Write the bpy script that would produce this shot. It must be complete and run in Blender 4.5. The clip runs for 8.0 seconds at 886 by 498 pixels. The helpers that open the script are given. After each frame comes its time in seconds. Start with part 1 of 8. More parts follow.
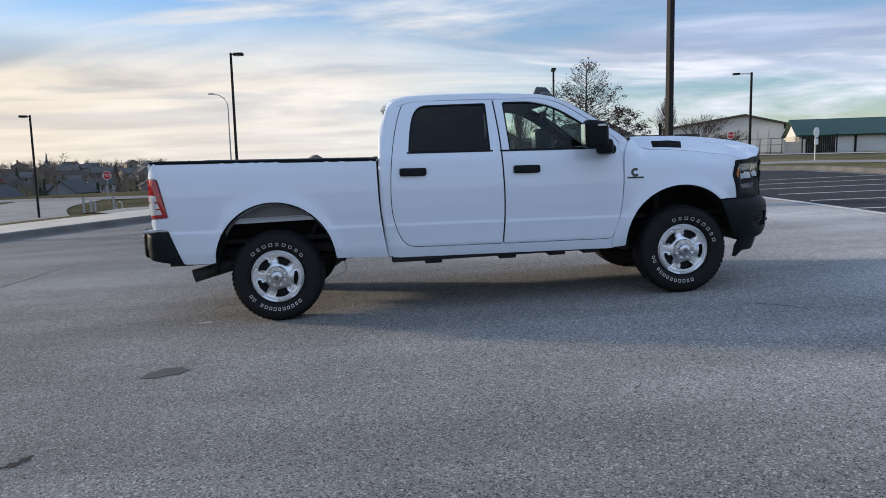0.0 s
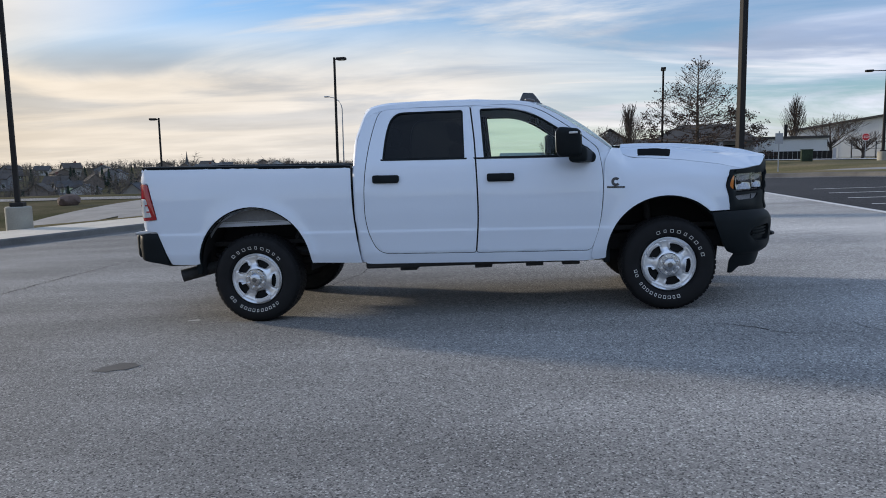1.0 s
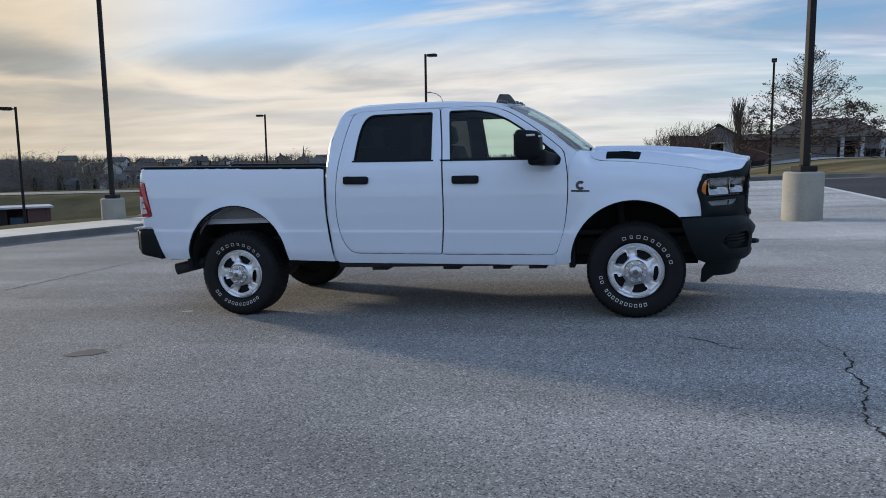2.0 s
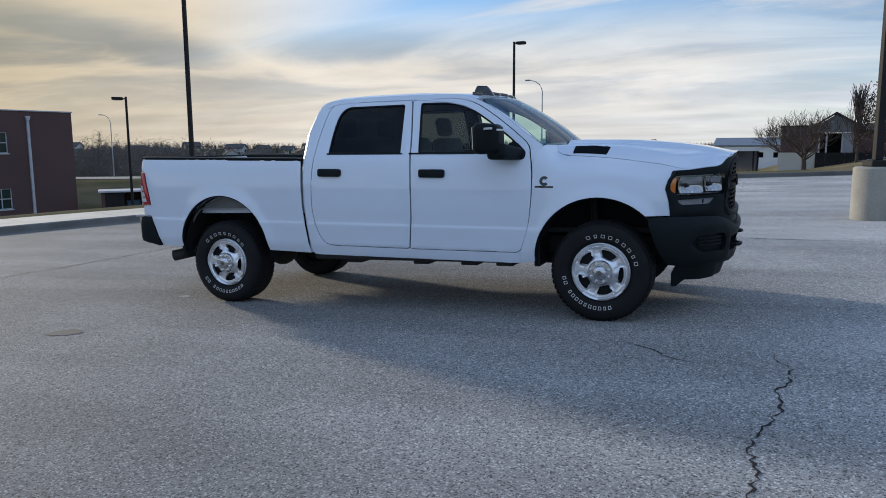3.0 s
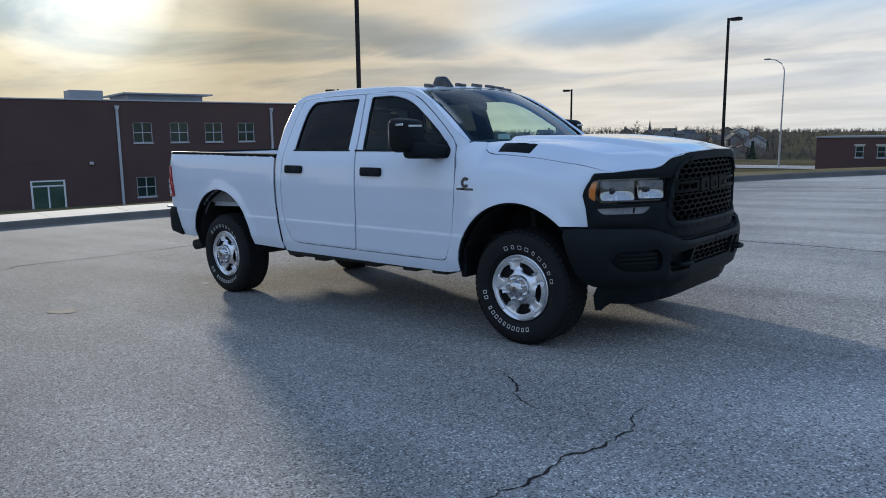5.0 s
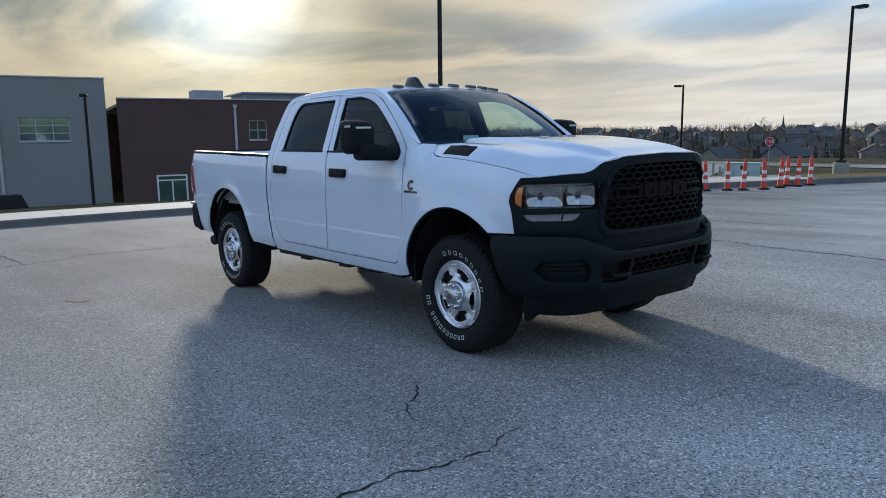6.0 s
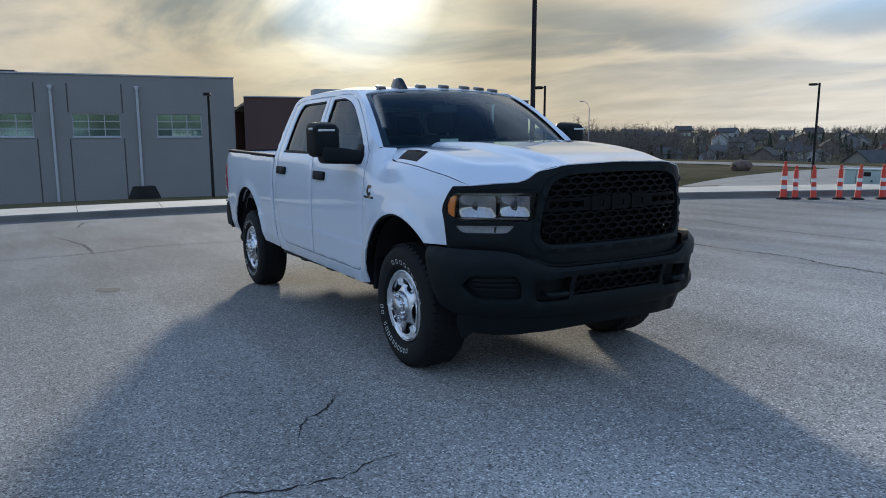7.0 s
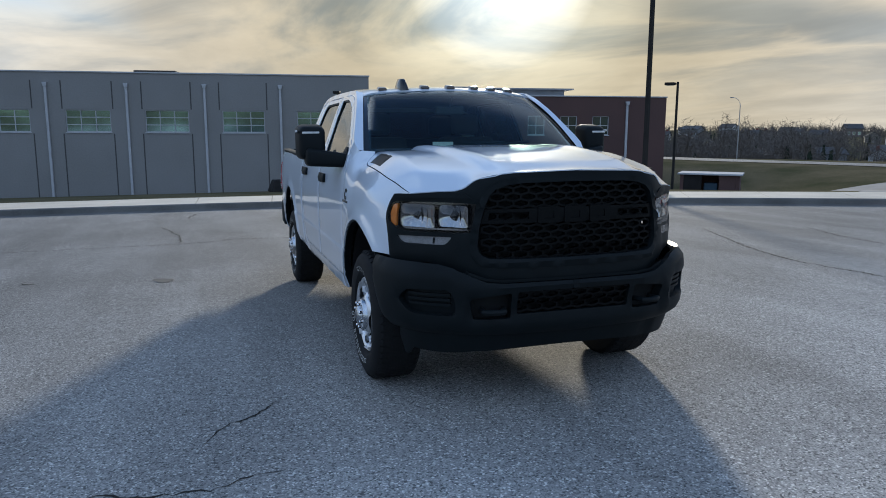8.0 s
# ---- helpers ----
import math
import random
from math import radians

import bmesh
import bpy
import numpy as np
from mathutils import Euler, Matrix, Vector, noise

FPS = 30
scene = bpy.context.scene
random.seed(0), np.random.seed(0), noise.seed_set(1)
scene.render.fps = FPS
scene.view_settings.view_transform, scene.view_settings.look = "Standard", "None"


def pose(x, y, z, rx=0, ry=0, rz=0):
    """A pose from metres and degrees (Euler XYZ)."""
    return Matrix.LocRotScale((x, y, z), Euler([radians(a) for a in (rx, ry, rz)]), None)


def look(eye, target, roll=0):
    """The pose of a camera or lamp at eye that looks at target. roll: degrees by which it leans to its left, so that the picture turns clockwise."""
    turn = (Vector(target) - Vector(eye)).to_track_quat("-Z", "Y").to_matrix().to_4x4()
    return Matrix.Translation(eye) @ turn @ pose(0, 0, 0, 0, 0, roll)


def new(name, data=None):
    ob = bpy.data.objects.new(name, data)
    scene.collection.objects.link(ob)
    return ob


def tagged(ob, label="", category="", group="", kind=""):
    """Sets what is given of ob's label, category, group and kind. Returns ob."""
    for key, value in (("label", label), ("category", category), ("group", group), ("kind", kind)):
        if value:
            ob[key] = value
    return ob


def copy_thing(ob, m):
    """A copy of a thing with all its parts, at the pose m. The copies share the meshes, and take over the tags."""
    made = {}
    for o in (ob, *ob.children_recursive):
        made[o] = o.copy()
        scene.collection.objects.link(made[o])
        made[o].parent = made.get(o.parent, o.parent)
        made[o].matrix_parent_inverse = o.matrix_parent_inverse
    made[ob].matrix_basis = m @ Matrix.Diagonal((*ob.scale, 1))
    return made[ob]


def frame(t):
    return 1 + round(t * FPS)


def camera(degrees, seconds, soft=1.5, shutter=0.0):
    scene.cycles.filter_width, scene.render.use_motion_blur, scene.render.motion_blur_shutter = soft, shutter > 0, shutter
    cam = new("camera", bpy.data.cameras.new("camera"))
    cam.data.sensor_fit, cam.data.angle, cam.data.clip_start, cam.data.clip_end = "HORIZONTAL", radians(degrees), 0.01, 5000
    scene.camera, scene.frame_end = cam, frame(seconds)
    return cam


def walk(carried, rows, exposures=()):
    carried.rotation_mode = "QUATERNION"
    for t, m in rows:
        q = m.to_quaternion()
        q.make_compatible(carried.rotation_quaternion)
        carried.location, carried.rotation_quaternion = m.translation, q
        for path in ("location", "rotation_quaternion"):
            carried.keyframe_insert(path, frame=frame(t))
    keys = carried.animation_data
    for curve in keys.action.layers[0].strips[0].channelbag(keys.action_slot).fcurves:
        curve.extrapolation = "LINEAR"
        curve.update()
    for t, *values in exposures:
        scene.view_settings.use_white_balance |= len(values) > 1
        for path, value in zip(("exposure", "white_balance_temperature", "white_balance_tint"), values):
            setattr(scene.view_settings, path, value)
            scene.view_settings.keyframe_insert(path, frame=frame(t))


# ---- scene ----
cam = camera(63.0, 8.0, soft=0.95)
PATH = [
    (0, (-0.779, -7.55, 1.448), (-0.66, -5.571, 1.183), -3.3),
    (0.5, (-0.106, -7.574, 1.44), (-0.15, -5.59, 1.187), -3.2),
    (1, (0.542, -7.481, 1.435), (0.339, -5.507, 1.19), -3.0),
    (1.5, (1.195, -7.404, 1.439), (0.84, -5.451, 1.198), -2.9),
    (3, (2.979, -6.811, 1.429), (2.204, -4.986, 1.165), -2.3),
    (3.5, (3.495, -6.426, 1.435), (2.583, -4.667, 1.164), -2.2),
    (4, (4.042, -6.079, 1.44), (2.99, -4.4, 1.165), -2.3),
    (4.5, (4.471, -5.592, 1.431), (3.283, -4.008, 1.154), -2.4),
    (5.8, (5.485, -4.328, 1.408), (3.986, -3.031, 1.137), -2.1),
    (6, (5.653, -4.129, 1.409), (4.114, -2.88, 1.138), -2.1),
    (6.5, (5.924, -3.593, 1.415), (4.286, -2.476, 1.149), -1.7),
    (7, (6.128, -3.028, 1.417), (4.399, -2.059, 1.152), -1.3),
    (7.5, (6.338, -2.475, 1.43), (4.526, -1.673, 1.163), -0.9),
    (8, (6.394, -1.907, 1.448), (4.511, -1.289, 1.181), -0.7),
]
# the lot climbs gently towards +x; the path is given in the plane of the lot
SLOPE = pose(0, 0, 0, 0.34, -1.95, 0)
EXPOSURES = [(0, 0.24, 6600, 12), (2, 0.10, 6350, 11), (8, 0.08, 6050, 8)]
walk(cam, [(t, SLOPE @ look(eye, target, roll)) for t, eye, target, roll in PATH], EXPOSURES)

# ---- sky, sun, exposure ----
SUN_AZ, SUN_EL = 157.3, 11.5          # degrees, from +x towards +y, and above the horizon
SUN_DIR = Vector((math.cos(radians(SUN_AZ)) * math.cos(radians(SUN_EL)), math.sin(radians(SUN_AZ)) * math.cos(radians(SUN_EL)), math.sin(radians(SUN_EL))))

world = bpy.data.worlds.new("sky")
scene.world = world
world.use_nodes = True
wt = world.node_tree
wt.nodes.clear()


def wnode(kind, **values):
    n = wt.nodes.new(kind)
    for key, value in values.items():
        n.inputs[key].default_value = value
    return n


w_out = wnode("ShaderNodeOutputWorld")
w_bg = wnode("ShaderNodeBackground", Strength=1.0)
w_sky = wnode("ShaderNodeTexSky")
w_sky.sky_type, w_sky.sun_disc = "NISHITA", False
w_sky.sun_elevation, w_sky.sun_rotation = radians(SUN_EL), radians(90 - SUN_AZ)
w_sky.air_density, w_sky.dust_density, w_sky.ozone_density = 1.0, 0.1, 3.0
w_dim = wnode("ShaderNodeVectorMath")
w_dim.operation = "SCALE"
w_dim.inputs["Scale"].default_value = 0.15
w_co = wnode("ShaderNodeTexCoord")
# clouds lie on a flat layer: the view direction is divided by its height
w_sep = wnode("ShaderNodeSeparateXYZ")
w_h = wnode("ShaderNodeMath")
w_h.operation = "MAXIMUM"
w_h.inputs[1].default_value = 0.0
w_h2 = wnode("ShaderNodeMath")
w_h2.operation = "ADD"
w_h2.inputs[1].default_value = 0.10
w_div = wnode("ShaderNodeVectorMath")
w_div.operation = "DIVIDE"
w_cmb = wnode("ShaderNodeCombineXYZ")
w_map = wnode("ShaderNodeMapping")
w_map.inputs["Rotation"].default_value = (0, 0, radians(24))
w_map.inputs["Scale"].default_value = (0.30, 0.52, 1.0)
w_map.inputs["Location"].default_value = (1.3, 0.7, 0.0)
w_n1 = wnode("ShaderNodeTexNoise", Scale=1.15, Detail=9.0, Roughness=0.60, Distortion=0.9)
w_n2 = wnode("ShaderNodeTexNoise", Scale=1.25, Detail=7.0, Roughness=0.56, Distortion=0.8)
w_cov = wnode("ShaderNodeMapRange")      # cover
for key, value in (("From Min", 0.41), ("From Max", 0.60), ("To Min", 0.0), ("To Max", 1.0)):
    w_cov.inputs[key].default_value = value
w_low = wnode("ShaderNodeMapRange")      # the cover closes towards the horizon
for key, value in (("From Min", 0.10), ("From Max", 0.21), ("To Min", 1.0), ("To Max", 0.0)):
    w_low.inputs[key].default_value = value
w_low.interpolation_type = "SMOOTHSTEP"
w_max = wnode("ShaderNodeMath")
w_max.operation = "MAXIMUM"
w_den = wnode("ShaderNodeMapRange")      # thick parts are greyer
for key, value in (("From Min", 0.42), ("From Max", 0.63), ("To Min", 0.0), ("To Max", 0.95)):
    w_den.inputs[key].default_value = value
w_den.interpolation_type = "SMOOTHSTEP"
w_hz = wnode("ShaderNodeMapRange")       # thick parts thin out into haze low down
for key, value in (("From Min", 0.02), ("From Max", 0.14), ("To Min", 0.12), ("To Max", 1.0)):
    w_hz.inputs[key].default_value = value
w_dm = wnode("ShaderNodeMath")
w_dm.operation = "MULTIPLY"
w_dot = wnode("ShaderNodeVectorMath")
w_dot.operation = "DOT_PRODUCT"
w_dot.inputs[1].default_value = SUN_DIR
w_ramp = wnode("ShaderNodeValToRGB")     # glow of thin cloud round the sun
w_ramp.color_ramp.elements[0].position, w_ramp.color_ramp.elements[0].color = 0.0, (0.80, 0.86, 0.97, 1)
w_ramp.color_ramp.elements[1].position, w_ramp.color_ramp.elements[1].color = 1.0, (1.9, 1.75, 1.4, 1)
for pos, col in ((0.22, (0.88, 0.89, 0.91, 1)), (0.40, (0.89, 0.87, 0.83, 1)), (0.62, (0.87, 0.82, 0.745, 1)), (0.82, (0.90, 0.81, 0.68, 1)), (0.93, (0.72, 0.61, 0.45, 1)), (0.978, (0.70, 0.58, 0.39, 1)), (0.992, (0.92, 0.80, 0.56, 1))):
    w_ramp.color_ramp.elements.new(pos).color = col
w_thick = wnode("ShaderNodeMix")
w_thick.data_type, w_thick.blend_type = "RGBA", "MULTIPLY"
w_thick.inputs[7].default_value = (0.42, 0.52, 0.68, 1)
w_mix = wnode("ShaderNodeMix")
w_mix.data_type = "RGBA"
wl = wt.links.new
wl(w_co.outputs["Generated"], w_sep.inputs[0])
wl(w_sep.outputs["Z"], w_h.inputs[0])
wl(w_h.outputs[0], w_h2.inputs[0])
wl(w_h2.outputs[0], w_cmb.inputs[0]), wl(w_h2.outputs[0], w_cmb.inputs[1])
w_cmb.inputs[2].default_value = 1.0
wl(w_co.outputs["Generated"], w_div.inputs[0]), wl(w_cmb.outputs[0], w_div.inputs[1])
wl(w_div.outputs[0], w_map.inputs["Vector"])
wl(w_map.outputs[0], w_n1.inputs["Vector"]), wl(w_map.outputs[0], w_n2.inputs["Vector"])
wl(w_n1.outputs["Fac"], w_cov.inputs["Value"])
wl(w_n2.outputs["Fac"], w_den.inputs["Value"])
wl(w_co.outputs["Generated"], w_dot.inputs[0])
wl(w_dot.outputs["Value"], w_ramp.inputs["Fac"])
wl(w_h.outputs[0], w_low.inputs["Value"]), wl(w_h.outputs[0], w_hz.inputs["Value"])
wl(w_den.outputs[0], w_dm.inputs[0]), wl(w_hz.outputs[0], w_dm.inputs[1])
w_side = wnode("ShaderNodeMapRange")     # away from the sun the cover stays broken down to the horizon
for key, value in (("From Min", 0.05), ("From Max", 0.45), ("To Min", 0.0), ("To Max", 1.0)):
    w_side.inputs[key].default_value = value
w_lm = wnode("ShaderNodeMath")
w_lm.operation = "MULTIPLY"
wl(w_dot.outputs["Value"], w_side.inputs["Value"]), wl(w_side.outputs[0], w_lm.inputs[0]), wl(w_low.outputs[0], w_lm.inputs[1])
wl(w_cov.outputs[0], w_max.inputs[0]), wl(w_lm.outputs[0], w_max.inputs[1])
# two grey banks of thicker cloud: centre and half-lengths on the cloud layer
w_bank = None
for (bx, by), (lx, ly) in (((-3.15, 2.85), (0.45, 1.05)), ((-2.05, 3.70), (0.62, 0.45))):
    off, sq, ln = wnode("ShaderNodeVectorMath"), wnode("ShaderNodeVectorMath"), wnode("ShaderNodeVectorMath")
    off.operation, sq.operation, ln.operation = "SUBTRACT", "MULTIPLY", "LENGTH"
    off.inputs[1].default_value, sq.inputs[1].default_value = (bx, by, 0), (1 / lx, 1 / ly, 0)
    wl(w_div.outputs[0], off.inputs[0]), wl(off.outputs[0], sq.inputs[0]), wl(sq.outputs[0], ln.inputs[0])
    torn, soft = wnode("ShaderNodeMath"), wnode("ShaderNodeMapRange")
    torn.operation = "MULTIPLY_ADD"
    torn.inputs[1].default_value = 2.6
    soft.interpolation_type = "SMOOTHSTEP"
    for key, value in (("From Min", 2.45), ("From Max", 1.55), ("To Min", 0.0), ("To Max", 0.80)):
        soft.inputs[key].default_value = value
    wl(w_n2.outputs["Fac"], torn.inputs[0]), wl(ln.outputs["Value"], torn.inputs[2]), wl(torn.outputs[0], soft.inputs["Value"])
    both = wnode("ShaderNodeMath")
    both.operation = "MAXIMUM"
    wl(soft.outputs[0], both.inputs[0]), wl(w_bank.outputs[0] if w_bank else w_dm.outputs[0], both.inputs[1])
    w_bank = both
w_n3 = wnode("ShaderNodeTexNoise", Scale=3.1, Detail=5.0, Roughness=0.55, Distortion=0.2)
w_st = wnode("ShaderNodeMapRange")
for key, value in (("From Min", 0.34), ("From Max", 0.68), ("To Min", 0.88), ("To Max", 1.07)):
    w_st.inputs[key].default_value = value
w_sc = wnode("ShaderNodeVectorMath")
w_sc.operation = "SCALE"
wl(w_map.outputs[0], w_n3.inputs["Vector"]), wl(w_n3.outputs["Fac"], w_st.inputs["Value"])
wl(w_ramp.outputs["Color"], w_sc.inputs[0]), wl(w_st.outputs[0], w_sc.inputs["Scale"])
w_veil = wnode("ShaderNodeMapRange")
for key, value in (("From Min", 0.72), ("From Max", 0.90), ("To Min", 0.0), ("To Max", 1.0)):
    w_veil.inputs[key].default_value = value
w_max2 = wnode("ShaderNodeMath")
w_max2.operation = "MAXIMUM"
wl(w_dot.outputs["Value"], w_veil.inputs["Value"]), wl(w_max.outputs[0], w_max2.inputs[0]), wl(w_veil.outputs[0], w_max2.inputs[1])
w_up = wnode("ShaderNodeMapRange")       # overhead the veil is bluish
for key, value in (("From Min", 0.25), ("From Max", 0.60), ("To Min", 0.0), ("To Max", 0.9)):
    w_up.inputs[key].default_value = value
w_blue = wnode("ShaderNodeMix")
w_blue.data_type = "RGBA"
w_blue.inputs[7].default_value = (0.63, 0.76, 0.93, 1)
wl(w_h.outputs[0], w_up.inputs["Value"]), wl(w_up.outputs[0], w_blue.inputs[0]), wl(w_sc.outputs[0], w_blue.inputs[6])
wl(w_blue.outputs[2], w_thick.inputs[6]), wl(w_bank.outputs[0], w_thick.inputs[0])
w_tint = wnode("ShaderNodeVectorMath")
w_tint.operation = "MULTIPLY"
w_tint.inputs[1].default_value = (0.90, 0.95, 1.06)
wl(w_sky.outputs[0], w_tint.inputs[0])
wl(w_tint.outputs[0], w_dim.inputs[0])
wl(w_max2.outputs[0], w_mix.inputs[0]), wl(w_dim.outputs[0], w_mix.inputs[6]), wl(w_thick.outputs[2], w_mix.inputs[7])
# a veiled sky brightens towards the zenith
w_zen = wnode("ShaderNodeMapRange")
for key, value in (("From Min", 0.0), ("From Max", 1.0), ("To Min", 0.86), ("To Max", 1.55)):
    w_zen.inputs[key].default_value = value
w_gain = wnode("ShaderNodeVectorMath")
w_gain.operation = "SCALE"
wl(w_h.outputs[0], w_zen.inputs["Value"])
wl(w_mix.outputs[2], w_gain.inputs[0]), wl(w_zen.outputs[0], w_gain.inputs["Scale"])
wl(w_gain.outputs[0], w_bg.inputs["Color"]), wl(w_bg.outputs[0], w_out.inputs["Surface"])

sun = new("sun", bpy.data.lights.new("sun", "SUN"))
sun.data.energy, sun.data.angle, sun.data.color = 3.4, radians(3.8), (1.0, 0.88, 0.70)
sun.matrix_world = look(SUN_DIR * 60, (0, 0, 0))


# ---- materials ----
def material(name, base, rough=0.6, metal=0.0, vary=0.12, scale=3.0, grain=40.0, bump=0.1, dist=0.004, coat=0.0, spec=0.5, tint=None, island=0.0):
    """A principled surface whose colour varies at two scales, with fine relief; tint is the second colour of the large blotches."""
    m = bpy.data.materials.new(name)
    m.use_nodes = True
    nt = m.node_tree
    p = nt.nodes["Principled BSDF"]
    p.inputs["Roughness"].default_value, p.inputs["Metallic"].default_value = rough, metal
    p.inputs["Coat Weight"].default_value, p.inputs["Coat Roughness"].default_value = coat, 0.04
    p.inputs["Specular IOR Level"].default_value = spec
    co = nt.nodes.new("ShaderNodeTexCoord")
    big, fine = nt.nodes.new("ShaderNodeTexNoise"), nt.nodes.new("ShaderNodeTexNoise")
    for n, s, d in ((big, scale, 4.0), (fine, grain, 3.0)):
        n.inputs["Scale"].default_value, n.inputs["Detail"].default_value = s, d
        nt.links.new(co.outputs["Object"], n.inputs["Vector"])
    dark = tint if tint else tuple(c * (1 - vary * 1.6) for c in base)
    mix, mul = nt.nodes.new("ShaderNodeMix"), nt.nodes.new("ShaderNodeMix")
    mix.data_type = mul.data_type = "RGBA"
    mix.inputs[6].default_value, mix.inputs[7].default_value = (*base, 1), (*dark, 1)
    rng = nt.nodes.new("ShaderNodeMapRange")
    rng.inputs["From Min"].default_value, rng.inputs["From Max"].default_value = 0.35, 0.68
    nt.links.new(big.outputs["Fac"], rng.inputs["Value"]), nt.links.new(rng.outputs[0], mix.inputs[0])
    mul.blend_type = "MULTIPLY"
    mul.inputs[0].default_value = 1.0
    g = nt.nodes.new("ShaderNodeMapRange")
    g.inputs["From Min"].default_value, g.inputs["From Max"].default_value = 0.3, 0.7
    g.inputs["To Min"].default_value, g.inputs["To Max"].default_value = 1 - vary, 1 + vary * 0.6
    nt.links.new(fine.outputs["Fac"], g.inputs["Value"]), nt.links.new(g.outputs[0], mul.inputs[7])
    nt.links.new(mix.outputs[2], mul.inputs[6])
    last = mul.outputs[2]
    if island:
        info, rr, m2 = nt.nodes.new("ShaderNodeObjectInfo"), nt.nodes.new("ShaderNodeMapRange"), nt.nodes.new("ShaderNodeMix")
        geo, add = nt.nodes.new("ShaderNodeNewGeometry"), nt.nodes.new("ShaderNodeMath")
        add.operation = "ADD"
        nt.links.new(info.outputs["Random"], add.inputs[0]), nt.links.new(geo.outputs["Random Per Island"], add.inputs[1])
        rr.inputs["From Max"].default_value = 2.0
        rr.inputs["To Min"].default_value, rr.inputs["To Max"].default_value = 1 - island, 1 + island
        m2.data_type, m2.blend_type = "RGBA", "MULTIPLY"
        m2.inputs[0].default_value = 1.0
        nt.links.new(add.outputs[0], rr.inputs["Value"]), nt.links.new(rr.outputs[0], m2.inputs[7]), nt.links.new(last, m2.inputs[6])
        last = m2.outputs[2]
    nt.links.new(last, p.inputs["Base Color"])
    if bump:
        b = nt.nodes.new("ShaderNodeBump")
        b.inputs["Strength"].default_value, b.inputs["Distance"].default_value = bump, dist
        nt.links.new(fine.outputs["Fac"], b.inputs["Height"]), nt.links.new(b.outputs[0], p.inputs["Normal"])
    return m


def glass(name, tint, rough=0.0, clear=0.6, ior=1.5):
    """A pane: part of the light passes straight through, dyed by tint; the rest is a glossy reflection by Fresnel."""
    m = bpy.data.materials.new(name)
    m.use_nodes = True
    nt = m.node_tree
    nt.nodes.clear()
    out, mix = nt.nodes.new("ShaderNodeOutputMaterial"), nt.nodes.new("ShaderNodeMixShader")
    tr, gl, lw = nt.nodes.new("ShaderNodeBsdfTransparent"), nt.nodes.new("ShaderNodeBsdfGlossy"), nt.nodes.new("ShaderNodeLayerWeight")
    pw, fr = nt.nodes.new("ShaderNodeMath"), nt.nodes.new("ShaderNodeMath")
    f0 = ((ior - 1) / (ior + 1)) ** 2
    tr.inputs["Color"].default_value = (*[c * clear for c in tint], 1)
    gl.inputs["Roughness"].default_value = rough
    lw.inputs["Blend"].default_value = 0.5
    pw.operation, fr.operation = "POWER", "MULTIPLY_ADD"
    pw.inputs[1].default_value = 5.0
    fr.inputs[1].default_value, fr.inputs[2].default_value = 1 - f0, f0
    nt.links.new(lw.outputs["Facing"], pw.inputs[0]), nt.links.new(pw.outputs[0], fr.inputs[0])
    nt.links.new(fr.outputs[0], mix.inputs[0]), nt.links.new(tr.outputs[0], mix.inputs[1]), nt.links.new(gl.outputs[0], mix.inputs[2])
    nt.links.new(mix.outputs[0], out.inputs["Surface"])
    return m


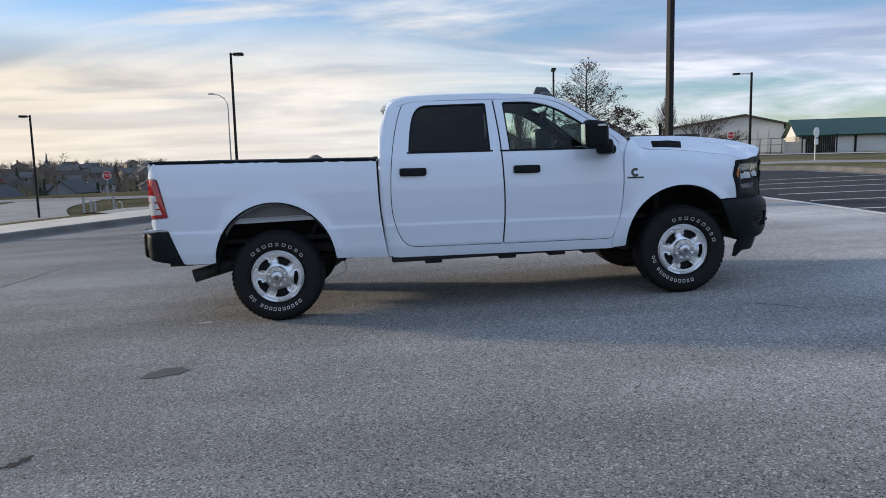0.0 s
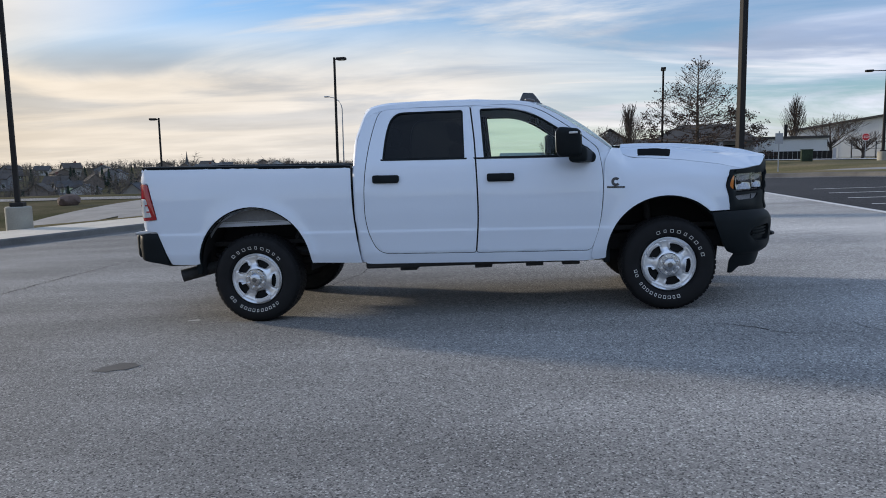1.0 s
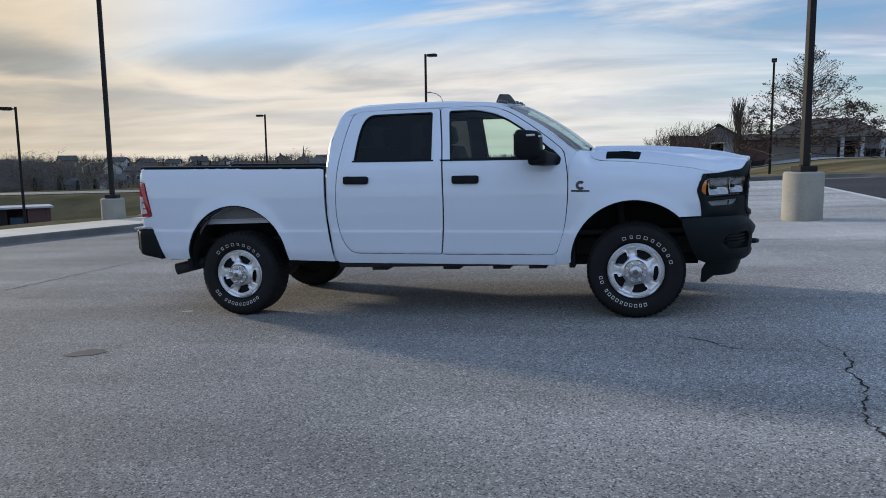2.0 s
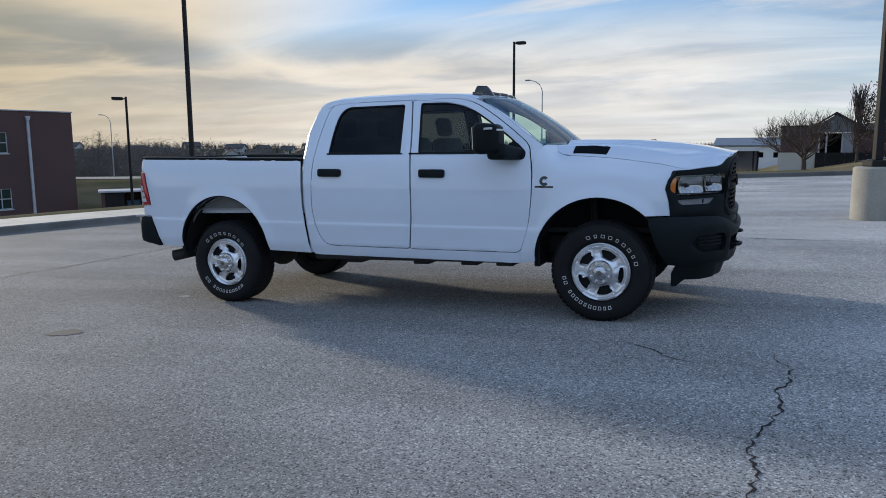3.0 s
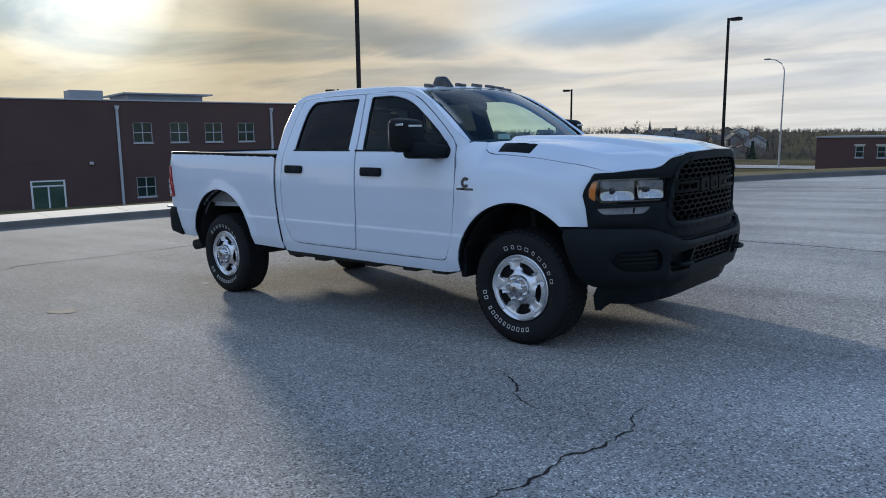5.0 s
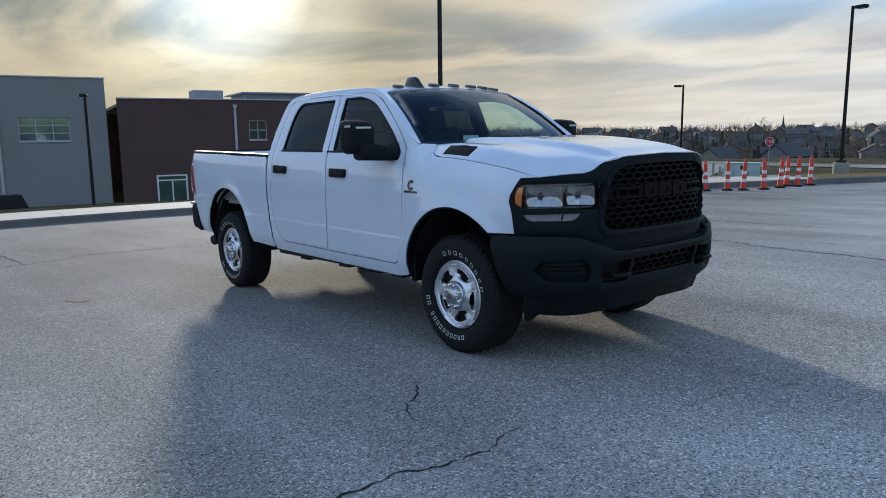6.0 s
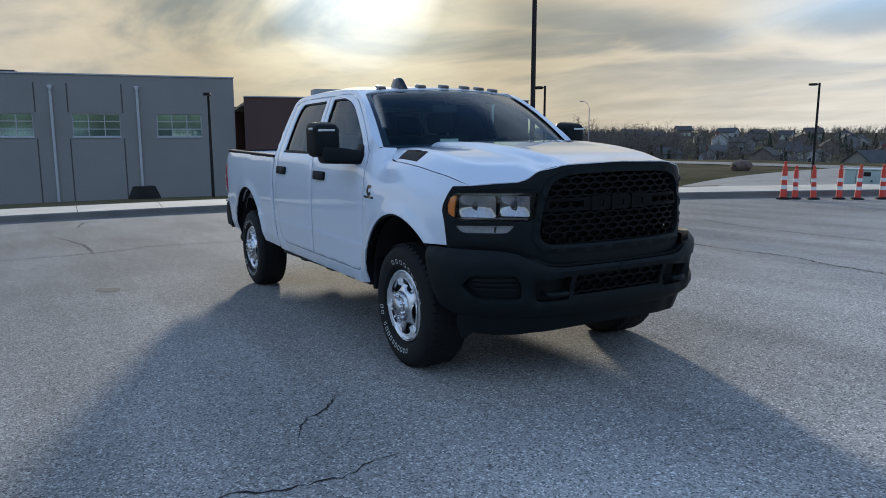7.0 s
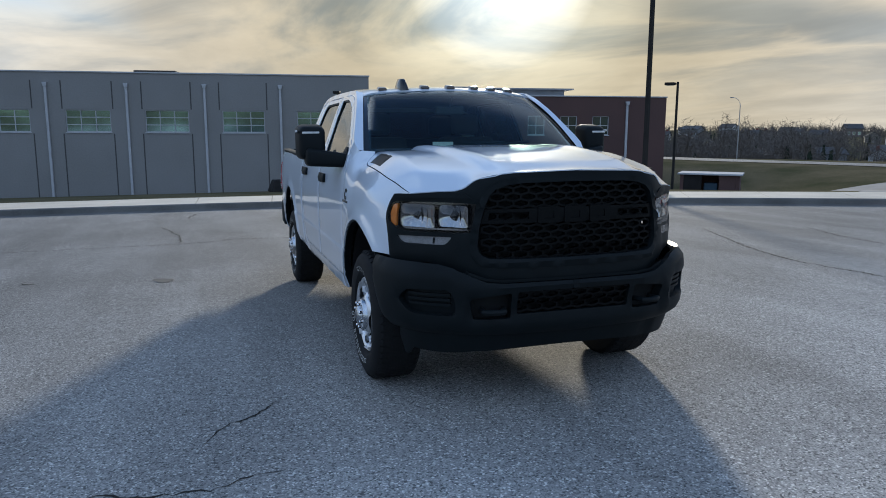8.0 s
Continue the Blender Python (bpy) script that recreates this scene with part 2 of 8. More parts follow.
def aggregate(name, base, pale, dark, fleck=95.0, bump=0.5, patch=0.35, paler=0.0, spec=0.16):
    """Worn paving: small stones of several greys in a binder, with broad worn and stained patches."""
    m = material(name, base, rough=0.9, vary=0.14, scale=0.45, grain=26.0, bump=0.0, tint=tuple(c * 0.8 for c in base))
    nt = m.node_tree
    p = nt.nodes["Principled BSDF"]
    under = p.inputs["Base Color"].links[0].from_socket
    co = nt.nodes.new("ShaderNodeTexCoord")
    vo = nt.nodes.new("ShaderNodeTexVoronoi")
    vo.inputs["Scale"].default_value = fleck
    vo2 = nt.nodes.new("ShaderNodeTexVoronoi")
    vo2.inputs["Scale"].default_value = fleck * 0.85
    nz = nt.nodes.new("ShaderNodeTexNoise")
    nz.inputs["Scale"].default_value, nz.inputs["Detail"].default_value = 0.17, 5.0
    for n in (vo, vo2, nz):
        nt.links.new(co.outputs["Object"], n.inputs["Vector"])
    sp = nt.nodes.new("ShaderNodeSeparateColor")
    nt.links.new(vo.outputs["Color"], sp.inputs[0])
    sp2 = nt.nodes.new("ShaderNodeSeparateColor")
    nt.links.new(vo2.outputs["Color"], sp2.inputs[0])
    ramp = nt.nodes.new("ShaderNodeValToRGB")
    e = ramp.color_ramp.elements
    e[0].position, e[0].color = 0.0, (0.57, 0.57, 0.58, 1)
    e[1].position, e[1].color = 1.0, (1.4, 1.39, 1.37, 1)
    e.new(0.25).color = (0.80, 0.80, 0.81, 1)
    e.new(0.75).color = (1.12, 1.12, 1.11, 1)
    nt.links.new(sp.outputs[0], ramp.inputs[0])
    mu = nt.nodes.new("ShaderNodeMix")
    mu.data_type, mu.blend_type = "RGBA", "MULTIPLY"
    mu.inputs[0].default_value = 1.0
    nt.links.new(under, mu.inputs[6]), nt.links.new(ramp.outputs[0], mu.inputs[7])
    # dark single stones
    th = nt.nodes.new("ShaderNodeMath")
    th.operation = "GREATER_THAN"
    th.inputs[1].default_value = 0.88
    nt.links.new(sp2.outputs[1], th.inputs[0])
    mk = nt.nodes.new("ShaderNodeMix")
    mk.data_type = "RGBA"
    mk.inputs[7].default_value = (*dark, 1)
    fa = nt.nodes.new("ShaderNodeMath")
    fa.operation = "MULTIPLY"
    fa.inputs[1].default_value = 0.9
    nt.links.new(th.outputs[0], fa.inputs[0]), nt.links.new(fa.outputs[0], mk.inputs[0])
    nt.links.new(mu.outputs[2], mk.inputs[6])
    # pale single stones
    tp = nt.nodes.new("ShaderNodeMath")
    tp.operation = "GREATER_THAN"
    tp.inputs[1].default_value = 0.93
    fp = nt.nodes.new("ShaderNodeMath")
    fp.operation = "MULTIPLY"
    fp.inputs[1].default_value = 0.75
    mp = nt.nodes.new("ShaderNodeMix")
    mp.data_type = "RGBA"
    mp.inputs[7].default_value = (*pale, 1)
    nt.links.new(sp2.outputs[2], tp.inputs[0]), nt.links.new(tp.outputs[0], fp.inputs[0])
    nt.links.new(fp.outputs[0], mp.inputs[0]), nt.links.new(mk.outputs[2], mp.inputs[6])
    # broad patches
    pr = nt.nodes.new("ShaderNodeMapRange")
    for key, value in (("From Min", 0.36), ("From Max", 0.66), ("To Min", 1 - patch * 0.5), ("To Max", 1 + patch * 0.35)):
        pr.inputs[key].default_value = value
    nt.links.new(nz.outputs["Fac"], pr.inputs["Value"])
    m3 = nt.nodes.new("ShaderNodeMix")
    m3.data_type, m3.blend_type = "RGBA", "MULTIPLY"
    m3.inputs[0].default_value = 1.0
    nt.links.new(mp.outputs[2], m3.inputs[6]), nt.links.new(pr.outputs[0], m3.inputs[7])
    if paler:       # paler surfacing to the east, with brighter light put into the same colour
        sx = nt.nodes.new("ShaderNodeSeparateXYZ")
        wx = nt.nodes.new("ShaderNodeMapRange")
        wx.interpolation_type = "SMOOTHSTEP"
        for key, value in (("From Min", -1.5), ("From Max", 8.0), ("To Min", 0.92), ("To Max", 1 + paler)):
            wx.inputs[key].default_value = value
        # long faint tyre and water streaks
        mpg = nt.nodes.new("ShaderNodeMapping")
        mpg.inputs["Scale"].default_value = (0.22, 1.3, 1.0)
        mpg.inputs["Rotation"].default_value = (0, 0, 0.5)
        ns = nt.nodes.new("ShaderNodeTexNoise")
        ns.inputs["Scale"].default_value, ns.inputs["Detail"].default_value = 1.0, 6.0
        sr = nt.nodes.new("ShaderNodeMapRange")
        for key, value in (("From Min", 0.38), ("From Max", 0.64), ("To Min", 0.83), ("To Max", 1.10)):
            sr.inputs[key].default_value = value
        mm = nt.nodes.new("ShaderNodeMath")
        mm.operation = "MULTIPLY"
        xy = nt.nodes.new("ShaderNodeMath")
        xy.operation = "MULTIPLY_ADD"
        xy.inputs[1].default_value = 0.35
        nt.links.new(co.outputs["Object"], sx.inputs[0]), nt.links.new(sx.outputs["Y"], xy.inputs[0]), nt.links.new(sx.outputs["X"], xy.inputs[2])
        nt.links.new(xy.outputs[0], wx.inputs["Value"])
        nt.links.new(co.outputs["Object"], mpg.inputs["Vector"]), nt.links.new(mpg.outputs[0], ns.inputs["Vector"]), nt.links.new(ns.outputs["Fac"], sr.inputs["Value"])
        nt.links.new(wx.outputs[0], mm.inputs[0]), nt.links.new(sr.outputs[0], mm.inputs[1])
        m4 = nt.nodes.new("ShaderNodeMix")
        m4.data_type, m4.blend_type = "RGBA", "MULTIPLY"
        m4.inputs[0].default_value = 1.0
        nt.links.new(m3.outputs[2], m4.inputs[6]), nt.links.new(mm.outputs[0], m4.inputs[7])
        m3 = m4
    nt.links.new(m3.outputs[2], p.inputs["Base Color"])
    b = nt.nodes.new("ShaderNodeBump")
    b.inputs["Strength"].default_value, b.inputs["Distance"].default_value = bump, 0.004
    nt.links.new(vo.outputs["Distance"], b.inputs["Height"]), nt.links.new(b.outputs[0], p.inputs["Normal"])
    p.inputs["Specular IOR Level"].default_value = spec
    return m


PRIMER = material("primer_grey", (0.15, 0.15, 0.15), rough=0.6)
PAINT = material("white_paint", (0.70, 0.76, 0.85), rough=0.28, vary=0.015, scale=1.5, grain=300, bump=0.0, coat=1.0)
BLACK = material("black_plastic", (0.0085, 0.0118, 0.0136), rough=0.50, spec=0.13, vary=0.15, scale=6, grain=700, bump=0.08, dist=0.001)
GLOSS = material("gloss_black", (0.012, 0.012, 0.013), rough=0.18, vary=0.05, bump=0.0, coat=0.5)
# near-black, for sheets put behind openings and gaps in place of shade
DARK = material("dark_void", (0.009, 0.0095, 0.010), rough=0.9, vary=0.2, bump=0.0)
UNDER = material("underbody", (0.022, 0.021, 0.02), rough=0.75, vary=0.3, scale=5, grain=60, bump=0.2)
LINER = material("wheel_liner", (0.011, 0.011, 0.012), rough=0.9, vary=0.2, grain=90, bump=0.2)
RUBBER = material("tyre_rubber", (0.010, 0.010, 0.011), rough=0.75, spec=0.3, vary=0.2, scale=9, grain=160, bump=0.12, dist=0.001)
LETTER = material("tyre_letter", (0.72, 0.72, 0.69), rough=0.7, vary=0.1)
ALLOY = material("polished_wheel", (0.84, 0.84, 0.85), rough=0.40, metal=1.0, vary=0.04, scale=4, grain=80, bump=0.02, dist=0.001)
HUB = material("hub_metal", (0.62, 0.63, 0.65), rough=0.26, metal=1.0, vary=0.05, scale=8, grain=90, bump=0.02, dist=0.001)
CHROME = material("chrome", (0.90, 0.90, 0.91), rough=0.06, metal=1.0, vary=0.02, bump=0.0)
STEEL = material("dull_steel", (0.30, 0.29, 0.28), rough=0.45, metal=1.0, vary=0.25, scale=5, grain=60, bump=0.1)
SEAT = material("seat_cloth", (0.030, 0.031, 0.033), rough=0.9, vary=0.15, grain=300, bump=0.3)
DASH = material("dash_vinyl", (0.020, 0.021, 0.022), rough=0.7, vary=0.1, grain=300, bump=0.2)
HEADLINER = material("headliner", (0.22, 0.22, 0.22), rough=0.95, vary=0.06, grain=200, bump=0.1)
GLASS_REAR = glass("privacy_glass", (0.75, 0.85, 0.9), clear=0.06, ior=1.38)
GLASS_FRONT = glass("side_glass", (0.86, 1.0, 0.93), clear=0.88, ior=1.42)
GLASS_SCREEN = glass("windscreen_glass", (0.80, 1.0, 0.97), clear=0.86, ior=1.55)
LENS = glass("clear_lens", (1.0, 1.0, 1.0), clear=0.92, ior=1.45)
RED_LENS = material("red_lens", (0.40, 0.006, 0.012), rough=0.12, vary=0.1, scale=12, grain=90, bump=0.05, coat=1.0)
AMBER = material("amber_lens", (0.85, 0.24, 0.03), rough=0.15, vary=0.1, grain=90, bump=0.05, coat=1.0)
SMOKED = material("smoked_lens", (0.060, 0.038, 0.026), rough=0.2, vary=0.1, grain=120, bump=0.03, coat=1.0)
GREY_LENS = material("grey_lens", (0.36, 0.36, 0.37), rough=0.14, vary=0.15, scale=25, grain=120, bump=0.1, coat=1.0)
REFLECTOR = material("lamp_reflector", (0.46, 0.47, 0.49), rough=0.10, metal=1.0, vary=0.1, scale=9, grain=60, bump=0.02)
GRILLE = material("grille_black", (0.006, 0.0066, 0.0072), rough=0.38, spec=0.09, vary=0.1, scale=6, grain=300, bump=0.03, dist=0.001)
PALE_LENS = material("pale_lens", (0.62, 0.62, 0.62), rough=0.12, vary=0.12, scale=20, grain=120, bump=0.1, coat=1.0)

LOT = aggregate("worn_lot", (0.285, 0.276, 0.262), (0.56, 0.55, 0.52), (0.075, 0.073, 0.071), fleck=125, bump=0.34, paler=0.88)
TARMAC = aggregate("dark_tarmac", (0.050, 0.050, 0.053), (0.10, 0.10, 0.10), (0.02, 0.02, 0.02), fleck=70, bump=0.4)
CONCRETE = material("pavement_concrete", (0.60, 0.54, 0.45), rough=0.88, vary=0.10, scale=0.9, grain=35, bump=0.15, tint=(0.50, 0.45, 0.37))
KERB = material("kerb_concrete", (0.155, 0.147, 0.136), rough=0.9, vary=0.14, scale=1.3, grain=30, bump=0.15, tint=(0.10, 0.095, 0.088))
DRIVE = material("driveway_concrete", (0.28, 0.268, 0.248), rough=0.9, vary=0.12, scale=0.6, grain=30, bump=0.15, tint=(0.21, 0.20, 0.185))
CRACK = material("crack_dirt", (0.018, 0.016, 0.014), rough=1.0, vary=0.3, grain=60, bump=0.3)
STAIN = material("oil_patch", (0.087, 0.084, 0.081), rough=0.85, vary=0.2, scale=3, grain=60, bump=0.3)
CHALK = material("pale_scrape", (0.50, 0.49, 0.47), rough=0.9, vary=0.25, scale=8, grain=60, bump=0.3)
LINE = material("road_line", (0.70, 0.70, 0.68), rough=0.8, vary=0.16, scale=3, grain=45, bump=0.1)
GRASS = material("dormant_grass", (0.250, 0.200, 0.120), rough=1.0, spec=0.0, vary=0.28, scale=0.22, grain=9, bump=0.6, dist=0.05, tint=(0.125, 0.118, 0.062))
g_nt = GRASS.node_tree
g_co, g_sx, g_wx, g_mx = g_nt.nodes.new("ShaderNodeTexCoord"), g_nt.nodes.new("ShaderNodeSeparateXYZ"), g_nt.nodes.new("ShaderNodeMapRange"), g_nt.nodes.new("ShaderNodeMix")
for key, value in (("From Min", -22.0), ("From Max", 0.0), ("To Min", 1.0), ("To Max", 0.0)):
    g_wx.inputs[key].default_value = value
g_mx.data_type, g_mx.blend_type = "RGBA", "MULTIPLY"       # the western grass is darkened: shade is put into its colour by position
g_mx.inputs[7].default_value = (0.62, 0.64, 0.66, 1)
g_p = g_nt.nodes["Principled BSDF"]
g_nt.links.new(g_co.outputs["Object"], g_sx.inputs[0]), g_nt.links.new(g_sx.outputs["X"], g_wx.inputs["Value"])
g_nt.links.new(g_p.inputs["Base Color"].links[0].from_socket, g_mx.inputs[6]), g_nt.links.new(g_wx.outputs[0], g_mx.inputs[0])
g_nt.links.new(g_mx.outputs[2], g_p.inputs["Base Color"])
BRICK = material("brown_brick", (0.105, 0.058, 0.052), rough=0.9, vary=0.12, scale=0.35, grain=14, bump=0.2, tint=(0.088, 0.05, 0.046))
BRICK_RED = material("red_brick", (0.19, 0.065, 0.05), rough=0.9, vary=0.14, scale=0.4, grain=12, bump=0.2)
GREY_WALL = material("grey_panel", (0.262, 0.252, 0.246), rough=0.85, vary=0.07, scale=0.25, grain=10, bump=0.1, tint=(0.24, 0.23, 0.222))
TRIM = material("pale_trim", (0.48, 0.48, 0.50), rough=0.55, vary=0.08, scale=2, grain=30)
PANE = material("window_pane", (0.36, 0.58, 0.53), rough=0.06, metal=0.85, vary=0.4, scale=0.5, grain=1.0, bump=0.02, coat=1.0, spec=1.0)
PANE_DARK = material("dark_pane", (0.030, 0.052, 0.047), rough=0.12, metal=0.0, vary=0.4, scale=0.5, grain=1.0, bump=0.02, spec=0.35)
ROOFING = material("roof_metal", (0.33, 0.34, 0.36), rough=0.6, vary=0.1, scale=1, grain=20)
POLE = material("bronze_pole", (0.024, 0.022, 0.021), rough=0.7, spec=0.2, vary=0.2, scale=2, grain=40)
POLE_TAN = material("pole_base", (0.34, 0.325, 0.28), rough=0.9, vary=0.12, scale=1.5, grain=40, bump=0.2, tint=(0.26, 0.248, 0.215))
GALV = material("galvanised", (0.42, 0.42, 0.42), rough=0.5, metal=0.6, vary=0.1)
ORANGE = material("cone_orange", (0.66, 0.065, 0.04), rough=0.55, vary=0.1, scale=8, grain=60)
WHITEBAND = material("white_band", (0.75, 0.75, 0.74), rough=0.45, vary=0.06, scale=8)
GREENBOX = material("transformer_green", (0.36, 0.45, 0.42), rough=0.5, vary=0.08, scale=2, grain=30)
SIGN_RED = material("sign_red", (0.50, 0.02, 0.03), rough=0.45, vary=0.06)
SIGN_WHITE = material("sign_white", (0.75, 0.75, 0.74), rough=0.45, vary=0.05)
GREENROOF = material("green_roof", (0.010, 0.060, 0.042), rough=0.5, vary=0.08, scale=1.0, grain=12)
CREAM = material("cream_wall", (0.52, 0.49, 0.42), rough=0.85, vary=0.06, scale=0.6, grain=12)
SIDING = material("grey_siding", (0.36, 0.37, 0.385), rough=0.8, vary=0.06, scale=0.5, grain=10)
SHINGLE = material("dark_shingle", (0.075, 0.068, 0.063), rough=0.95, vary=0.2, scale=1.5, grain=12, bump=0.3)
BARK = material("bark", (0.085, 0.068, 0.055), rough=1.0, vary=0.25, scale=3, grain=30, bump=0.5)
TWIG = material("twig", (0.115, 0.088, 0.072), rough=1.0, vary=0.25, scale=2, grain=30, bump=0.0)
LEAF = material("dry_leaf", (0.060, 0.030, 0.018), rough=0.9, vary=0.3, scale=3, grain=15, bump=0.0, island=0.35)
EVERGREEN = material("evergreen", (0.030, 0.048, 0.028), rough=0.95, vary=0.3, scale=1.5, grain=9, bump=0.0, island=0.3)
PALE_SIDING = material("pale_siding", (0.64, 0.64, 0.62), rough=0.8, vary=0.05, scale=0.5, grain=10)
BLUEROOF = material("blue_grey_roof", (0.18, 0.21, 0.245), rough=0.6, vary=0.06, scale=0.5, grain=10)
ROCK = material("boulder", (0.17, 0.118, 0.098), rough=0.95, vary=0.25, scale=1.5, grain=12, bump=0.6)


# ---- mesh helpers ----
def ease(a, b, v):
    k = min(1.0, max(0.0, (v - a) / (b - a)))
    return k * k * (3 - 2 * k)


def part(name, bm, mat, parent=None, label="", smooth=False, angle=32, m=None):
    """Links a bmesh as one mesh object under a thing or a part."""
    me = bpy.data.meshes.new(name)
    bmesh.ops.recalc_face_normals(bm, faces=bm.faces)
    bm.to_mesh(me)
    bm.free()
    me.materials.append(mat)
    if smooth:
        me.polygons.foreach_set("use_smooth", [True] * len(me.polygons))
        me.set_sharp_from_angle(angle=radians(angle))
    ob = new(name, me)
    if parent:
        ob.parent = parent
    if m is not None:
        ob.matrix_basis = m
    return tagged(ob, label)


def thing(name, m, label, category, group="", kind=""):
    ob = new(name)
    ob.empty_display_size = 0.2
    ob.matrix_basis = m
    return tagged(ob, label, category, group, kind)


def box(bm, x0, x1, y0, y1, z0, z1, bevel=0.0, seg=2):
    vs = [bm.verts.new(c) for c in ((x0, y0, z0), (x1, y0, z0), (x1, y1, z0), (x0, y1, z0), (x0, y0, z1), (x1, y0, z1), (x1, y1, z1), (x0, y1, z1))]
    fs = [bm.faces.new([vs[i] for i in q]) for q in ((3, 2, 1, 0), (4, 5, 6, 7), (0, 1, 5, 4), (1, 2, 6, 5), (2, 3, 7, 6), (3, 0, 4, 7))]
    if bevel:
        es = list({e for f in fs for e in f.edges})
        bmesh.ops.bevel(bm, geom=es, offset=bevel, segments=seg, affect="EDGES", profile=0.5)
    return bm


def boxed(*a, **k):
    return box(bmesh.new(), *a, **k)


def tube(bm, pts, radii, sides=8, cap=True):
    """A round rod through the points, with a radius at each."""
    rings = []
    for i, p in enumerate(pts):
        p = Vector(p)
        d = Vector(pts[min(i + 1, len(pts) - 1)]) - Vector(pts[max(i - 1, 0)])
        d.normalize()
        a = d.cross(Vector((0, 0, 1)) if abs(d.z) < 0.9 else Vector((1, 0, 0))).normalized()
        b = d.cross(a)
        r = radii[i] if hasattr(radii, "__len__") else radii
        rings.append([bm.verts.new(p + (a * math.cos(2 * math.pi * k / sides) + b * math.sin(2 * math.pi * k / sides)) * r) for k in range(sides)])
    for q, w in zip(rings, rings[1:]):
        for k in range(sides):
            bm.faces.new((q[k], q[(k + 1) % sides], w[(k + 1) % sides], w[k]))
    if cap:
        bm.faces.new(rings[0][::-1]), bm.faces.new(rings[-1])
    return bm


def lathe(bm, profile, axis="z", n=32, closed=False, ang=2 * math.pi):
    """Turns (radius, along) pairs round an axis."""
    rings = []
    for r, h in profile:
        ring = []
        for k in range(n):
            a = ang * k / n
            c, s = r * math.cos(a), r * math.sin(a)
            ring.append(bm.verts.new((c, s, h) if axis == "z" else (c, h, s)))
        rings.append(ring)
    pairs = list(zip(rings, rings[1:])) + ([(rings[-1], rings[0])] if closed else [])
    for q, w in pairs:
        for k in range(n):
            bm.faces.new((q[k], q[(k + 1) % n], w[(k + 1) % n], w[k]))
    if not closed:
        for ring in (rings[0], rings[-1]):
            if (ring[0].co - ring[n // 2].co).length > 1e-4:
                bm.faces.new(ring)
    return bm


# ---- the lie of the land ----
def lot_z(x, y):
    """The plane of the paved lot."""
    return 0.03405 * x + 0.00594 * y


def run_up(a, b, v):
    return min(1.0, max(0.0, (v - a) / (b - a)))


def land_z(x, y):
    """The open land: nearly level north of the lot, lower by the buildings to the west, a valley beyond the road and a hillside across it."""
    z = 0.034 * min(19, max(-14, x)) + 0.006 * min(60, max(-30, y))
    k = 0.078 - 0.056 * ease(20, 42, y)
    z -= k * min(48, max(0, -16.5 - x))
    z -= 0.030 * min(26, max(0, y - 19)) * ease(19, 9, x) + 0.045 * min(40, max(0, y - 30)) * ease(12, 0, x) * ease(-40, -16, x)
    n = ease(14, 27, y) * ease(4, -8, x)
    if n:
        o = outside(x, y)
        w = 17 + 28 * ease(-25, -13, x)
        ramp = -0.08 - 2.1 * run_up(3, 3 + w, o) + 0.18 * run_up(22, 44, o)
        z = z * (1 - n) + ramp * n
    z -= 1.5 * math.exp(-((x + 45) ** 2 + (y - 30) ** 2) / 170)      # a hollow by the brick block
    u, v = (-x - 11.5) * 0.781 + (y - 12.3) * 0.625, (-x - 11.5) * -0.625 + (y - 12.3) * 0.781      # a swale down to the bin store
    z -= (0.55 + 1.25 * ease(6, 28, u)) * ease(3, 9, u) * ease(62, 44, u) * math.exp(-(v / 8.5) ** 2)
    r = math.hypot(x, y)
    west = ease(70, -40, x) * ease(-60, 30, y)
    if r > 96:
        z += west * (-7.0 * ease(96, 165, r) + 9.5 * run_up(165, 430, r)) + 0.004 * min(380, r - 96) * (1 - west)
    return z


KERB_LINE = [(-13.9, -70), (-13.8, -8), (-13.65, -1.0), (-13.1, 2.6), (-12.1, 5.6), (-10.9, 8.0), (-9.3, 10.8), (-7.4, 13.6), (-5.2, 16.6), (-2.7, 19.9),
             (-0.5, 22.1), (2.4, 23.5), (5.6, 23.9), (8.6, 24.3), (11.2, 23.6), (13.5, 21.4), (14.8, 18.8), (14.6, 16.2), (14.5, 14.2), (15.6, 12.6), (26, 11.6), (80, 10)]


def spline(pts, step=0.7):
    """Catmull-Rom through the points, in steps of about that length."""
    out = []
    for i in range(len(pts) - 1):
        p = [Vector(pts[min(max(i + j, 0), len(pts) - 1)]) for j in (-1, 0, 1, 2)]
        n = max(1, int((p[2] - p[1]).length / step))
        for k in range(n):
            t = k / n
            out.append(0.5 * (2 * p[1] + (p[2] - p[0]) * t + (2 * p[0] - 5 * p[1] + 4 * p[2] - p[3]) * t * t + (3 * p[1] - p[0] - 3 * p[2] + p[3]) * t ** 3))
    return out + [Vector(pts[-1])]


KERB_PTS = spline(KERB_LINE[1:-1], 0.6)
KERB_PTS = [Vector(KERB_LINE[0])] + KERB_PTS + [Vector(KERB_LINE[-1])]


def offset(pts, d):
    """The line moved d metres to its left (away from the lot)."""
    out = []
    for i, p in enumerate(pts):
        t = (pts[min(i + 1, len(pts) - 1)] - pts[max(i - 1, 0)]).normalized()
        out.append(p + Vector((-t.y, t.x)) * d)
    return out


KX, KY = np.array([p.x for p in KERB_PTS]), np.array([p.y for p in KERB_PTS])


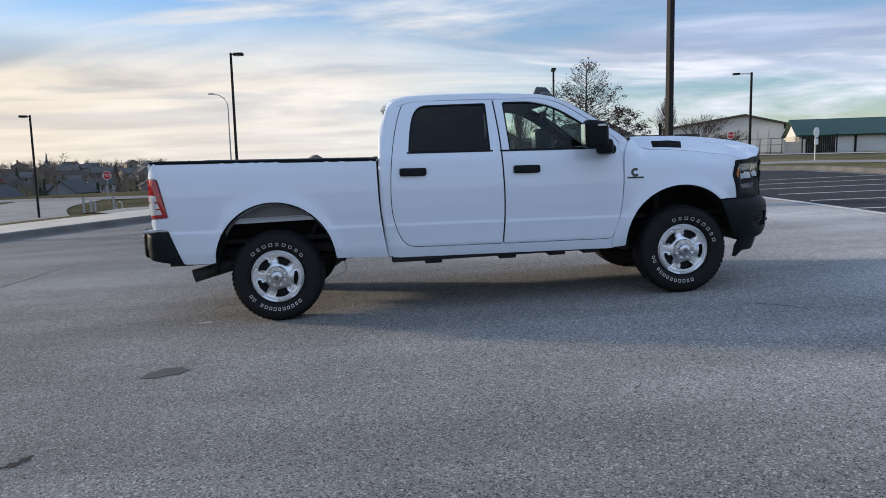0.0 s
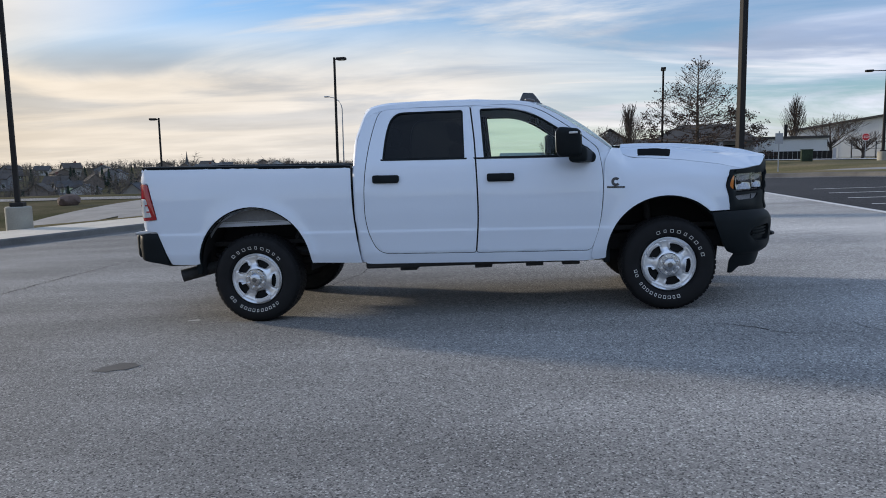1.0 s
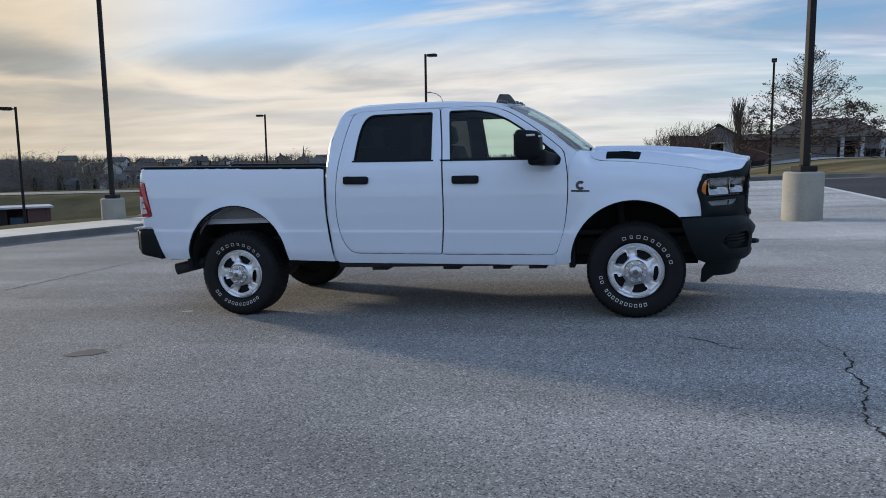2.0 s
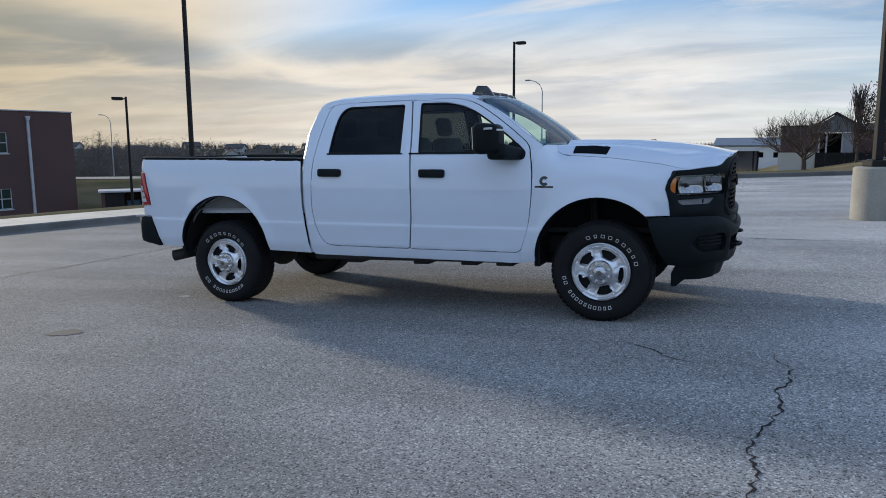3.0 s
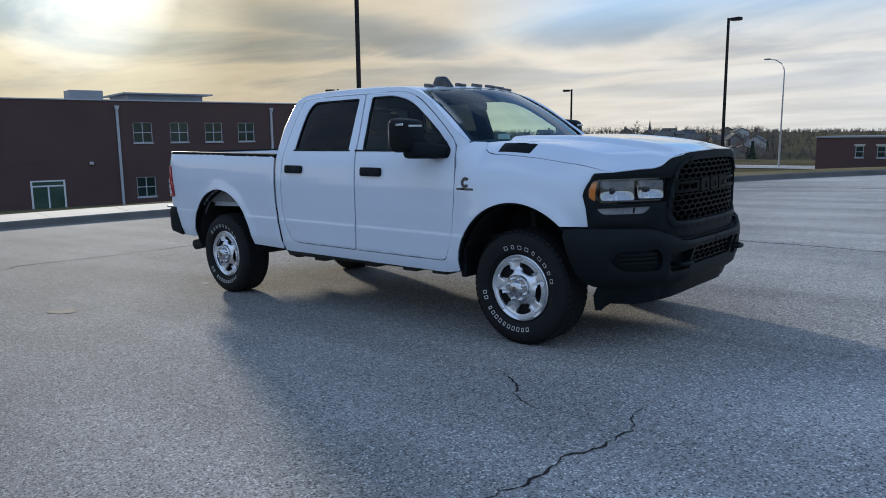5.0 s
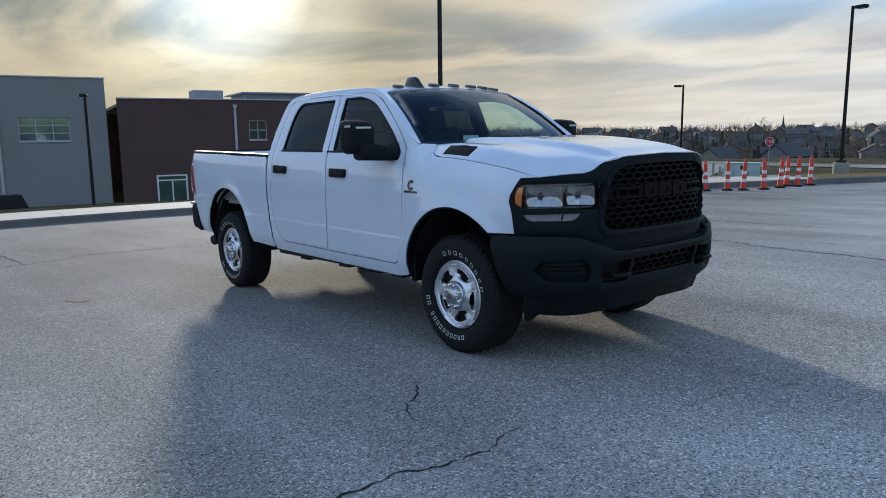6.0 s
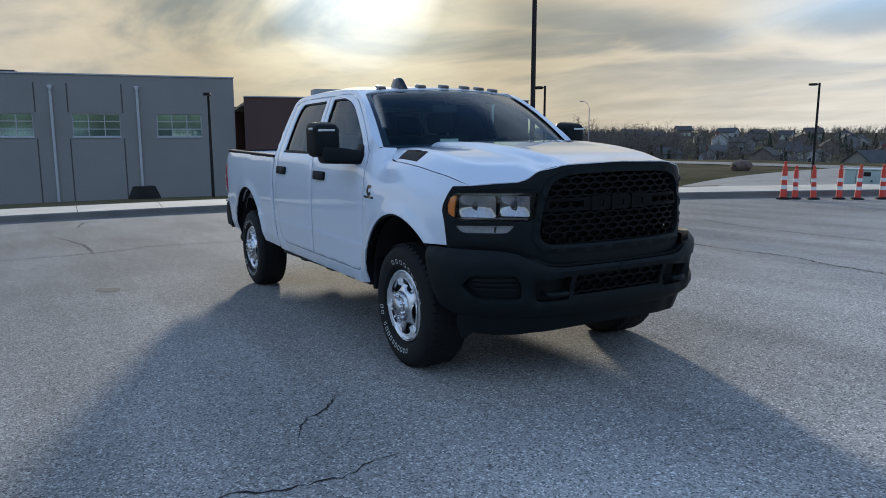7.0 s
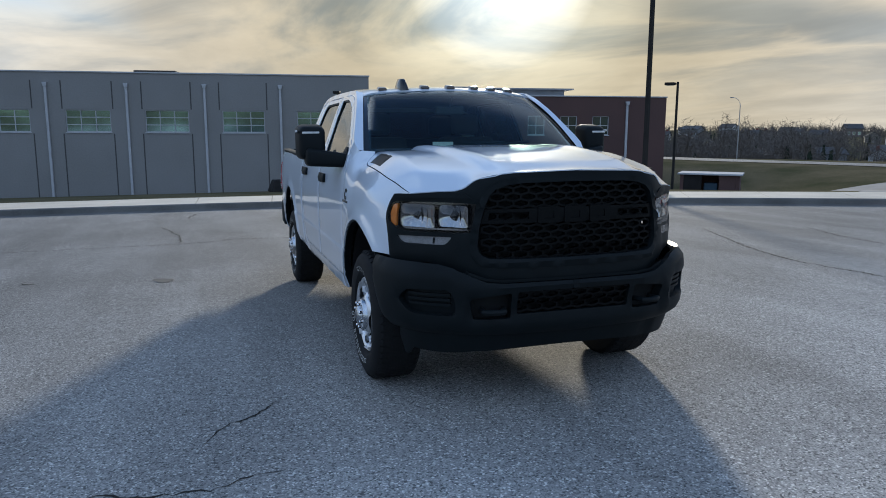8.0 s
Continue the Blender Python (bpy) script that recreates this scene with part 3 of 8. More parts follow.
def outside(x, y):
    """Metres beyond the kerb (negative on the lot)."""
    i = int(np.argmin((KX - x) ** 2 + (KY - y) ** 2))
    a, b = KERB_PTS[max(i - 1, 0)], KERB_PTS[min(i + 1, len(KERB_PTS) - 1)]
    t = (b - a).normalized()
    return -(x - KX[i]) * t.y + (y - KY[i]) * t.x


def ground_z(x, y):
    """The top of the open land, behind the kerb."""
    o = outside(x, y)
    if o < 1.5:
        return lot_z(x, y) - 0.45
    k = ease(1.5, 9, o)
    return (lot_z(x, y) + 0.09) * (1 - k) + land_z(x, y) * k


def sheet(name, mat, xs, ys, height, label, category="", kind="structure"):
    verts = [(x, y, height(x, y)) for y in ys for x in xs]
    n = len(xs)
    faces = [(j * n + i, j * n + i + 1, (j + 1) * n + i + 1, (j + 1) * n + i) for j in range(len(ys) - 1) for i in range(n - 1)]
    me = bpy.data.meshes.new(name)
    me.from_pydata(verts, [], faces)
    me.materials.append(mat)
    me.polygons.foreach_set("use_smooth", [True] * len(faces))
    return tagged(new(name, me), label, category, kind=kind)


near = list(np.arange(-70, 70.1, 1.25))
far_steps = [80, 95, 115, 140, 175, 220, 280, 360, 450, 600, 900, 1600, 3200]
axis_pts = [-v for v in far_steps[::-1]] + near + far_steps
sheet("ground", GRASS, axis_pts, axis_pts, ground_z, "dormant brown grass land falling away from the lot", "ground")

# the lot: one sloping sheet out to the kerb, drawn as fans between kerb and a far corner line
lot = bmesh.new()
ring = [lot.verts.new((p.x, p.y, lot_z(p.x, p.y))) for p in KERB_PTS] + [lot.verts.new((80, -70, lot_z(80, -70)))]
lot.faces.new(ring[::-1])
bmesh.ops.triangulate(lot, faces=lot.faces[:])
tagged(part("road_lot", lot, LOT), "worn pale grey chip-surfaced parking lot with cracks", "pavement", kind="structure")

# darker newer surfacing on the far part of the lot, 4 mm above
tar = bmesh.new()
tarmac_edge = [(7.95, 23.7), (7.75, 14.1), (7.55, 7.0), (7.35, 3.8), (6.9, -8), (6.2, -30), (80, -30), (80, 9.6), (26, 11.2), (15.3, 12.2), (14.1, 14.1), (14.2, 16.2), (14.4, 18.7), (13.2, 21.1), (11.05, 23.2), (8.6, 23.9)]
tar.faces.new([tar.verts.new((x, y, lot_z(x, y) + 0.004)) for x, y in tarmac_edge])
bmesh.ops.triangulate(tar, faces=tar.faces[:])
tagged(part("road_tarmac", tar, TARMAC), "dark tarmac parking bays with white lines", "pavement", kind="structure")

line_thing = thing("parking_lines", Matrix(), "faded white painted parking bay lines on dark tarmac", "road marking", kind="structure")


def paint(a, b, wide, dz=0.008, mat=LINE, name="line", parent=None):
    a, b = Vector(a), Vector(b)
    t = (b - a).normalized()
    n = Vector((-t.y, t.x)) * wide / 2
    bm = bmesh.new()
    bm.faces.new([bm.verts.new((p.x, p.y, lot_z(p.x, p.y) + dz)) for p in (a - n, b - n, b + n, a + n)])
    return part(name, bm, mat, parent)


for a, b in zip(tarmac_edge[0:4], tarmac_edge[1:5]):
    paint(a, b, 0.16, parent=line_thing)
for k in range(6):
    y0 = 4.85 + 1.95 * k
    x0 = 7.5 + 0.36 * k if k else 7.45
    paint((x0, y0 + 0.25), (x0 + 5.2, y0 - 1.25), 0.11, parent=line_thing)
for k in range(7):
    paint((15.0 + 0.4 * k, -4 + 2.6 * k), (20.2 + 0.4 * k, -5.4 + 2.6 * k), 0.11, parent=line_thing)

# kerb: rounded nose, gutter pan and face, then the pavement strip behind it
kerb = bmesh.new()
prof = [(-0.36, 0.004), (-0.02, 0.006), (0.0, 0.02), (0.03, 0.135), (0.06, 0.155), (0.16, 0.16), (0.16, -0.1)]
lines = [offset(KERB_PTS, d) for d, _ in prof]
rows = [[kerb.verts.new((p.x, p.y, lot_z(p.x, p.y) + h)) for p in ln] for ln, (_, h) in zip(lines, prof)]
for q, w in zip(rows, rows[1:]):
    for i in range(len(q) - 1):
        kerb.faces.new((q[i], w[i], w[i + 1], q[i + 1]))
tagged(part("kerb", kerb, KERB, smooth=True, angle=40), "weathered grey concrete kerb with a gutter", "kerb", kind="structure")

i_end = int(np.argmin((KX + 2.7) ** 2 + (KY - 19.9) ** 2))
walkway = thing("pavement", Matrix(), "pale concrete footpath slabs behind the kerb", "pavement", kind="structure")
wp = KERB_PTS[1:i_end]
group = 3
slab_a, slab_b = offset(wp, 0.165), offset(wp, 2.75)
for i in range(0, len(wp) - group, group):
    bm = bmesh.new()
    ids = list(range(i, i + group + 1))

    def gap(line, j):
        p = line[ids[j]].copy()
        other = line[ids[1]] if j == 0 else line[ids[-2]]
        return p + (other - p).normalized() * 0.008 if j in (0, len(ids) - 1) else p
    top_a = [gap(slab_a, j) for j in range(len(ids))]
    top_b = [gap(slab_b, j) for j in range(len(ids))]
    va = [bm.verts.new((p.x, p.y, lot_z(p.x, p.y) + 0.158)) for p in top_a]
    vb = [bm.verts.new((p.x, p.y, lot_z(p.x, p.y) + 0.175)) for p in top_b]
    for j in range(len(ids) - 1):
        bm.faces.new((va[j], vb[j], vb[j + 1], va[j + 1]))
    ext = bmesh.ops.extrude_face_region(bm, geom=bm.faces[:])
    for v in ext["geom"]:
        if isinstance(v, bmesh.types.BMVert):
            v.co.z -= 0.16
    part("slab", bm, CONCRETE, walkway)


v_pts = KERB_PTS[i_end - 3:]
v_cols = [offset(v_pts, d) for d in (0.162, 1.2, 2.4, 4.2)]
bm = bmesh.new()
v_rows = [[bm.verts.new((p.x, p.y, (lot_z(p.x, p.y) + 0.15) if i < 3 else ground_z(p.x, p.y) - 0.1)) for p in ln] for i, ln in enumerate(v_cols)]
for q, w in zip(v_rows, v_rows[1:]):
    for i in range(len(q) - 1):
        bm.faces.new((q[i], w[i], w[i + 1], q[i + 1]))
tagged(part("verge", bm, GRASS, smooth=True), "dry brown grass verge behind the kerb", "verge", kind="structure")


def drape(name, pts, width, mat, label, category, lift=0.03):
    """A path or road laid over the land."""
    pts = spline(pts, 1.5)
    a, b = offset(pts, width / 2), offset(pts, -width / 2)
    mids = [offset(pts, width * f) for f in (0.25, 0, -0.25)]
    bm = bmesh.new()
    cols = [a, *mids, b]
    rows_ = [[bm.verts.new((p.x, p.y, ground_z(p.x, p.y) + lift)) for p in ln] for ln in cols]
    for q, w in zip(rows_, rows_[1:]):
        for i in range(len(q) - 1):
            bm.faces.new((q[i], w[i], w[i + 1], q[i + 1]))
    return tagged(part(name, bm, mat, smooth=True), label, category, kind="structure")


drape("drive_branch", [(-34.5, 67.5), (-33.0, 58), (-32.2, 51), (-32.8, 45.5), (-34.6, 41.0)], 7.6, DRIVE, "worn concrete drive bending down from the road", "road", 0.055)
drape("driveway", [(-7.6, 17.4), (-12, 23.5), (-18, 31), (-25, 42), (-30.5, 54), (-32.5, 66)], 5.2, DRIVE, "pale worn concrete driveway through brown grass", "road", 0.05)
drape("access_road", [(3.5, 29.0), (9.2, 29.4), (13.3, 28.2), (17.5, 24.5), (19.8, 19.6), (20.2, 15.5)], 4.4, DRIVE, "grey access road between the lot and the far verge", "road", 0.05)
drape("road", [(-150, 14), (-110, 40), (-84, 52), (-68, 58.5), (-55, 66), (-43, 69.5), (-31, 71), (0, 71.5), (40, 52), (90, 42)], 7.0, LOT, "grey two-lane road beyond the grass", "road", 0.06)

# cracks, patches and scrapes in the lot
rng = random.Random(5)


def crack(pts, wide, parent, jag=0.03, step=0.035):
    pts = spline([(x, y) for x, y in pts], step)
    bm = bmesh.new()
    prev = None
    for i, p in enumerate(pts):
        t = (pts[min(i + 1, len(pts) - 1)] - pts[max(i - 1, 0)]).normalized()
        n = Vector((-t.y, t.x))
        w = wide * (0.2 + 1.1 * rng.random()) * min(1, 0.25 + 4 * min(i, len(pts) - 1 - i) / len(pts))
        c = p + n * jag * (rng.random() - 0.5)
        pair = [bm.verts.new((q.x, q.y, lot_z(q.x, q.y) + 0.003)) for q in (c - n * w / 2, c + n * w / 2)]
        if prev:
            bm.faces.new((prev[0], prev[1], pair[1], pair[0]))
        prev = pair
    return part("crack", bm, CRACK, parent)


cracks = thing("lot_cracks", Matrix(), "dark jagged cracks running through the lot surface", "crack", kind="structure")
crack([(3.14, -1.62), (3.15, -1.75), (3.24, -1.92), (3.22, -2.18), (3.15, -2.42), (3.17, -2.65), (3.12, -2.85), (3.04, -3.08), (3.0, -3.3), (3.03, -3.6), (2.95, -4.1), (3.1, -4.8)], 0.017, cracks, 0.035)
crack([(2.18, -1.58), (2.36, -1.69), (2.48, -1.86), (2.56, -1.90), (2.75, -1.98)], 0.012, cracks)
crack([(2.36, -1.69), (2.44, -1.78), (2.49, -1.80)], 0.01, cracks)
crack([(-4.6, 6.7), (-3.37, 6.15), (-2.09, 5.6), (-1.02, 5.29), (-0.39, 5.25), (0.3, 5.28), (0.97, 5.07), (1.6, 4.95), (2.2, 4.88), (3.3, 4.6), (4.6, 4.35)], 0.038, cracks, 0.05)
crack([(-6.0, -6.5), (-6.05, -4.5), (-6.08, -3.06), (-6.11, -2.34), (-6.28, -1.69), (-6.45, -1.42), (-6.19, 0.04), (-6.1, 2.4), (-6.0, 4.5)], 0.03, cracks, 0.06)
crack([(-11.0, -2.3), (-12.3, -2.1), (-12.6, -1.75)], 0.05, cracks, 0.08)
crack([(-9.2, -2.78), (-8.14, -2.54), (-7.6, -2.42), (-7.18, -2.38), (-6.11, -2.34)], 0.03, cracks, 0.07)
crack([(-1.8, 0.6), (-1.67, 1.11), (-1.5, 1.86), (-1.6, 2.9)], 0.014, cracks)
crack([(-3.5, 15.75), (-1.13, 15.68), (0.75, 15.64), (2.46, 15.39), (4.5, 15.1), (7.6, 14.7)], 0.10, cracks, 0.05)
crack([(-4.2, 8.6), (-2.6, 7.9), (-0.8, 7.6), (1.2, 7.5)], 0.032, cracks, 0.05)
crack([(4.3, 1.05), (4.68, 0.88), (5.0, 0.78), (5.4, 0.5)], 0.012, cracks)
crack([(-2.9, -3.95), (-2.81, -3.91), (-2.76, -3.8)], 0.06, cracks, 0.02, 0.03)


def blot(name, x, y, rx, ry, turn, mat, label, dz=0.0035):
    bm = bmesh.new()
    vs = []
    for k in range(28):
        a = 2 * math.pi * k / 28
        r = 1 + 0.10 * math.sin(3 * a + x) + 0.08 * math.sin(7 * a + y) + 0.04 * rng.random()
        u, v = rx * r * math.cos(a), ry * r * math.sin(a)
        px, py = x + u * math.cos(turn) - v * math.sin(turn), y + u * math.sin(turn) + v * math.cos(turn)
        vs.append(bm.verts.new((px, py, lot_z(px, py) + dz)))
    bm.faces.new(vs)
    return tagged(part(name, bm, mat), label, "stain", kind="structure")


blot("oil_stain", -2.50, -2.42, 0.155, 0.10, 0.5, STAIN, "round dark oil patch on the lot")
blot("scrape", -2.62, -0.82, 0.06, 0.035, 0.2, CHALK, "small pale scrape on the lot")


# ---- lamp posts ----
def lamp_post(x, y, top, heading, label, base_h=0.0, base_r=0.3, r=0.075, z0=None, heads=1, arm=0.16):
    z0 = ground_z(x, y) if z0 is None else z0
    post = thing("lamp_post", pose(x, y, z0, 0, 0, heading), label, "lamp post", "lot lamp posts")
    h = top - z0
    if base_h:
        bm = lathe(bmesh.new(), [(base_r, -0.2), (base_r, base_h - 0.03), (base_r - 0.03, base_h), (0, base_h)], n=28)
        part("base", bm, POLE_TAN, post, "pale weathered concrete base", smooth=True)
        part("base_plate", boxed(-0.17, 0.17, -0.17, 0.17, base_h, base_h + 0.11, 0.02), POLE, post)
    bm = boxed(-r, r, -r, r, base_h + (0.11 if base_h else -0.3), h, 0.012)
    for v in bm.verts:
        if v.co.z > h * 0.6:
            v.co.x *= 0.8
            v.co.y *= 0.8
    part("shaft", bm, POLE, post)
    for s in ((1,) if heads == 1 else (1, -1)):
        bm = tube(bmesh.new(), [(0, 0, h - 0.12), (s * arm, 0, h - 0.10)], 0.035, 6)
        part("arm", bm, POLE, post)
        bm = boxed(min(s * arm, s * (arm + 0.52)), max(s * arm, s * (arm + 0.52)), -0.17, 0.17, h - 0.17, h - 0.02, 0.03)
        head = part("lamp_head", bm, POLE, post)
        part("lens", boxed(min(s * (arm + 0.08), s * (arm + 0.45)), max(s * (arm + 0.08), s * (arm + 0.45)), -0.12, 0.12, h - 0.185, h - 0.171), PALE_LENS, head)
    return post


lamp_post(-12.92, 10.97, 9.2, 200, "tall bronze lamp post on a concrete base beside the footpath", 0.62, 0.33, 0.062, z0=-0.22)
lamp_post(4.97, 7.5, 9.2, 20, "tall bronze lamp post on a concrete base on the lot", 0.90, 0.355, 0.064, z0=lot_z(4.97, 7.5))
lamp_post(-9.45, 33.2, 7.3, -10, "tall dark lamp post with one box head beside the driveway", 0.6, 0.36, 0.065)
lamp_post(-27.3, 22.4, 4.2, 215, "dark lamp post with one box head below the lot", r=0.065)
lamp_post(-33.3, 5.2, 3.65, -20, "dark lamp post with one box head by the grey hall", r=0.075)
lamp_post(-26.0, 45.3, 5.03, 195, "slim dark lamp post on the grass verge", r=0.075)
lamp_post(11.4, 47.6, 7.9, 80, "tall dark lamp post with two box heads", heads=2, arm=0.1, r=0.085)
lamp_post(27.4, 48.7, 7.5, 170, "tall dark lamp post with a thin arm and flat head", 0.65, 0.36, arm=0.9, r=0.09)


def street_lamp(x, y, top, heading, label):
    z0 = ground_z(x, y)
    h = top - z0
    lamp = thing("street_lamp", pose(x, y, z0, 0, 0, heading), label, "street lamp", "street lamps")
    bm = tube(bmesh.new(), [(0, 0, -0.3), (0, 0, h * 0.5), (0, 0, h - 1.4)], [0.10, 0.08, 0.06], 8)
    part("shaft", bm, GALV, lamp, smooth=True)
    pts = [(0, 0, h - 1.4), (0.08, 0, h - 1.0), (0.35, 0, h - 0.55), (0.85, 0, h - 0.2), (1.5, 0, h - 0.05)]
    part("curved_arm", tube(bmesh.new(), pts, [0.06, 0.055, 0.05, 0.045, 0.04], 8), GALV, lamp, smooth=True)
    part("lamp_head", boxed(1.4, 2.0, -0.16, 0.16, h - 0.12, h + 0.02, 0.05), GALV, lamp)


street_lamp(-18.6, 73.5, 8.9, 180, "galvanised street lamp with a curved arm beside the road")
street_lamp(-90.0, 79.6, 6.9, 190, "galvanised street lamp with a curved arm far down the road")


# ---- buildings ----
def facade_frame(corner, deg):
    """x runs along the wall away from the corner, y into the building, z up."""
    d = Vector((math.sin(radians(deg)), -math.cos(radians(deg)), 0))
    n = Vector((-d.y, d.x, 0))
    if n.x > 0:
        n = -n
    return Matrix(((d.x, n.x, 0, corner[0]), (d.y, n.y, 0, corner[1]), (0, 0, 1, 0), (0, 0, 0, 1)))


def wall_grid(length, z0, z1, holes, depth):
    """A wall slab of that depth with openings (x0, x1, z0, z1) through it."""
    xs = sorted({0, length, *[h[0] for h in holes], *[h[1] for h in holes]})
    zs = sorted({z0, z1, *[h[2] for h in holes], *[h[3] for h in holes]})
    bm = bmesh.new()
    cache = {}

    def vert(x, y, z):
        key = (round(x, 4), round(y, 4), round(z, 4))
        if key not in cache:
            cache[key] = bm.verts.new(key)
        return cache[key]

    def solid(i, j):
        if not (0 <= i < len(xs) - 1 and 0 <= j < len(zs) - 1):
            return False
        cx, cz = (xs[i] + xs[i + 1]) / 2, (zs[j] + zs[j + 1]) / 2
        return not any(h[0] < cx < h[1] and h[2] < cz < h[3] for h in holes)
    for i in range(len(xs) - 1):
        for j in range(len(zs) - 1):
            if not solid(i, j):
                continue
            a, b, c, d = xs[i], xs[i + 1], zs[j], zs[j + 1]
            bm.faces.new([vert(a, 0, c), vert(b, 0, c), vert(b, 0, d), vert(a, 0, d)])
            bm.faces.new([vert(a, depth, c), vert(a, depth, d), vert(b, depth, d), vert(b, depth, c)])
            for ok, p, q in ((solid(i - 1, j), (a, c), (a, d)), (solid(i + 1, j), (b, c), (b, d)), (solid(i, j - 1), (a, c), (b, c)), (solid(i, j + 1), (a, d), (b, d))):
                if not ok:
                    bm.faces.new([vert(p[0], 0, p[1]), vert(q[0], 0, q[1]), vert(q[0], depth, q[1]), vert(p[0], depth, p[1])])
    return bm


def window_unit(parent, x0, x1, z0, z1, cols, rows_, wide=0.07, at=0.10, pane=None):
    w = part("window", window_frame_mesh(x0, x1, z0, z1, cols, rows_, wide, at), TRIM, parent, "pale metal window frame")
    for i in range(cols):
        for j in range(rows_):
            a, b = x0 + (x1 - x0) * i / cols + wide / 2, x0 + (x1 - x0) * (i + 1) / cols - wide / 2
            c, d = z0 + (z1 - z0) * j / rows_ + wide / 2, z0 + (z1 - z0) * (j + 1) / rows_ - wide / 2
            bm = boxed(a, b, at + 0.02, at + 0.04, c, d)
            for v in bm.verts:
                v.co.y += 0.006 * math.sin(9 * i + 5 * j + x0) * (v.co.x - a)
            part("pane", bm, pane or PANE, w)
    part("sill", boxed(x0 - 0.05, x1 + 0.05, -0.06, 0.1, z0 - 0.08, z0 - 0.003), TRIM, w)
    return w


def window_frame_mesh(x0, x1, z0, z1, cols, rows_, wide, at):
    """A frame with its glazing bars, cut from one plate."""
    w, h = (x1 - x0), (z1 - z0)
    xs = [(wide if i == 0 else w * i / cols + wide / 2, w - wide if i == cols - 1 else w * (i + 1) / cols - wide / 2) for i in range(cols)]
    zs = [(z0 + (wide if j == 0 else h * j / rows_ + wide / 2), z0 + (h - wide if j == rows_ - 1 else h * (j + 1) / rows_ - wide / 2)) for j in range(rows_)]
    bm = wall_grid(w, z0, z1, [(a, b, c, d) for a, b in xs for c, d in zs], 0.08)
    for v in bm.verts:
        v.co += Vector((x0, at - 0.03, 0))
    return bm


def downspout(parent, x, z0, z1, mat=TRIM):
    sp = part("downspout", boxed(x - 0.09, x + 0.09, -0.16, -0.003, z0, z1 - 0.3, 0.02), mat, parent, "pale metal downspout")
    bm = boxed(x - 0.17, x + 0.17, -0.24, -0.003, z1 - 0.3, z1, 0.02)
    for v in bm.verts:
        if v.co.z < z1 - 0.2:
            v.co.x = x + (v.co.x - x) * 0.62
    part("hopper", bm, mat, sp)


# grey tilt-up hall
GREY_DEG = -9
grey = thing("grey_hall", facade_frame((-51.4, 10.9), GREY_DEG), "grey concrete panel hall with a row of small windows and downspouts", "building")
g_len, g0, g1 = 62.0, -4.6, 5.72
g_wins = [(6.9 + 5.69 * (k + 0.5) - 1.6, 6.9 + 5.69 * (k + 0.5) + 1.6, 1.32, 2.98) for k in range(-1, 9)]
g_wins = [w for w in g_wins if w[0] > 1]
part("wall", wall_grid(g_len, g0, g1, g_wins, 0.35), GREY_WALL, grey)
part("end_wall", boxed(0, 0.35, 0.36, 24, g0, g1), GREY_WALL, grey)
part("back_wall", boxed(0.36, g_len, 23.6, 24, g0, g1 - 0.01), GREY_WALL, grey)
part("roof", boxed(0.36, g_len - 0.1, 0.36, 23.5, g1 - 0.6, g1 - 0.35), ROOFING, grey)
part("parapet_cap", boxed(-0.06, g_len, -0.07, 0.42, g1 + 0.003, g1 + 0.10, 0.01), TRIM, grey, "thin pale parapet cap")
# dark sheet standing in for the unlit rooms behind the panes
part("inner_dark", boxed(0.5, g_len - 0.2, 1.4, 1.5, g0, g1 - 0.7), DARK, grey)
for w in g_wins:
    window_unit(grey, *w, 3, 3, 0.06)
for k in range(9):
    downspout(grey, 6.9 + 5.69 * k, g0, g1 - 0.75)
for k in range(18):     # recessed panel joints
    xj = 6.9 + 5.69 * (k // 2) + (1.05 if k % 2 == 0 else 4.64)
    for z_a, z_b in ((g0, 1.2), (3.05, g1 - 0.6)):
        part("joint", boxed(xj - 0.045, xj + 0.045, -0.006, 0.004, z_a, z_b), STAIN, grey)
part("roof_unit", boxed(15.2, 18.4, 3.0, 6.0, g1 - 0.34, g1 + 0.45, 0.04), SHINGLE, grey)
part("roof_unit", boxed(30.2, 33.8, 4.0, 7.0, g1 - 0.34, g1 + 0.95, 0.04), ROOFING, grey)

bush_like = thing("bin_shelter", pose(-45.4, 3.3, ground_z(-45.4, 3.3), 0, 0, -80), "low dark covered bin standing by the grey wall", "bin")
bm = boxed(-0.9, 0.9, -0.6, 0.6, 0, 0.85, 0.08)
for v in bm.verts:
    if v.co.z > 0.5:
        v.co.x *= 0.72
        v.co.y *= 0.7
part("cover", bm, POLE, bush_like)

# brick school block
BRICK_DEG = -11
school = thing("brick_school", facade_frame((-46.0, 34.9), BRICK_DEG), "two-storey dark brown brick school block with square windows", "building")
b_len, b0, b1 = 23.9, -4.8, 4.30
b_wins = []
for k in range(4):
    xc = 5.60 + 2.72 * k
    for zc in (1.99, -2.09):
        b_wins.append((xc - 0.70, xc + 0.70, zc - 0.76, zc + 0.76))
part("wall", wall_grid(b_len, b0, b1, b_wins, 0.35), BRICK, school)
part("end_wall", boxed(0, 0.35, 0.36, 22, b0, b1), BRICK, school)
part("back_wall", boxed(0.36, b_len, 21.6, 22, b0, b1 - 0.01), BRICK, school)
part("roof", boxed(0.36, b_len - 0.1, 0.36, 21.5, b1 - 0.5, b1 - 0.3), ROOFING, school)
part("parapet_cap", boxed(-0.06, b_len, -0.07, 0.42, b1 + 0.003, b1 + 0.09, 0.01), TRIM, school, "thin pale parapet cap")
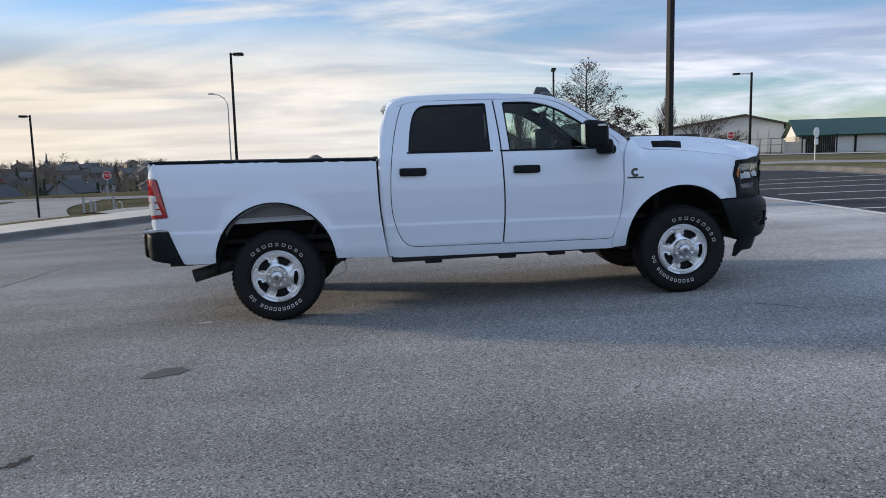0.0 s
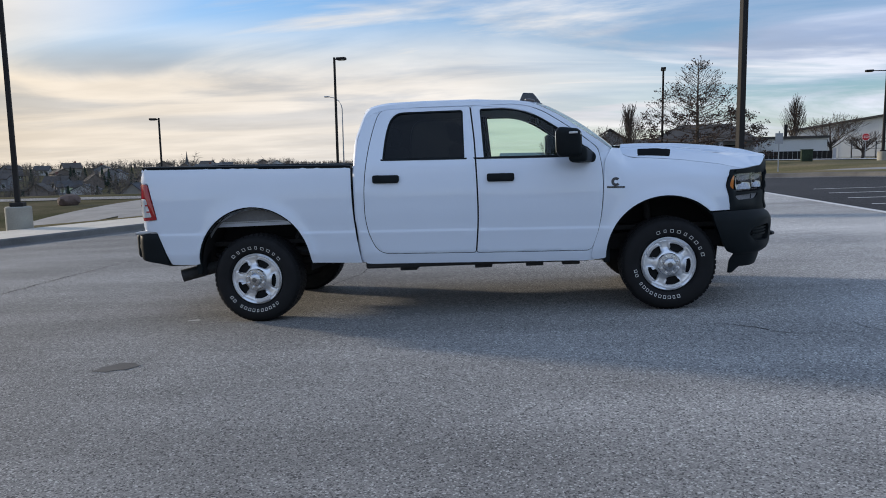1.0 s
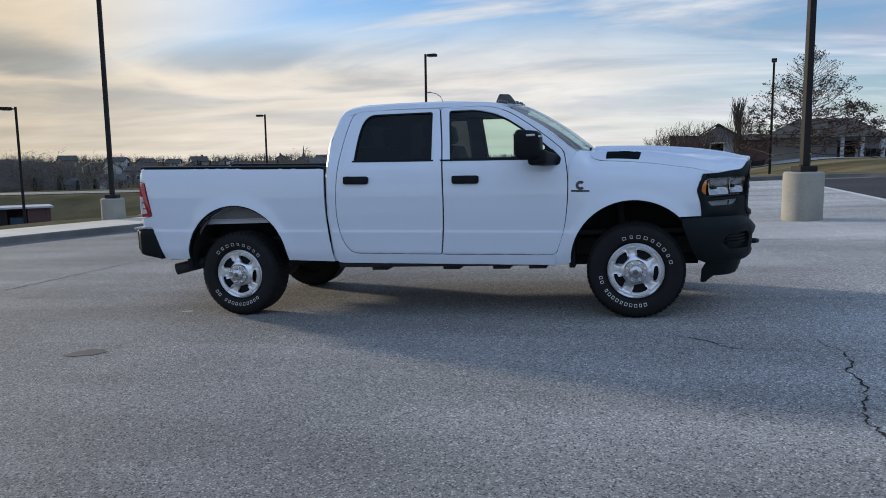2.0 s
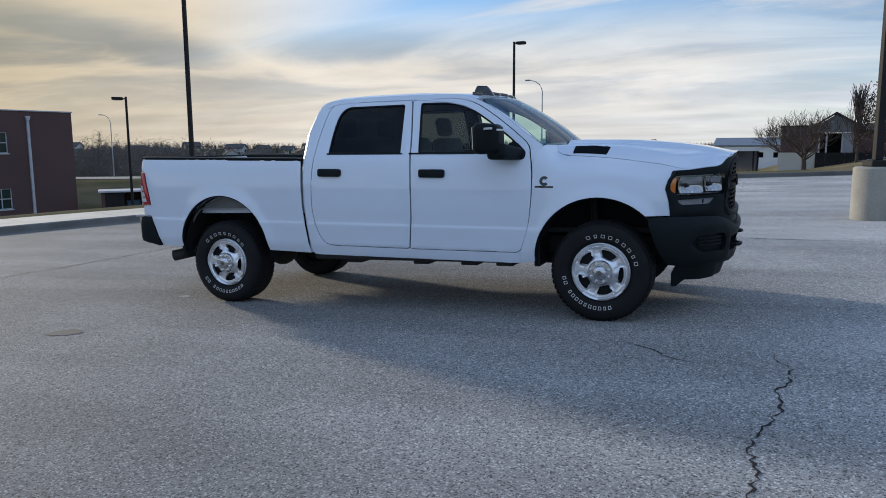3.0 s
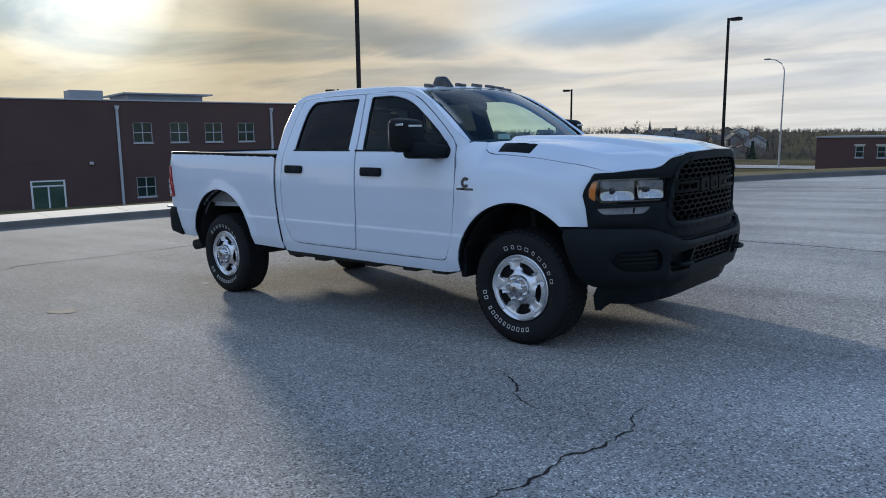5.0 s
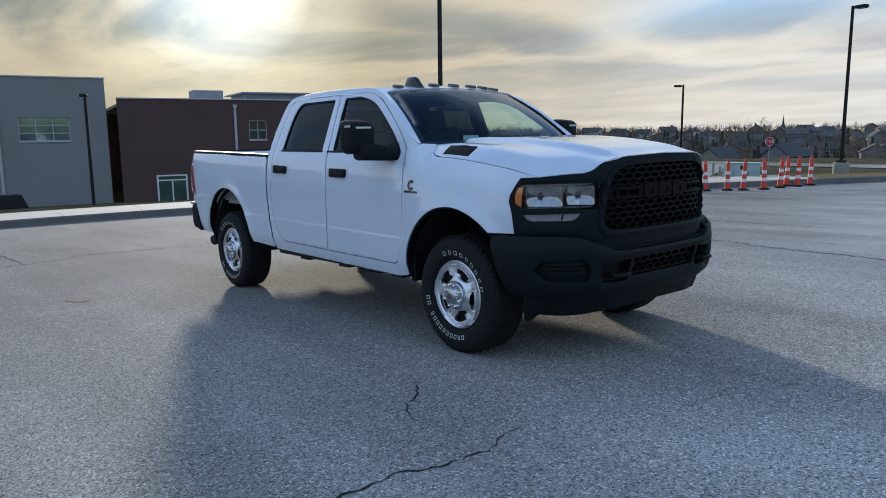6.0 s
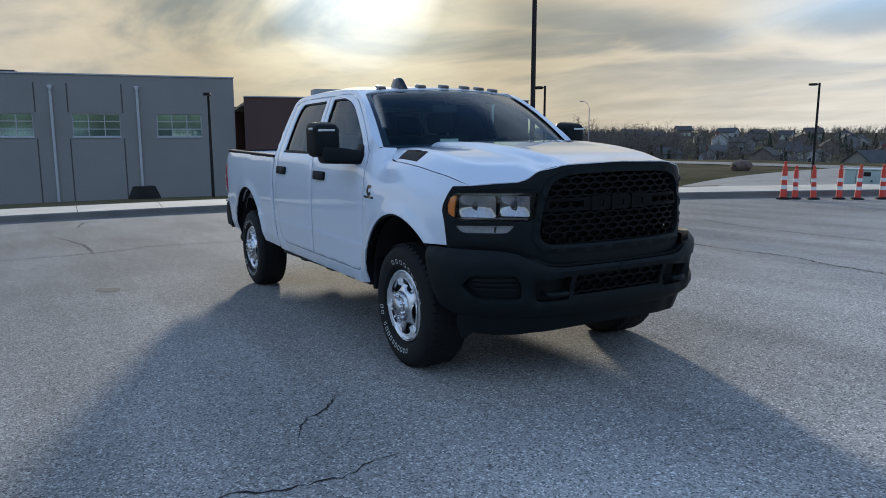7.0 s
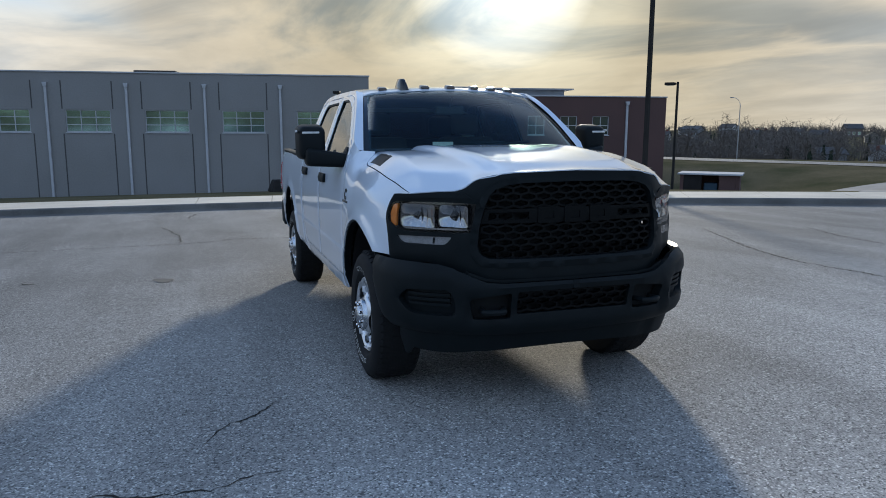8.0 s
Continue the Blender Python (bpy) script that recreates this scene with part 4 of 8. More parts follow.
# near-black sheet for the shade inside the rooms
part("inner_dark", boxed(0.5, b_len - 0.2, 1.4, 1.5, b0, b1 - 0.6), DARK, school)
for w in b_wins:
    window_unit(school, *w, 2, 2, 0.06, pane=PANE_DARK)
sd = part("door", wall_grid(2.2, -3.75, -3.75 + 2.45, [(0.12, 1.05, -3.75 + 0.1, -3.75 + 2.0), (1.15, 2.08, -3.75 + 0.1, -3.75 + 2.0), (0.12, 2.08, -3.75 + 2.1, -3.75 + 2.35)], 0.05), SIGN_WHITE, school, "white-framed glazed double door")
sd.matrix_basis = Matrix.Translation((19.35, -0.055, 0))
for px0, px1, pz0, pz1 in ((0.12, 1.05, 0.1, 2.0), (1.15, 2.08, 0.1, 2.0), (0.12, 2.08, 2.1, 2.35)):
    part("pane", boxed(px0 + 0.003, px1 - 0.003, 0.02, 0.035, -3.75 + pz0 + 0.003, -3.75 + pz1 - 0.003), PANE, sd)
for xd in (3.4, 15.52):
    downspout(school, xd, b0, b1 - 0.35)
part("brick_course", boxed(0, b_len, -0.012, -0.002, -0.12, 0.02), BRICK, school)
part("penthouse", boxed(7.3, 13.3, 5.0, 11.0, b1 - 0.29, b1 + 0.78), ROOFING, school, "pale grey metal roof room")
part("penthouse_roof", boxed(6.6, 13.8, 4.4, 11.6, b1 + 0.783, b1 + 0.90), ROOFING, school)
part("roof_unit", boxed(16.0, 18.3, 1.5, 3.4, b1 - 0.29, b1 + 0.80, 0.03), ROOFING, school, "grey roof air unit")
part("wall_light", boxed(17.38, 17.66, -0.22, -0.003, -0.30, -0.08, 0.03), TRIM, school, "small pale wall light")

# bin store below the lot
store = thing("bin_store", Matrix.Translation((-42.1, 36.7, -3.85)) @ pose(0, 0, 0, 0, 0, 47) @ Matrix.Scale(1.3, 4), "small brown brick bin store with a flat pale roof", "shed")
part("side_wall", boxed(-1.7, -1.5, -1.0, 1.0, 0, 1.55), BRICK, store)
part("side_wall", boxed(1.5, 1.7, -1.0, 1.0, 0, 1.55), BRICK, store)
part("front_wall", boxed(0.55, 1.49, -1.0, -0.8, 0, 1.55), BRICK, store)
part("front_wall", boxed(-1.49, -0.45, -1.0, -0.8, 0, 1.55), POLE, store, "dark metal gate")
part("back_wall", boxed(-1.49, 1.49, 0.8, 1.0, 0, 1.55), BRICK, store)
part("roof", boxed(-1.85, 1.85, -1.15, 1.15, 1.553, 1.66, 0.02), TRIM, store, "pale metal roof edge")
part("wheeled_bin", boxed(-0.35, 0.45, -0.6, 0.2, 0.02, 1.05, 0.05), material("bin_blue", (0.03, 0.07, 0.11), rough=0.5), store, "dark blue plastic bin")


def gabled(name, x, y, z, turn, w, d, h, rise, wall, roof, label, wins=(), category="house", group="", over=0.35, chimney=False, base=None):
    """A house with walls, a gable roof (ridge along x), gable ends and windows on its front (-y) side: (x, z, width, height)."""
    ob = thing(name, pose(x, y, z, 0, 0, turn), label, category, group)
    bm = bmesh.new()
    a = [bm.verts.new(c) for c in ((-w / 2, -d / 2, -1), (w / 2, -d / 2, -1), (w / 2, d / 2, -1), (-w / 2, d / 2, -1), (-w / 2, -d / 2, h), (w / 2, -d / 2, h), (w / 2, d / 2, h), (-w / 2, d / 2, h), (-w / 2, 0, h + rise), (w / 2, 0, h + rise))]
    for q in ((0, 1, 5, 4), (2, 3, 7, 6), (1, 2, 6, 9, 5), (3, 0, 4, 8, 7)):
        bm.faces.new([a[i] for i in q])
    part("wall", bm, wall, ob)
    bm = bmesh.new()
    k = over * rise / (d / 2)
    ww = w / 2 + over
    top = [bm.verts.new(c) for c in ((-ww, -d / 2 - over, h - k + 0.02), (ww, -d / 2 - over, h - k + 0.02), (ww, 0, h + rise + 0.02), (-ww, 0, h + rise + 0.02), (ww, d / 2 + over, h - k + 0.02), (-ww, d / 2 + over, h - k + 0.02))]
    bm.faces.new([top[i] for i in (0, 1, 2, 3)]), bm.faces.new([top[i] for i in (3, 2, 4, 5)])
    bmesh.ops.recalc_face_normals(bm, faces=bm.faces)
    bmesh.ops.solidify(bm, geom=bm.faces[:], thickness=-0.18)
    part("roof", bm, roof, ob)
    for wx, wz, wwid, wh in wins:
        win = part("window", boxed(wx - wwid / 2 - 0.08, wx + wwid / 2 + 0.08, -d / 2 - 0.06, -d / 2 - 0.003, wz - wh / 2 - 0.08, wz + wh / 2 + 0.08), SIGN_WHITE, ob)
        part("pane", boxed(wx - wwid / 2, wx + wwid / 2, -d / 2 - 0.075, -d / 2 - 0.063, wz - wh / 2, wz + wh / 2), PANE, win)
    if chimney:
        part("chimney", boxed(w * 0.2, w * 0.2 + 0.8, 0.3, 1.1, h + 0.2, h + rise + 0.9), BRICK_RED, ob)
    return ob


# farther halls east of north
white_hall = thing("white_hall", pose(48.85, 93.0, 0.42, 0, 0, -29) @ Matrix.Scale(1.16, 4), "long pale grey metal hall with a low dark gable roof", "building")
prof = [(-9.6, -1.0), (-9.6, 3.65), (0, 5.05), (4.3, 3.94), (4.3, -1.0)]
bm = bmesh.new()
fr = [bm.verts.new((x, 0, z)) for x, z in prof]
bk = [bm.verts.new((x, 24, z)) for x, z in prof]
bm.faces.new(fr), bm.faces.new(bk[::-1])
for i in (0, 3, 4):
    bm.faces.new((fr[i], bk[i], bk[(i + 1) % 5], fr[(i + 1) % 5]))
part("wall", bm, PALE_SIDING, white_hall)
for a, b in (((-10.1, 3.585), (0, 5.06)), ((0, 5.06), (4.8, 3.82))):
    bm = bmesh.new()
    lo = [bm.verts.new((x, y, z + dz)) for dz in (0.02, 0.24) for x, z in (a, b) for y in (-0.45, 24.4)]
    for q in ((0, 1, 3, 2), (4, 6, 7, 5), (0, 2, 6, 4), (1, 5, 7, 3), (0, 4, 5, 1), (2, 3, 7, 6)):
        bm.faces.new([lo[i] for i in q])
    part("roof_slope", bm, SHINGLE, white_hall)
for k in range(1, 11):
    part("panel_seam", boxed(-9.4 + 1.2 * k, -9.37 + 1.2 * k, -0.02, -0.003, -0.5, 3.2), SIDING, white_hall)
gx, gy, gt = 49.0, 79.1, radians(-20)
green_hall = gabled("green_roofed_hall", gx + 19 * math.cos(gt) - 5 * math.sin(gt), gy + 19 * math.sin(gt) + 5 * math.cos(gt), 0.78, -20, 38, 10, 2.35, 1.9, PALE_SIDING, GREENROOF, "long low grey hall under a dark green metal roof", category="building", over=0.5)
part("cream_gable", boxed(-19.12, -19.02, -4.9, 4.9, -1, 2.3), CREAM, green_hall, "cream painted end wall")
for k in range(7):
    part("post", boxed(-13 + 5.5 * k, -12.75 + 5.5 * k, -5.08, -5.003, -1, 2.3), POLE, green_hall)
# dark-roofed porch building behind the oak
porch = thing("porch_house", pose(21.0, 66.5, 0.55, 0, 0, -14), "tan house with a dark low roof and a white-posted porch", "house")
part("wall", boxed(-6.5, 2.8, 1.8, 8, -1, 2.4), SIDING, porch)
bm = bmesh.new()
v = [bm.verts.new(c) for c in ((-7.2, -0.6, 2.35), (3.6, -0.6, 2.35), (3.6, 8.6, 2.35), (-7.2, 8.6, 2.35), (-4.2, 4, 4.2), (0.6, 4, 4.2))]
for q in ((0, 1, 5, 4), (1, 2, 5), (2, 3, 4, 5), (3, 0, 4), (3, 2, 1, 0)):
    bm.faces.new([v[i] for i in q])
part("roof", bm, SHINGLE, porch)
for px in (-6.6, -3.4, -0.2, 1.4, 3.0):
    part("post", boxed(px - 0.16, px + 0.16, -0.3, 0.02, -1, 2.34, 0.02), TRIM, porch)
part("doorway", boxed(-0.6, 1.2, 1.74, 1.797, -0.4, 2.0), DARK, porch)
# flat-roofed range and dark screen fence beside it
flat = thing("flat_roofed_store", pose(25.9, 70.4, 0.55, 0, 0, -17), "cream flat-roofed store behind a dark screen fence", "building")
part("wall", boxed(-3.6, 6.0, 0, 9, -1, 2.55), PALE_SIDING, flat)
part("roof_edge", boxed(-3.8, 6.2, -0.25, 9.2, 2.553, 2.78), SHINGLE, flat)
part("vent", boxed(2.2, 2.5, 3, 3.3, 2.79, 4.1), POLE, flat)
screen = thing("screen_fence", pose(25.4, 66.4, 0.45, 0, 0, -17), "dark board screen fence between pale posts", "fence")
for k in range(20):
    part("board", boxed(-3.0 + 0.42 * k, -2.6 + 0.42 * k, 0, 0.05, -0.6, 1.35), POLE, screen)
for px in (-3.3, 5.6):
    part("post", boxed(px - 0.14, px + 0.14, -0.08, 0.16, -0.6, 1.6, 0.02), TRIM, screen)
# brown block with a lower tan wall
blk = thing("brown_block", pose(5.55, 63.5, -0.9, 0, 0, -3), "dark brown brick block with a grey gabled porch", "building")
part("wall", boxed(0, 2.85, 0.4, 5, -1, 3.94), BRICK, blk)
part("parapet", boxed(-0.1, 2.9, 0.3, 5.1, 3.943, 4.06), POLE, blk)
part("wall", boxed(5.6, 8.6, 0.4, 5, -1, 3.5), BRICK, blk)
part("parapet", boxed(5.5, 8.7, 0.3, 5.1, 3.503, 3.62), POLE, blk)
bm = bmesh.new()
g_f = [bm.verts.new((x, 0.33, z)) for x, z in ((2.6, 3.4), (5.8, 3.4), (5.8, 3.98), (4.15, 4.92), (2.6, 3.98))]
bm.faces.new(g_f)
bmesh.ops.solidify(bm, geom=bm.faces[:], thickness=-0.2)
part("gable", bm, SIDING, blk, "grey boarded gable")
for xa, xb in ((2.3, 4.15), (4.15, 6.1)):
    za, zb = (3.82, 5.02) if xa < 3 else (5.02, 3.82)
    bm = bmesh.new()
    q = [bm.verts.new((x, y, z + dz)) for dz in (0, 0.14) for x, z in ((xa, za), (xb, zb)) for y in (0.1, 5)]
    for f in ((0, 1, 3, 2), (4, 6, 7, 5), (0, 2, 6, 4), (1, 5, 7, 3), (0, 4, 5, 1), (2, 3, 7, 6)):
        bm.faces.new([q[i] for i in f])
    part("roof_slope", bm, SHINGLE, blk)
# near-black sheet that paints the shade within the porch
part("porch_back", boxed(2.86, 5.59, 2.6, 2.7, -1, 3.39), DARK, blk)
part("door_panel", boxed(4.75, 5.55, 0.5, 0.56, -1, 3.39), SIDING, blk, "grey wall panel")
for px in (2.95, 3.52, 4.72):
    part("porch_post", boxed(px - 0.07, px + 0.07, 0.36, 0.5, -1, 3.39, 0.01), TRIM, blk)
part("low_wall", boxed(-0.2, 2.7, 0, 0.32, -1, 1.72), CREAM, blk, "low tan wall in front")
screen2 = thing("screen_fence", pose(8.3, 63.2, -0.9, 0, 0, -3), "low dark board fence before the brown block", "fence")
for k in range(15):
    part("board", boxed(0.36 * k, 0.345 + 0.36 * k, 0, 0.05, 0.2, 1.72), POLE, screen2)
part("rail", boxed(0, 5.4, -0.05, -0.003, 1.45, 1.55), POLE, screen2)
UNIT_GREEN = material("roof_unit_green", (0.07, 0.10, 0.09), rough=0.7, vary=0.12, scale=1, grain=10)
nb = thing("low_brick_range", pose(-13.1, 65.3, -1.9, 0, 0, 0), "low dark brick range with narrow windows and flat roof", "building")
nb_w = [(3.10 + 1.64 * k, 3.73 + 1.64 * k, 1.21, 2.17) for k in range(4)] + [(11.5, 12.3, -0.4, 1.95)]
part("wall", wall_grid(13.4, -2, 2.90, nb_w, 0.3), BRICK, nb)
part("end_wall", boxed(13.1, 13.4, 0.31, 9, -2, 2.90), BRICK, nb)
part("end_wall", boxed(0, 0.3, 0.31, 9, -2, 2.90), BRICK, nb)
part("roof", boxed(-0.08, 13.5, -0.10, 9, 2.903, 3.02), ROOFING, nb)
for ux, uw, uh in ((5.6, 1.3, 0.50), (7.2, 2.0, 0.42), (9.5, 1.4, 0.55)):
    part("roof_unit", boxed(ux, ux + uw, 3, 4.6, 3.023, 3.0 + uh, 0.03), UNIT_GREEN, nb, "dull green roof air unit")
# dark sheet just inside the windows, in place of unlit rooms
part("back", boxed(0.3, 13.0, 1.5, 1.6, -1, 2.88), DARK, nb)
for w in nb_w:
    window_unit(nb, *w, 1, 2, 0.05, 0.08, pane=PANE_DARK)
    part("lintel", boxed(w[0] - 0.10, w[1] + 0.10, -0.02, -0.002, w[3] + 0.01, w[3] + 0.17), CREAM, nb, "pale window lintel")
canopy = thing("entrance_canopy", pose(0.85, 67.3, -1.9, 0, 0, 0), "white flat-edged canopy on dark posts beside the brick range", "canopy")
part("roof", boxed(0, 3.1, -0.2, 3, 2.83, 3.16, 0.02), SIGN_WHITE, canopy)
for px, py in ((0.3, 0.1), (2.55, 0.1), (2.95, 0.1), (0.3, 2.8), (2.95, 2.8)):
    part("post", boxed(px - 0.07, px + 0.07, py - 0.07, py + 0.07, -1, 2.827), POLE, canopy)
part("back_wall", boxed(-0.4, 3.05, 2.9, 3.0, -1, 2.82), SIDING, canopy, "grey wall behind the posts")
ws = thing("white_store", pose(-2.5, 98.5, -1.5, 0, 0, 0), "white low store with dark openings under a pale blue-grey roof", "building")
ws_w = [(1.6 + 2.3 * k, 2.7 + 2.3 * k, 1.35, 2.05) for k in range(4)]
part("wall", wall_grid(11.5, -1, 2.85, ws_w, 0.3), SIGN_WHITE, ws)
# dark sheet for the shaded inside, behind the store's openings
part("inner_dark", boxed(0.2, 11.3, 1.0, 1.1, -1, 2.8), DARK, ws)
part("end_wall", boxed(11.2, 11.5, 0.31, 9, -1, 2.85), SIGN_WHITE, ws)
part("roof", boxed(-0.3, 11.9, -0.4, 9.3, 2.853, 3.0), BLUEROOF, ws)
gabled("white_store", 5.2, 112, -1.6, -2, 13, 12, 2.9, 1.1, SIGN_WHITE, BLUEROOF, "white store with a pale blue-grey gable roof", category="building")
gabled("grey_shed", 17.6, 92, 0.6, -6, 6, 8, 2.2, 0.9, PALE_SIDING, SHINGLE, "low pale shed with a dark roof", ((-1.5, 0.9, 1.2, 1.6),), "building")

# fence along the far halls
fence = thing("yard_fence", Matrix(), "black chain-link yard fence in front of the grey hall", "fence")
for k in range(7):
    fx, fy = 37.4 + 1.0 * k, 76.4 - 0.566 * k
    zz = 1.02
    part("post", boxed(fx - 0.035, fx + 0.035, fy - 0.035, fy + 0.035, zz - 0.5, zz + 1.75), POLE, fence)
    if k < 6:
        for h in (0.12, 1.0, 1.7):
            part("rail", tube(bmesh.new(), [(fx, fy, zz + h), (fx + 1.0, fy - 0.566, zz + h)], 0.025, 5), POLE, fence)
gate_wall = thing("yard_wall", pose(44.5, 72.4, 1.0, 0, 0, -29), "tan brick wall between cream posts beside the fence", "wall")
part("wall", boxed(-0.9, 0.9, 0, 0.3, -0.5, 1.3), CREAM, gate_wall)
for s in (-1.15, 0.9):
    part("post", boxed(s, s + 0.25, -0.05, 0.35, -0.5, 1.55, 0.02), CREAM, gate_wall)
dark_gate = thing("yard_gate", pose(45.15, 72.0, 1.0, 0, 0, -29), "dark slatted yard gate", "gate")
for k in range(16):
    part("slat", boxed(0.21 * k, 0.20 + 0.21 * k, 0, 0.05, -0.3, 1.85), POLE, dark_gate)
part("post", boxed(3.42, 3.56, -0.05, 0.1, -0.5, 2.1), POLE, dark_gate)


# ---- signs, cones, boxes ----
def octagon(r, y0, y1):
    bm = bmesh.new()
    a = [bm.verts.new((r * math.cos(math.pi / 8 + k * math.pi / 4), y0, r * math.sin(math.pi / 8 + k * math.pi / 4))) for k in range(8)]
    b = [bm.verts.new((v.co.x, y1, v.co.z)) for v in a]
    bm.faces.new(a), bm.faces.new(b[::-1])
    for k in range(8):
        bm.faces.new((a[k], b[k], b[(k + 1) % 8], a[(k + 1) % 8]))
    return bm


def stop_sign(x, y, turn, zc, label, r=0.38):
    z0 = ground_z(x, y)
    ob = thing("stop_sign", pose(x, y, z0, 0, 0, turn), label, "road sign", "stop signs")
    h = zc - z0
    part("post", boxed(-0.035, 0.035, -0.02, 0.02, -0.2, h + r * 0.9), GALV, ob)
    m = Matrix.Translation((0, 0, h))
    plate = part("plate", octagon(r, -0.045, -0.03), SIGN_WHITE, ob, "white-edged octagonal plate", m=m)
    part("face", octagon(r * 0.91, -0.052, -0.047), SIGN_RED, plate, "red face")
    crv = bpy.data.curves.new("word", "FONT")
    crv.body, crv.size, crv.align_x, crv.align_y, crv.extrude = "STOP", r * 0.78, "CENTER", "CENTER", 0.002
    word = new("word", crv)
    dg = bpy.context.evaluated_depsgraph_get()
    me = bpy.data.meshes.new_from_object(word.evaluated_get(dg))
    bpy.data.objects.remove(word)
    me.materials.append(SIGN_WHITE)
    letters = new("lettering", me)
    letters.parent = plate
    letters.matrix_basis = pose(0, -0.056, 0, 90, 0, 0)
    return ob


stop_sign(-27.75, 62.6, 21, 0.51, "red octagonal stop sign on a steel post by the driveway", 0.41)
stop_sign(34.3, 66.5, -28, 3.05, "red octagonal stop sign on a steel post by the far road")
give = thing("road_sign", pose(19.6, 26.6, ground_z(19.6, 26.6), 0, 0, 31), "white plate sign over a small plate on a steel post", "road sign")
part("post", boxed(-0.03, 0.03, -0.02, 0.02, -0.2, 1.62), GALV, give)
part("plate", octagon(0.26, -0.05, -0.03), SIGN_WHITE, give, m=Matrix.Translation((0, 0, 1.38)))
part("lower_plate", boxed(-0.17, 0.17, -0.05, -0.03, 0.80, 1.09), SIGN_WHITE, give)
board = thing("road_sign", pose(11.95, 25.4, ground_z(11.95, 25.4), 0, 0, -18), "grey rectangular sign board on a thin post", "road sign")
part("post", boxed(-0.023, 0.023, -0.02, 0.02, -0.2, 1.82), GALV, board)
part("plate", boxed(-0.155, 0.155, -0.04, -0.025, 1.27, 1.73), SIDING, board)


def channelizer():
    ob = thing("channelizer", Matrix(), "orange and white striped channelizer post on a black rubber base", "traffic cone", "row of channelizers")
    prof = [(0.205, 0.0), (0.205, 0.035), (0.15, 0.055), (0.11, 0.06)]
    part("rubber_base", lathe(bmesh.new(), prof + [(0, 0.06)], n=8), RUBBER, ob, "black rubber base")
    rad = lambda z: 0.098 - 0.035 * (z / 1.07)
    cuts = [0.063, 0.30, 0.42, 0.57, 0.69, 0.84, 0.93, 0.98]
    for i, (a, b) in enumerate(zip(cuts, cuts[1:])):
        bm = lathe(bmesh.new(), [(rad(a), a), (rad(b), b)], n=16)
        part("band", bm, WHITEBAND if i in (1, 3) else ORANGE, ob, "white reflective band" if i in (1, 3) else "", smooth=True)
    bm = lathe(bmesh.new(), [(0.04, 0.983), (0.035, 1.04), (0.05, 1.06), (0.05, 1.10), (0.03, 1.12), (0, 1.12)], n=12)
    part("grip", bm, ORANGE, ob, smooth=True)
    return ob


cone_at = [(-6.0, 14.0), (-5.8, 14.2), (-5.42, 14.4), (-5.02, 14.85), (-4.66, 15.05), (-4.3, 15.5), (-4.24, 16.3), (-4.39, 17.0), (-4.05, 16.95), (-3.94, 17.5)]
first = channelizer()
first.matrix_basis = pose(*cone_at[0], lot_z(*cone_at[0]) + 0.007, 0.4, 0.6, 10) @ Matrix.Scale(0.88, 4)
for k, (cx, cy) in enumerate(cone_at[1:]):
    copy_thing(first, pose(cx, cy, lot_z(cx, cy) + 0.007, rng.uniform(-2, 2), rng.uniform(-2.5, 2.5), rng.uniform(0, 90)) @ Matrix.Scale(0.88, 4))

TBX, TBY = -7.36, 19.95
tb = thing("transformer_box", pose(TBX, TBY, ground_z(TBX, TBY) - 0.02, 0, 0, 28), "pale green steel transformer cabinet on the verge", "utility box")
part("body", boxed(-0.58, 0.58, -0.36, 0.36, 0.05, 0.52, 0.02), GREENBOX, tb)
part("plinth", boxed(-0.68, 0.68, -0.46, 0.46, -0.2, 0.047), KERB, tb)
part("lid", boxed(-0.60, 0.60, -0.39, 0.38, 0.523, 0.56, 0.015), GREENBOX, tb)
part("label_plate", boxed(-0.05, 0.15, -0.369, -0.362, 0.33, 0.46), POLE, tb)
part("door_seam", boxed(-0.262, -0.252, -0.366, -0.361, 0.07, 0.51), POLE, tb)
part("lock", boxed(0.16, 0.21, -0.385, -0.362, 0.16, 0.21, 0.006), POLE, tb)

bld = thing("boulder", pose(-41.0, 56.8, ground_z(-41.0, 56.8), 0, 0, 30), "large brown landscaping boulder in the grass", "rock")
bm = bmesh.new()
bmesh.ops.create_icosphere(bm, subdivisions=3, radius=1)
for v in bm.verts:
    f = 1 + 0.22 * noise.noise(v.co * 1.7) + 0.1 * noise.noise(v.co * 4)
    v.co = Vector((v.co.x * 1.0 * f, v.co.y * 0.75 * f, v.co.z * 0.62 * f + 0.42))
part("stone", bm, ROCK, bld, smooth=True)
PX, PY = -22.0, 43.2
posts = thing("meter_posts", pose(PX, PY, ground_z(PX, PY), 0, 0, 0), "cluster of short pale utility posts on the verge", "utility posts")
for px, py, ph in ((0, 0, 1.5), (0.45, 0.1, 1.25), (0.8, -0.1, 1.15), (1.9, 0.3, 1.5)):
    part("post", boxed(px - 0.07, px + 0.07, py - 0.05, py + 0.05, -0.1, ph, 0.01), GALV, posts)
part("pipe", tube(bmesh.new(), [(2.05, 0.3, 0), (2.05, 0.3, 1.0), (2.3, 0.3, 1.1), (2.45, 0.3, 0.95), (2.45, 0.3, 0.0)], 0.05, 6), GALV, posts)


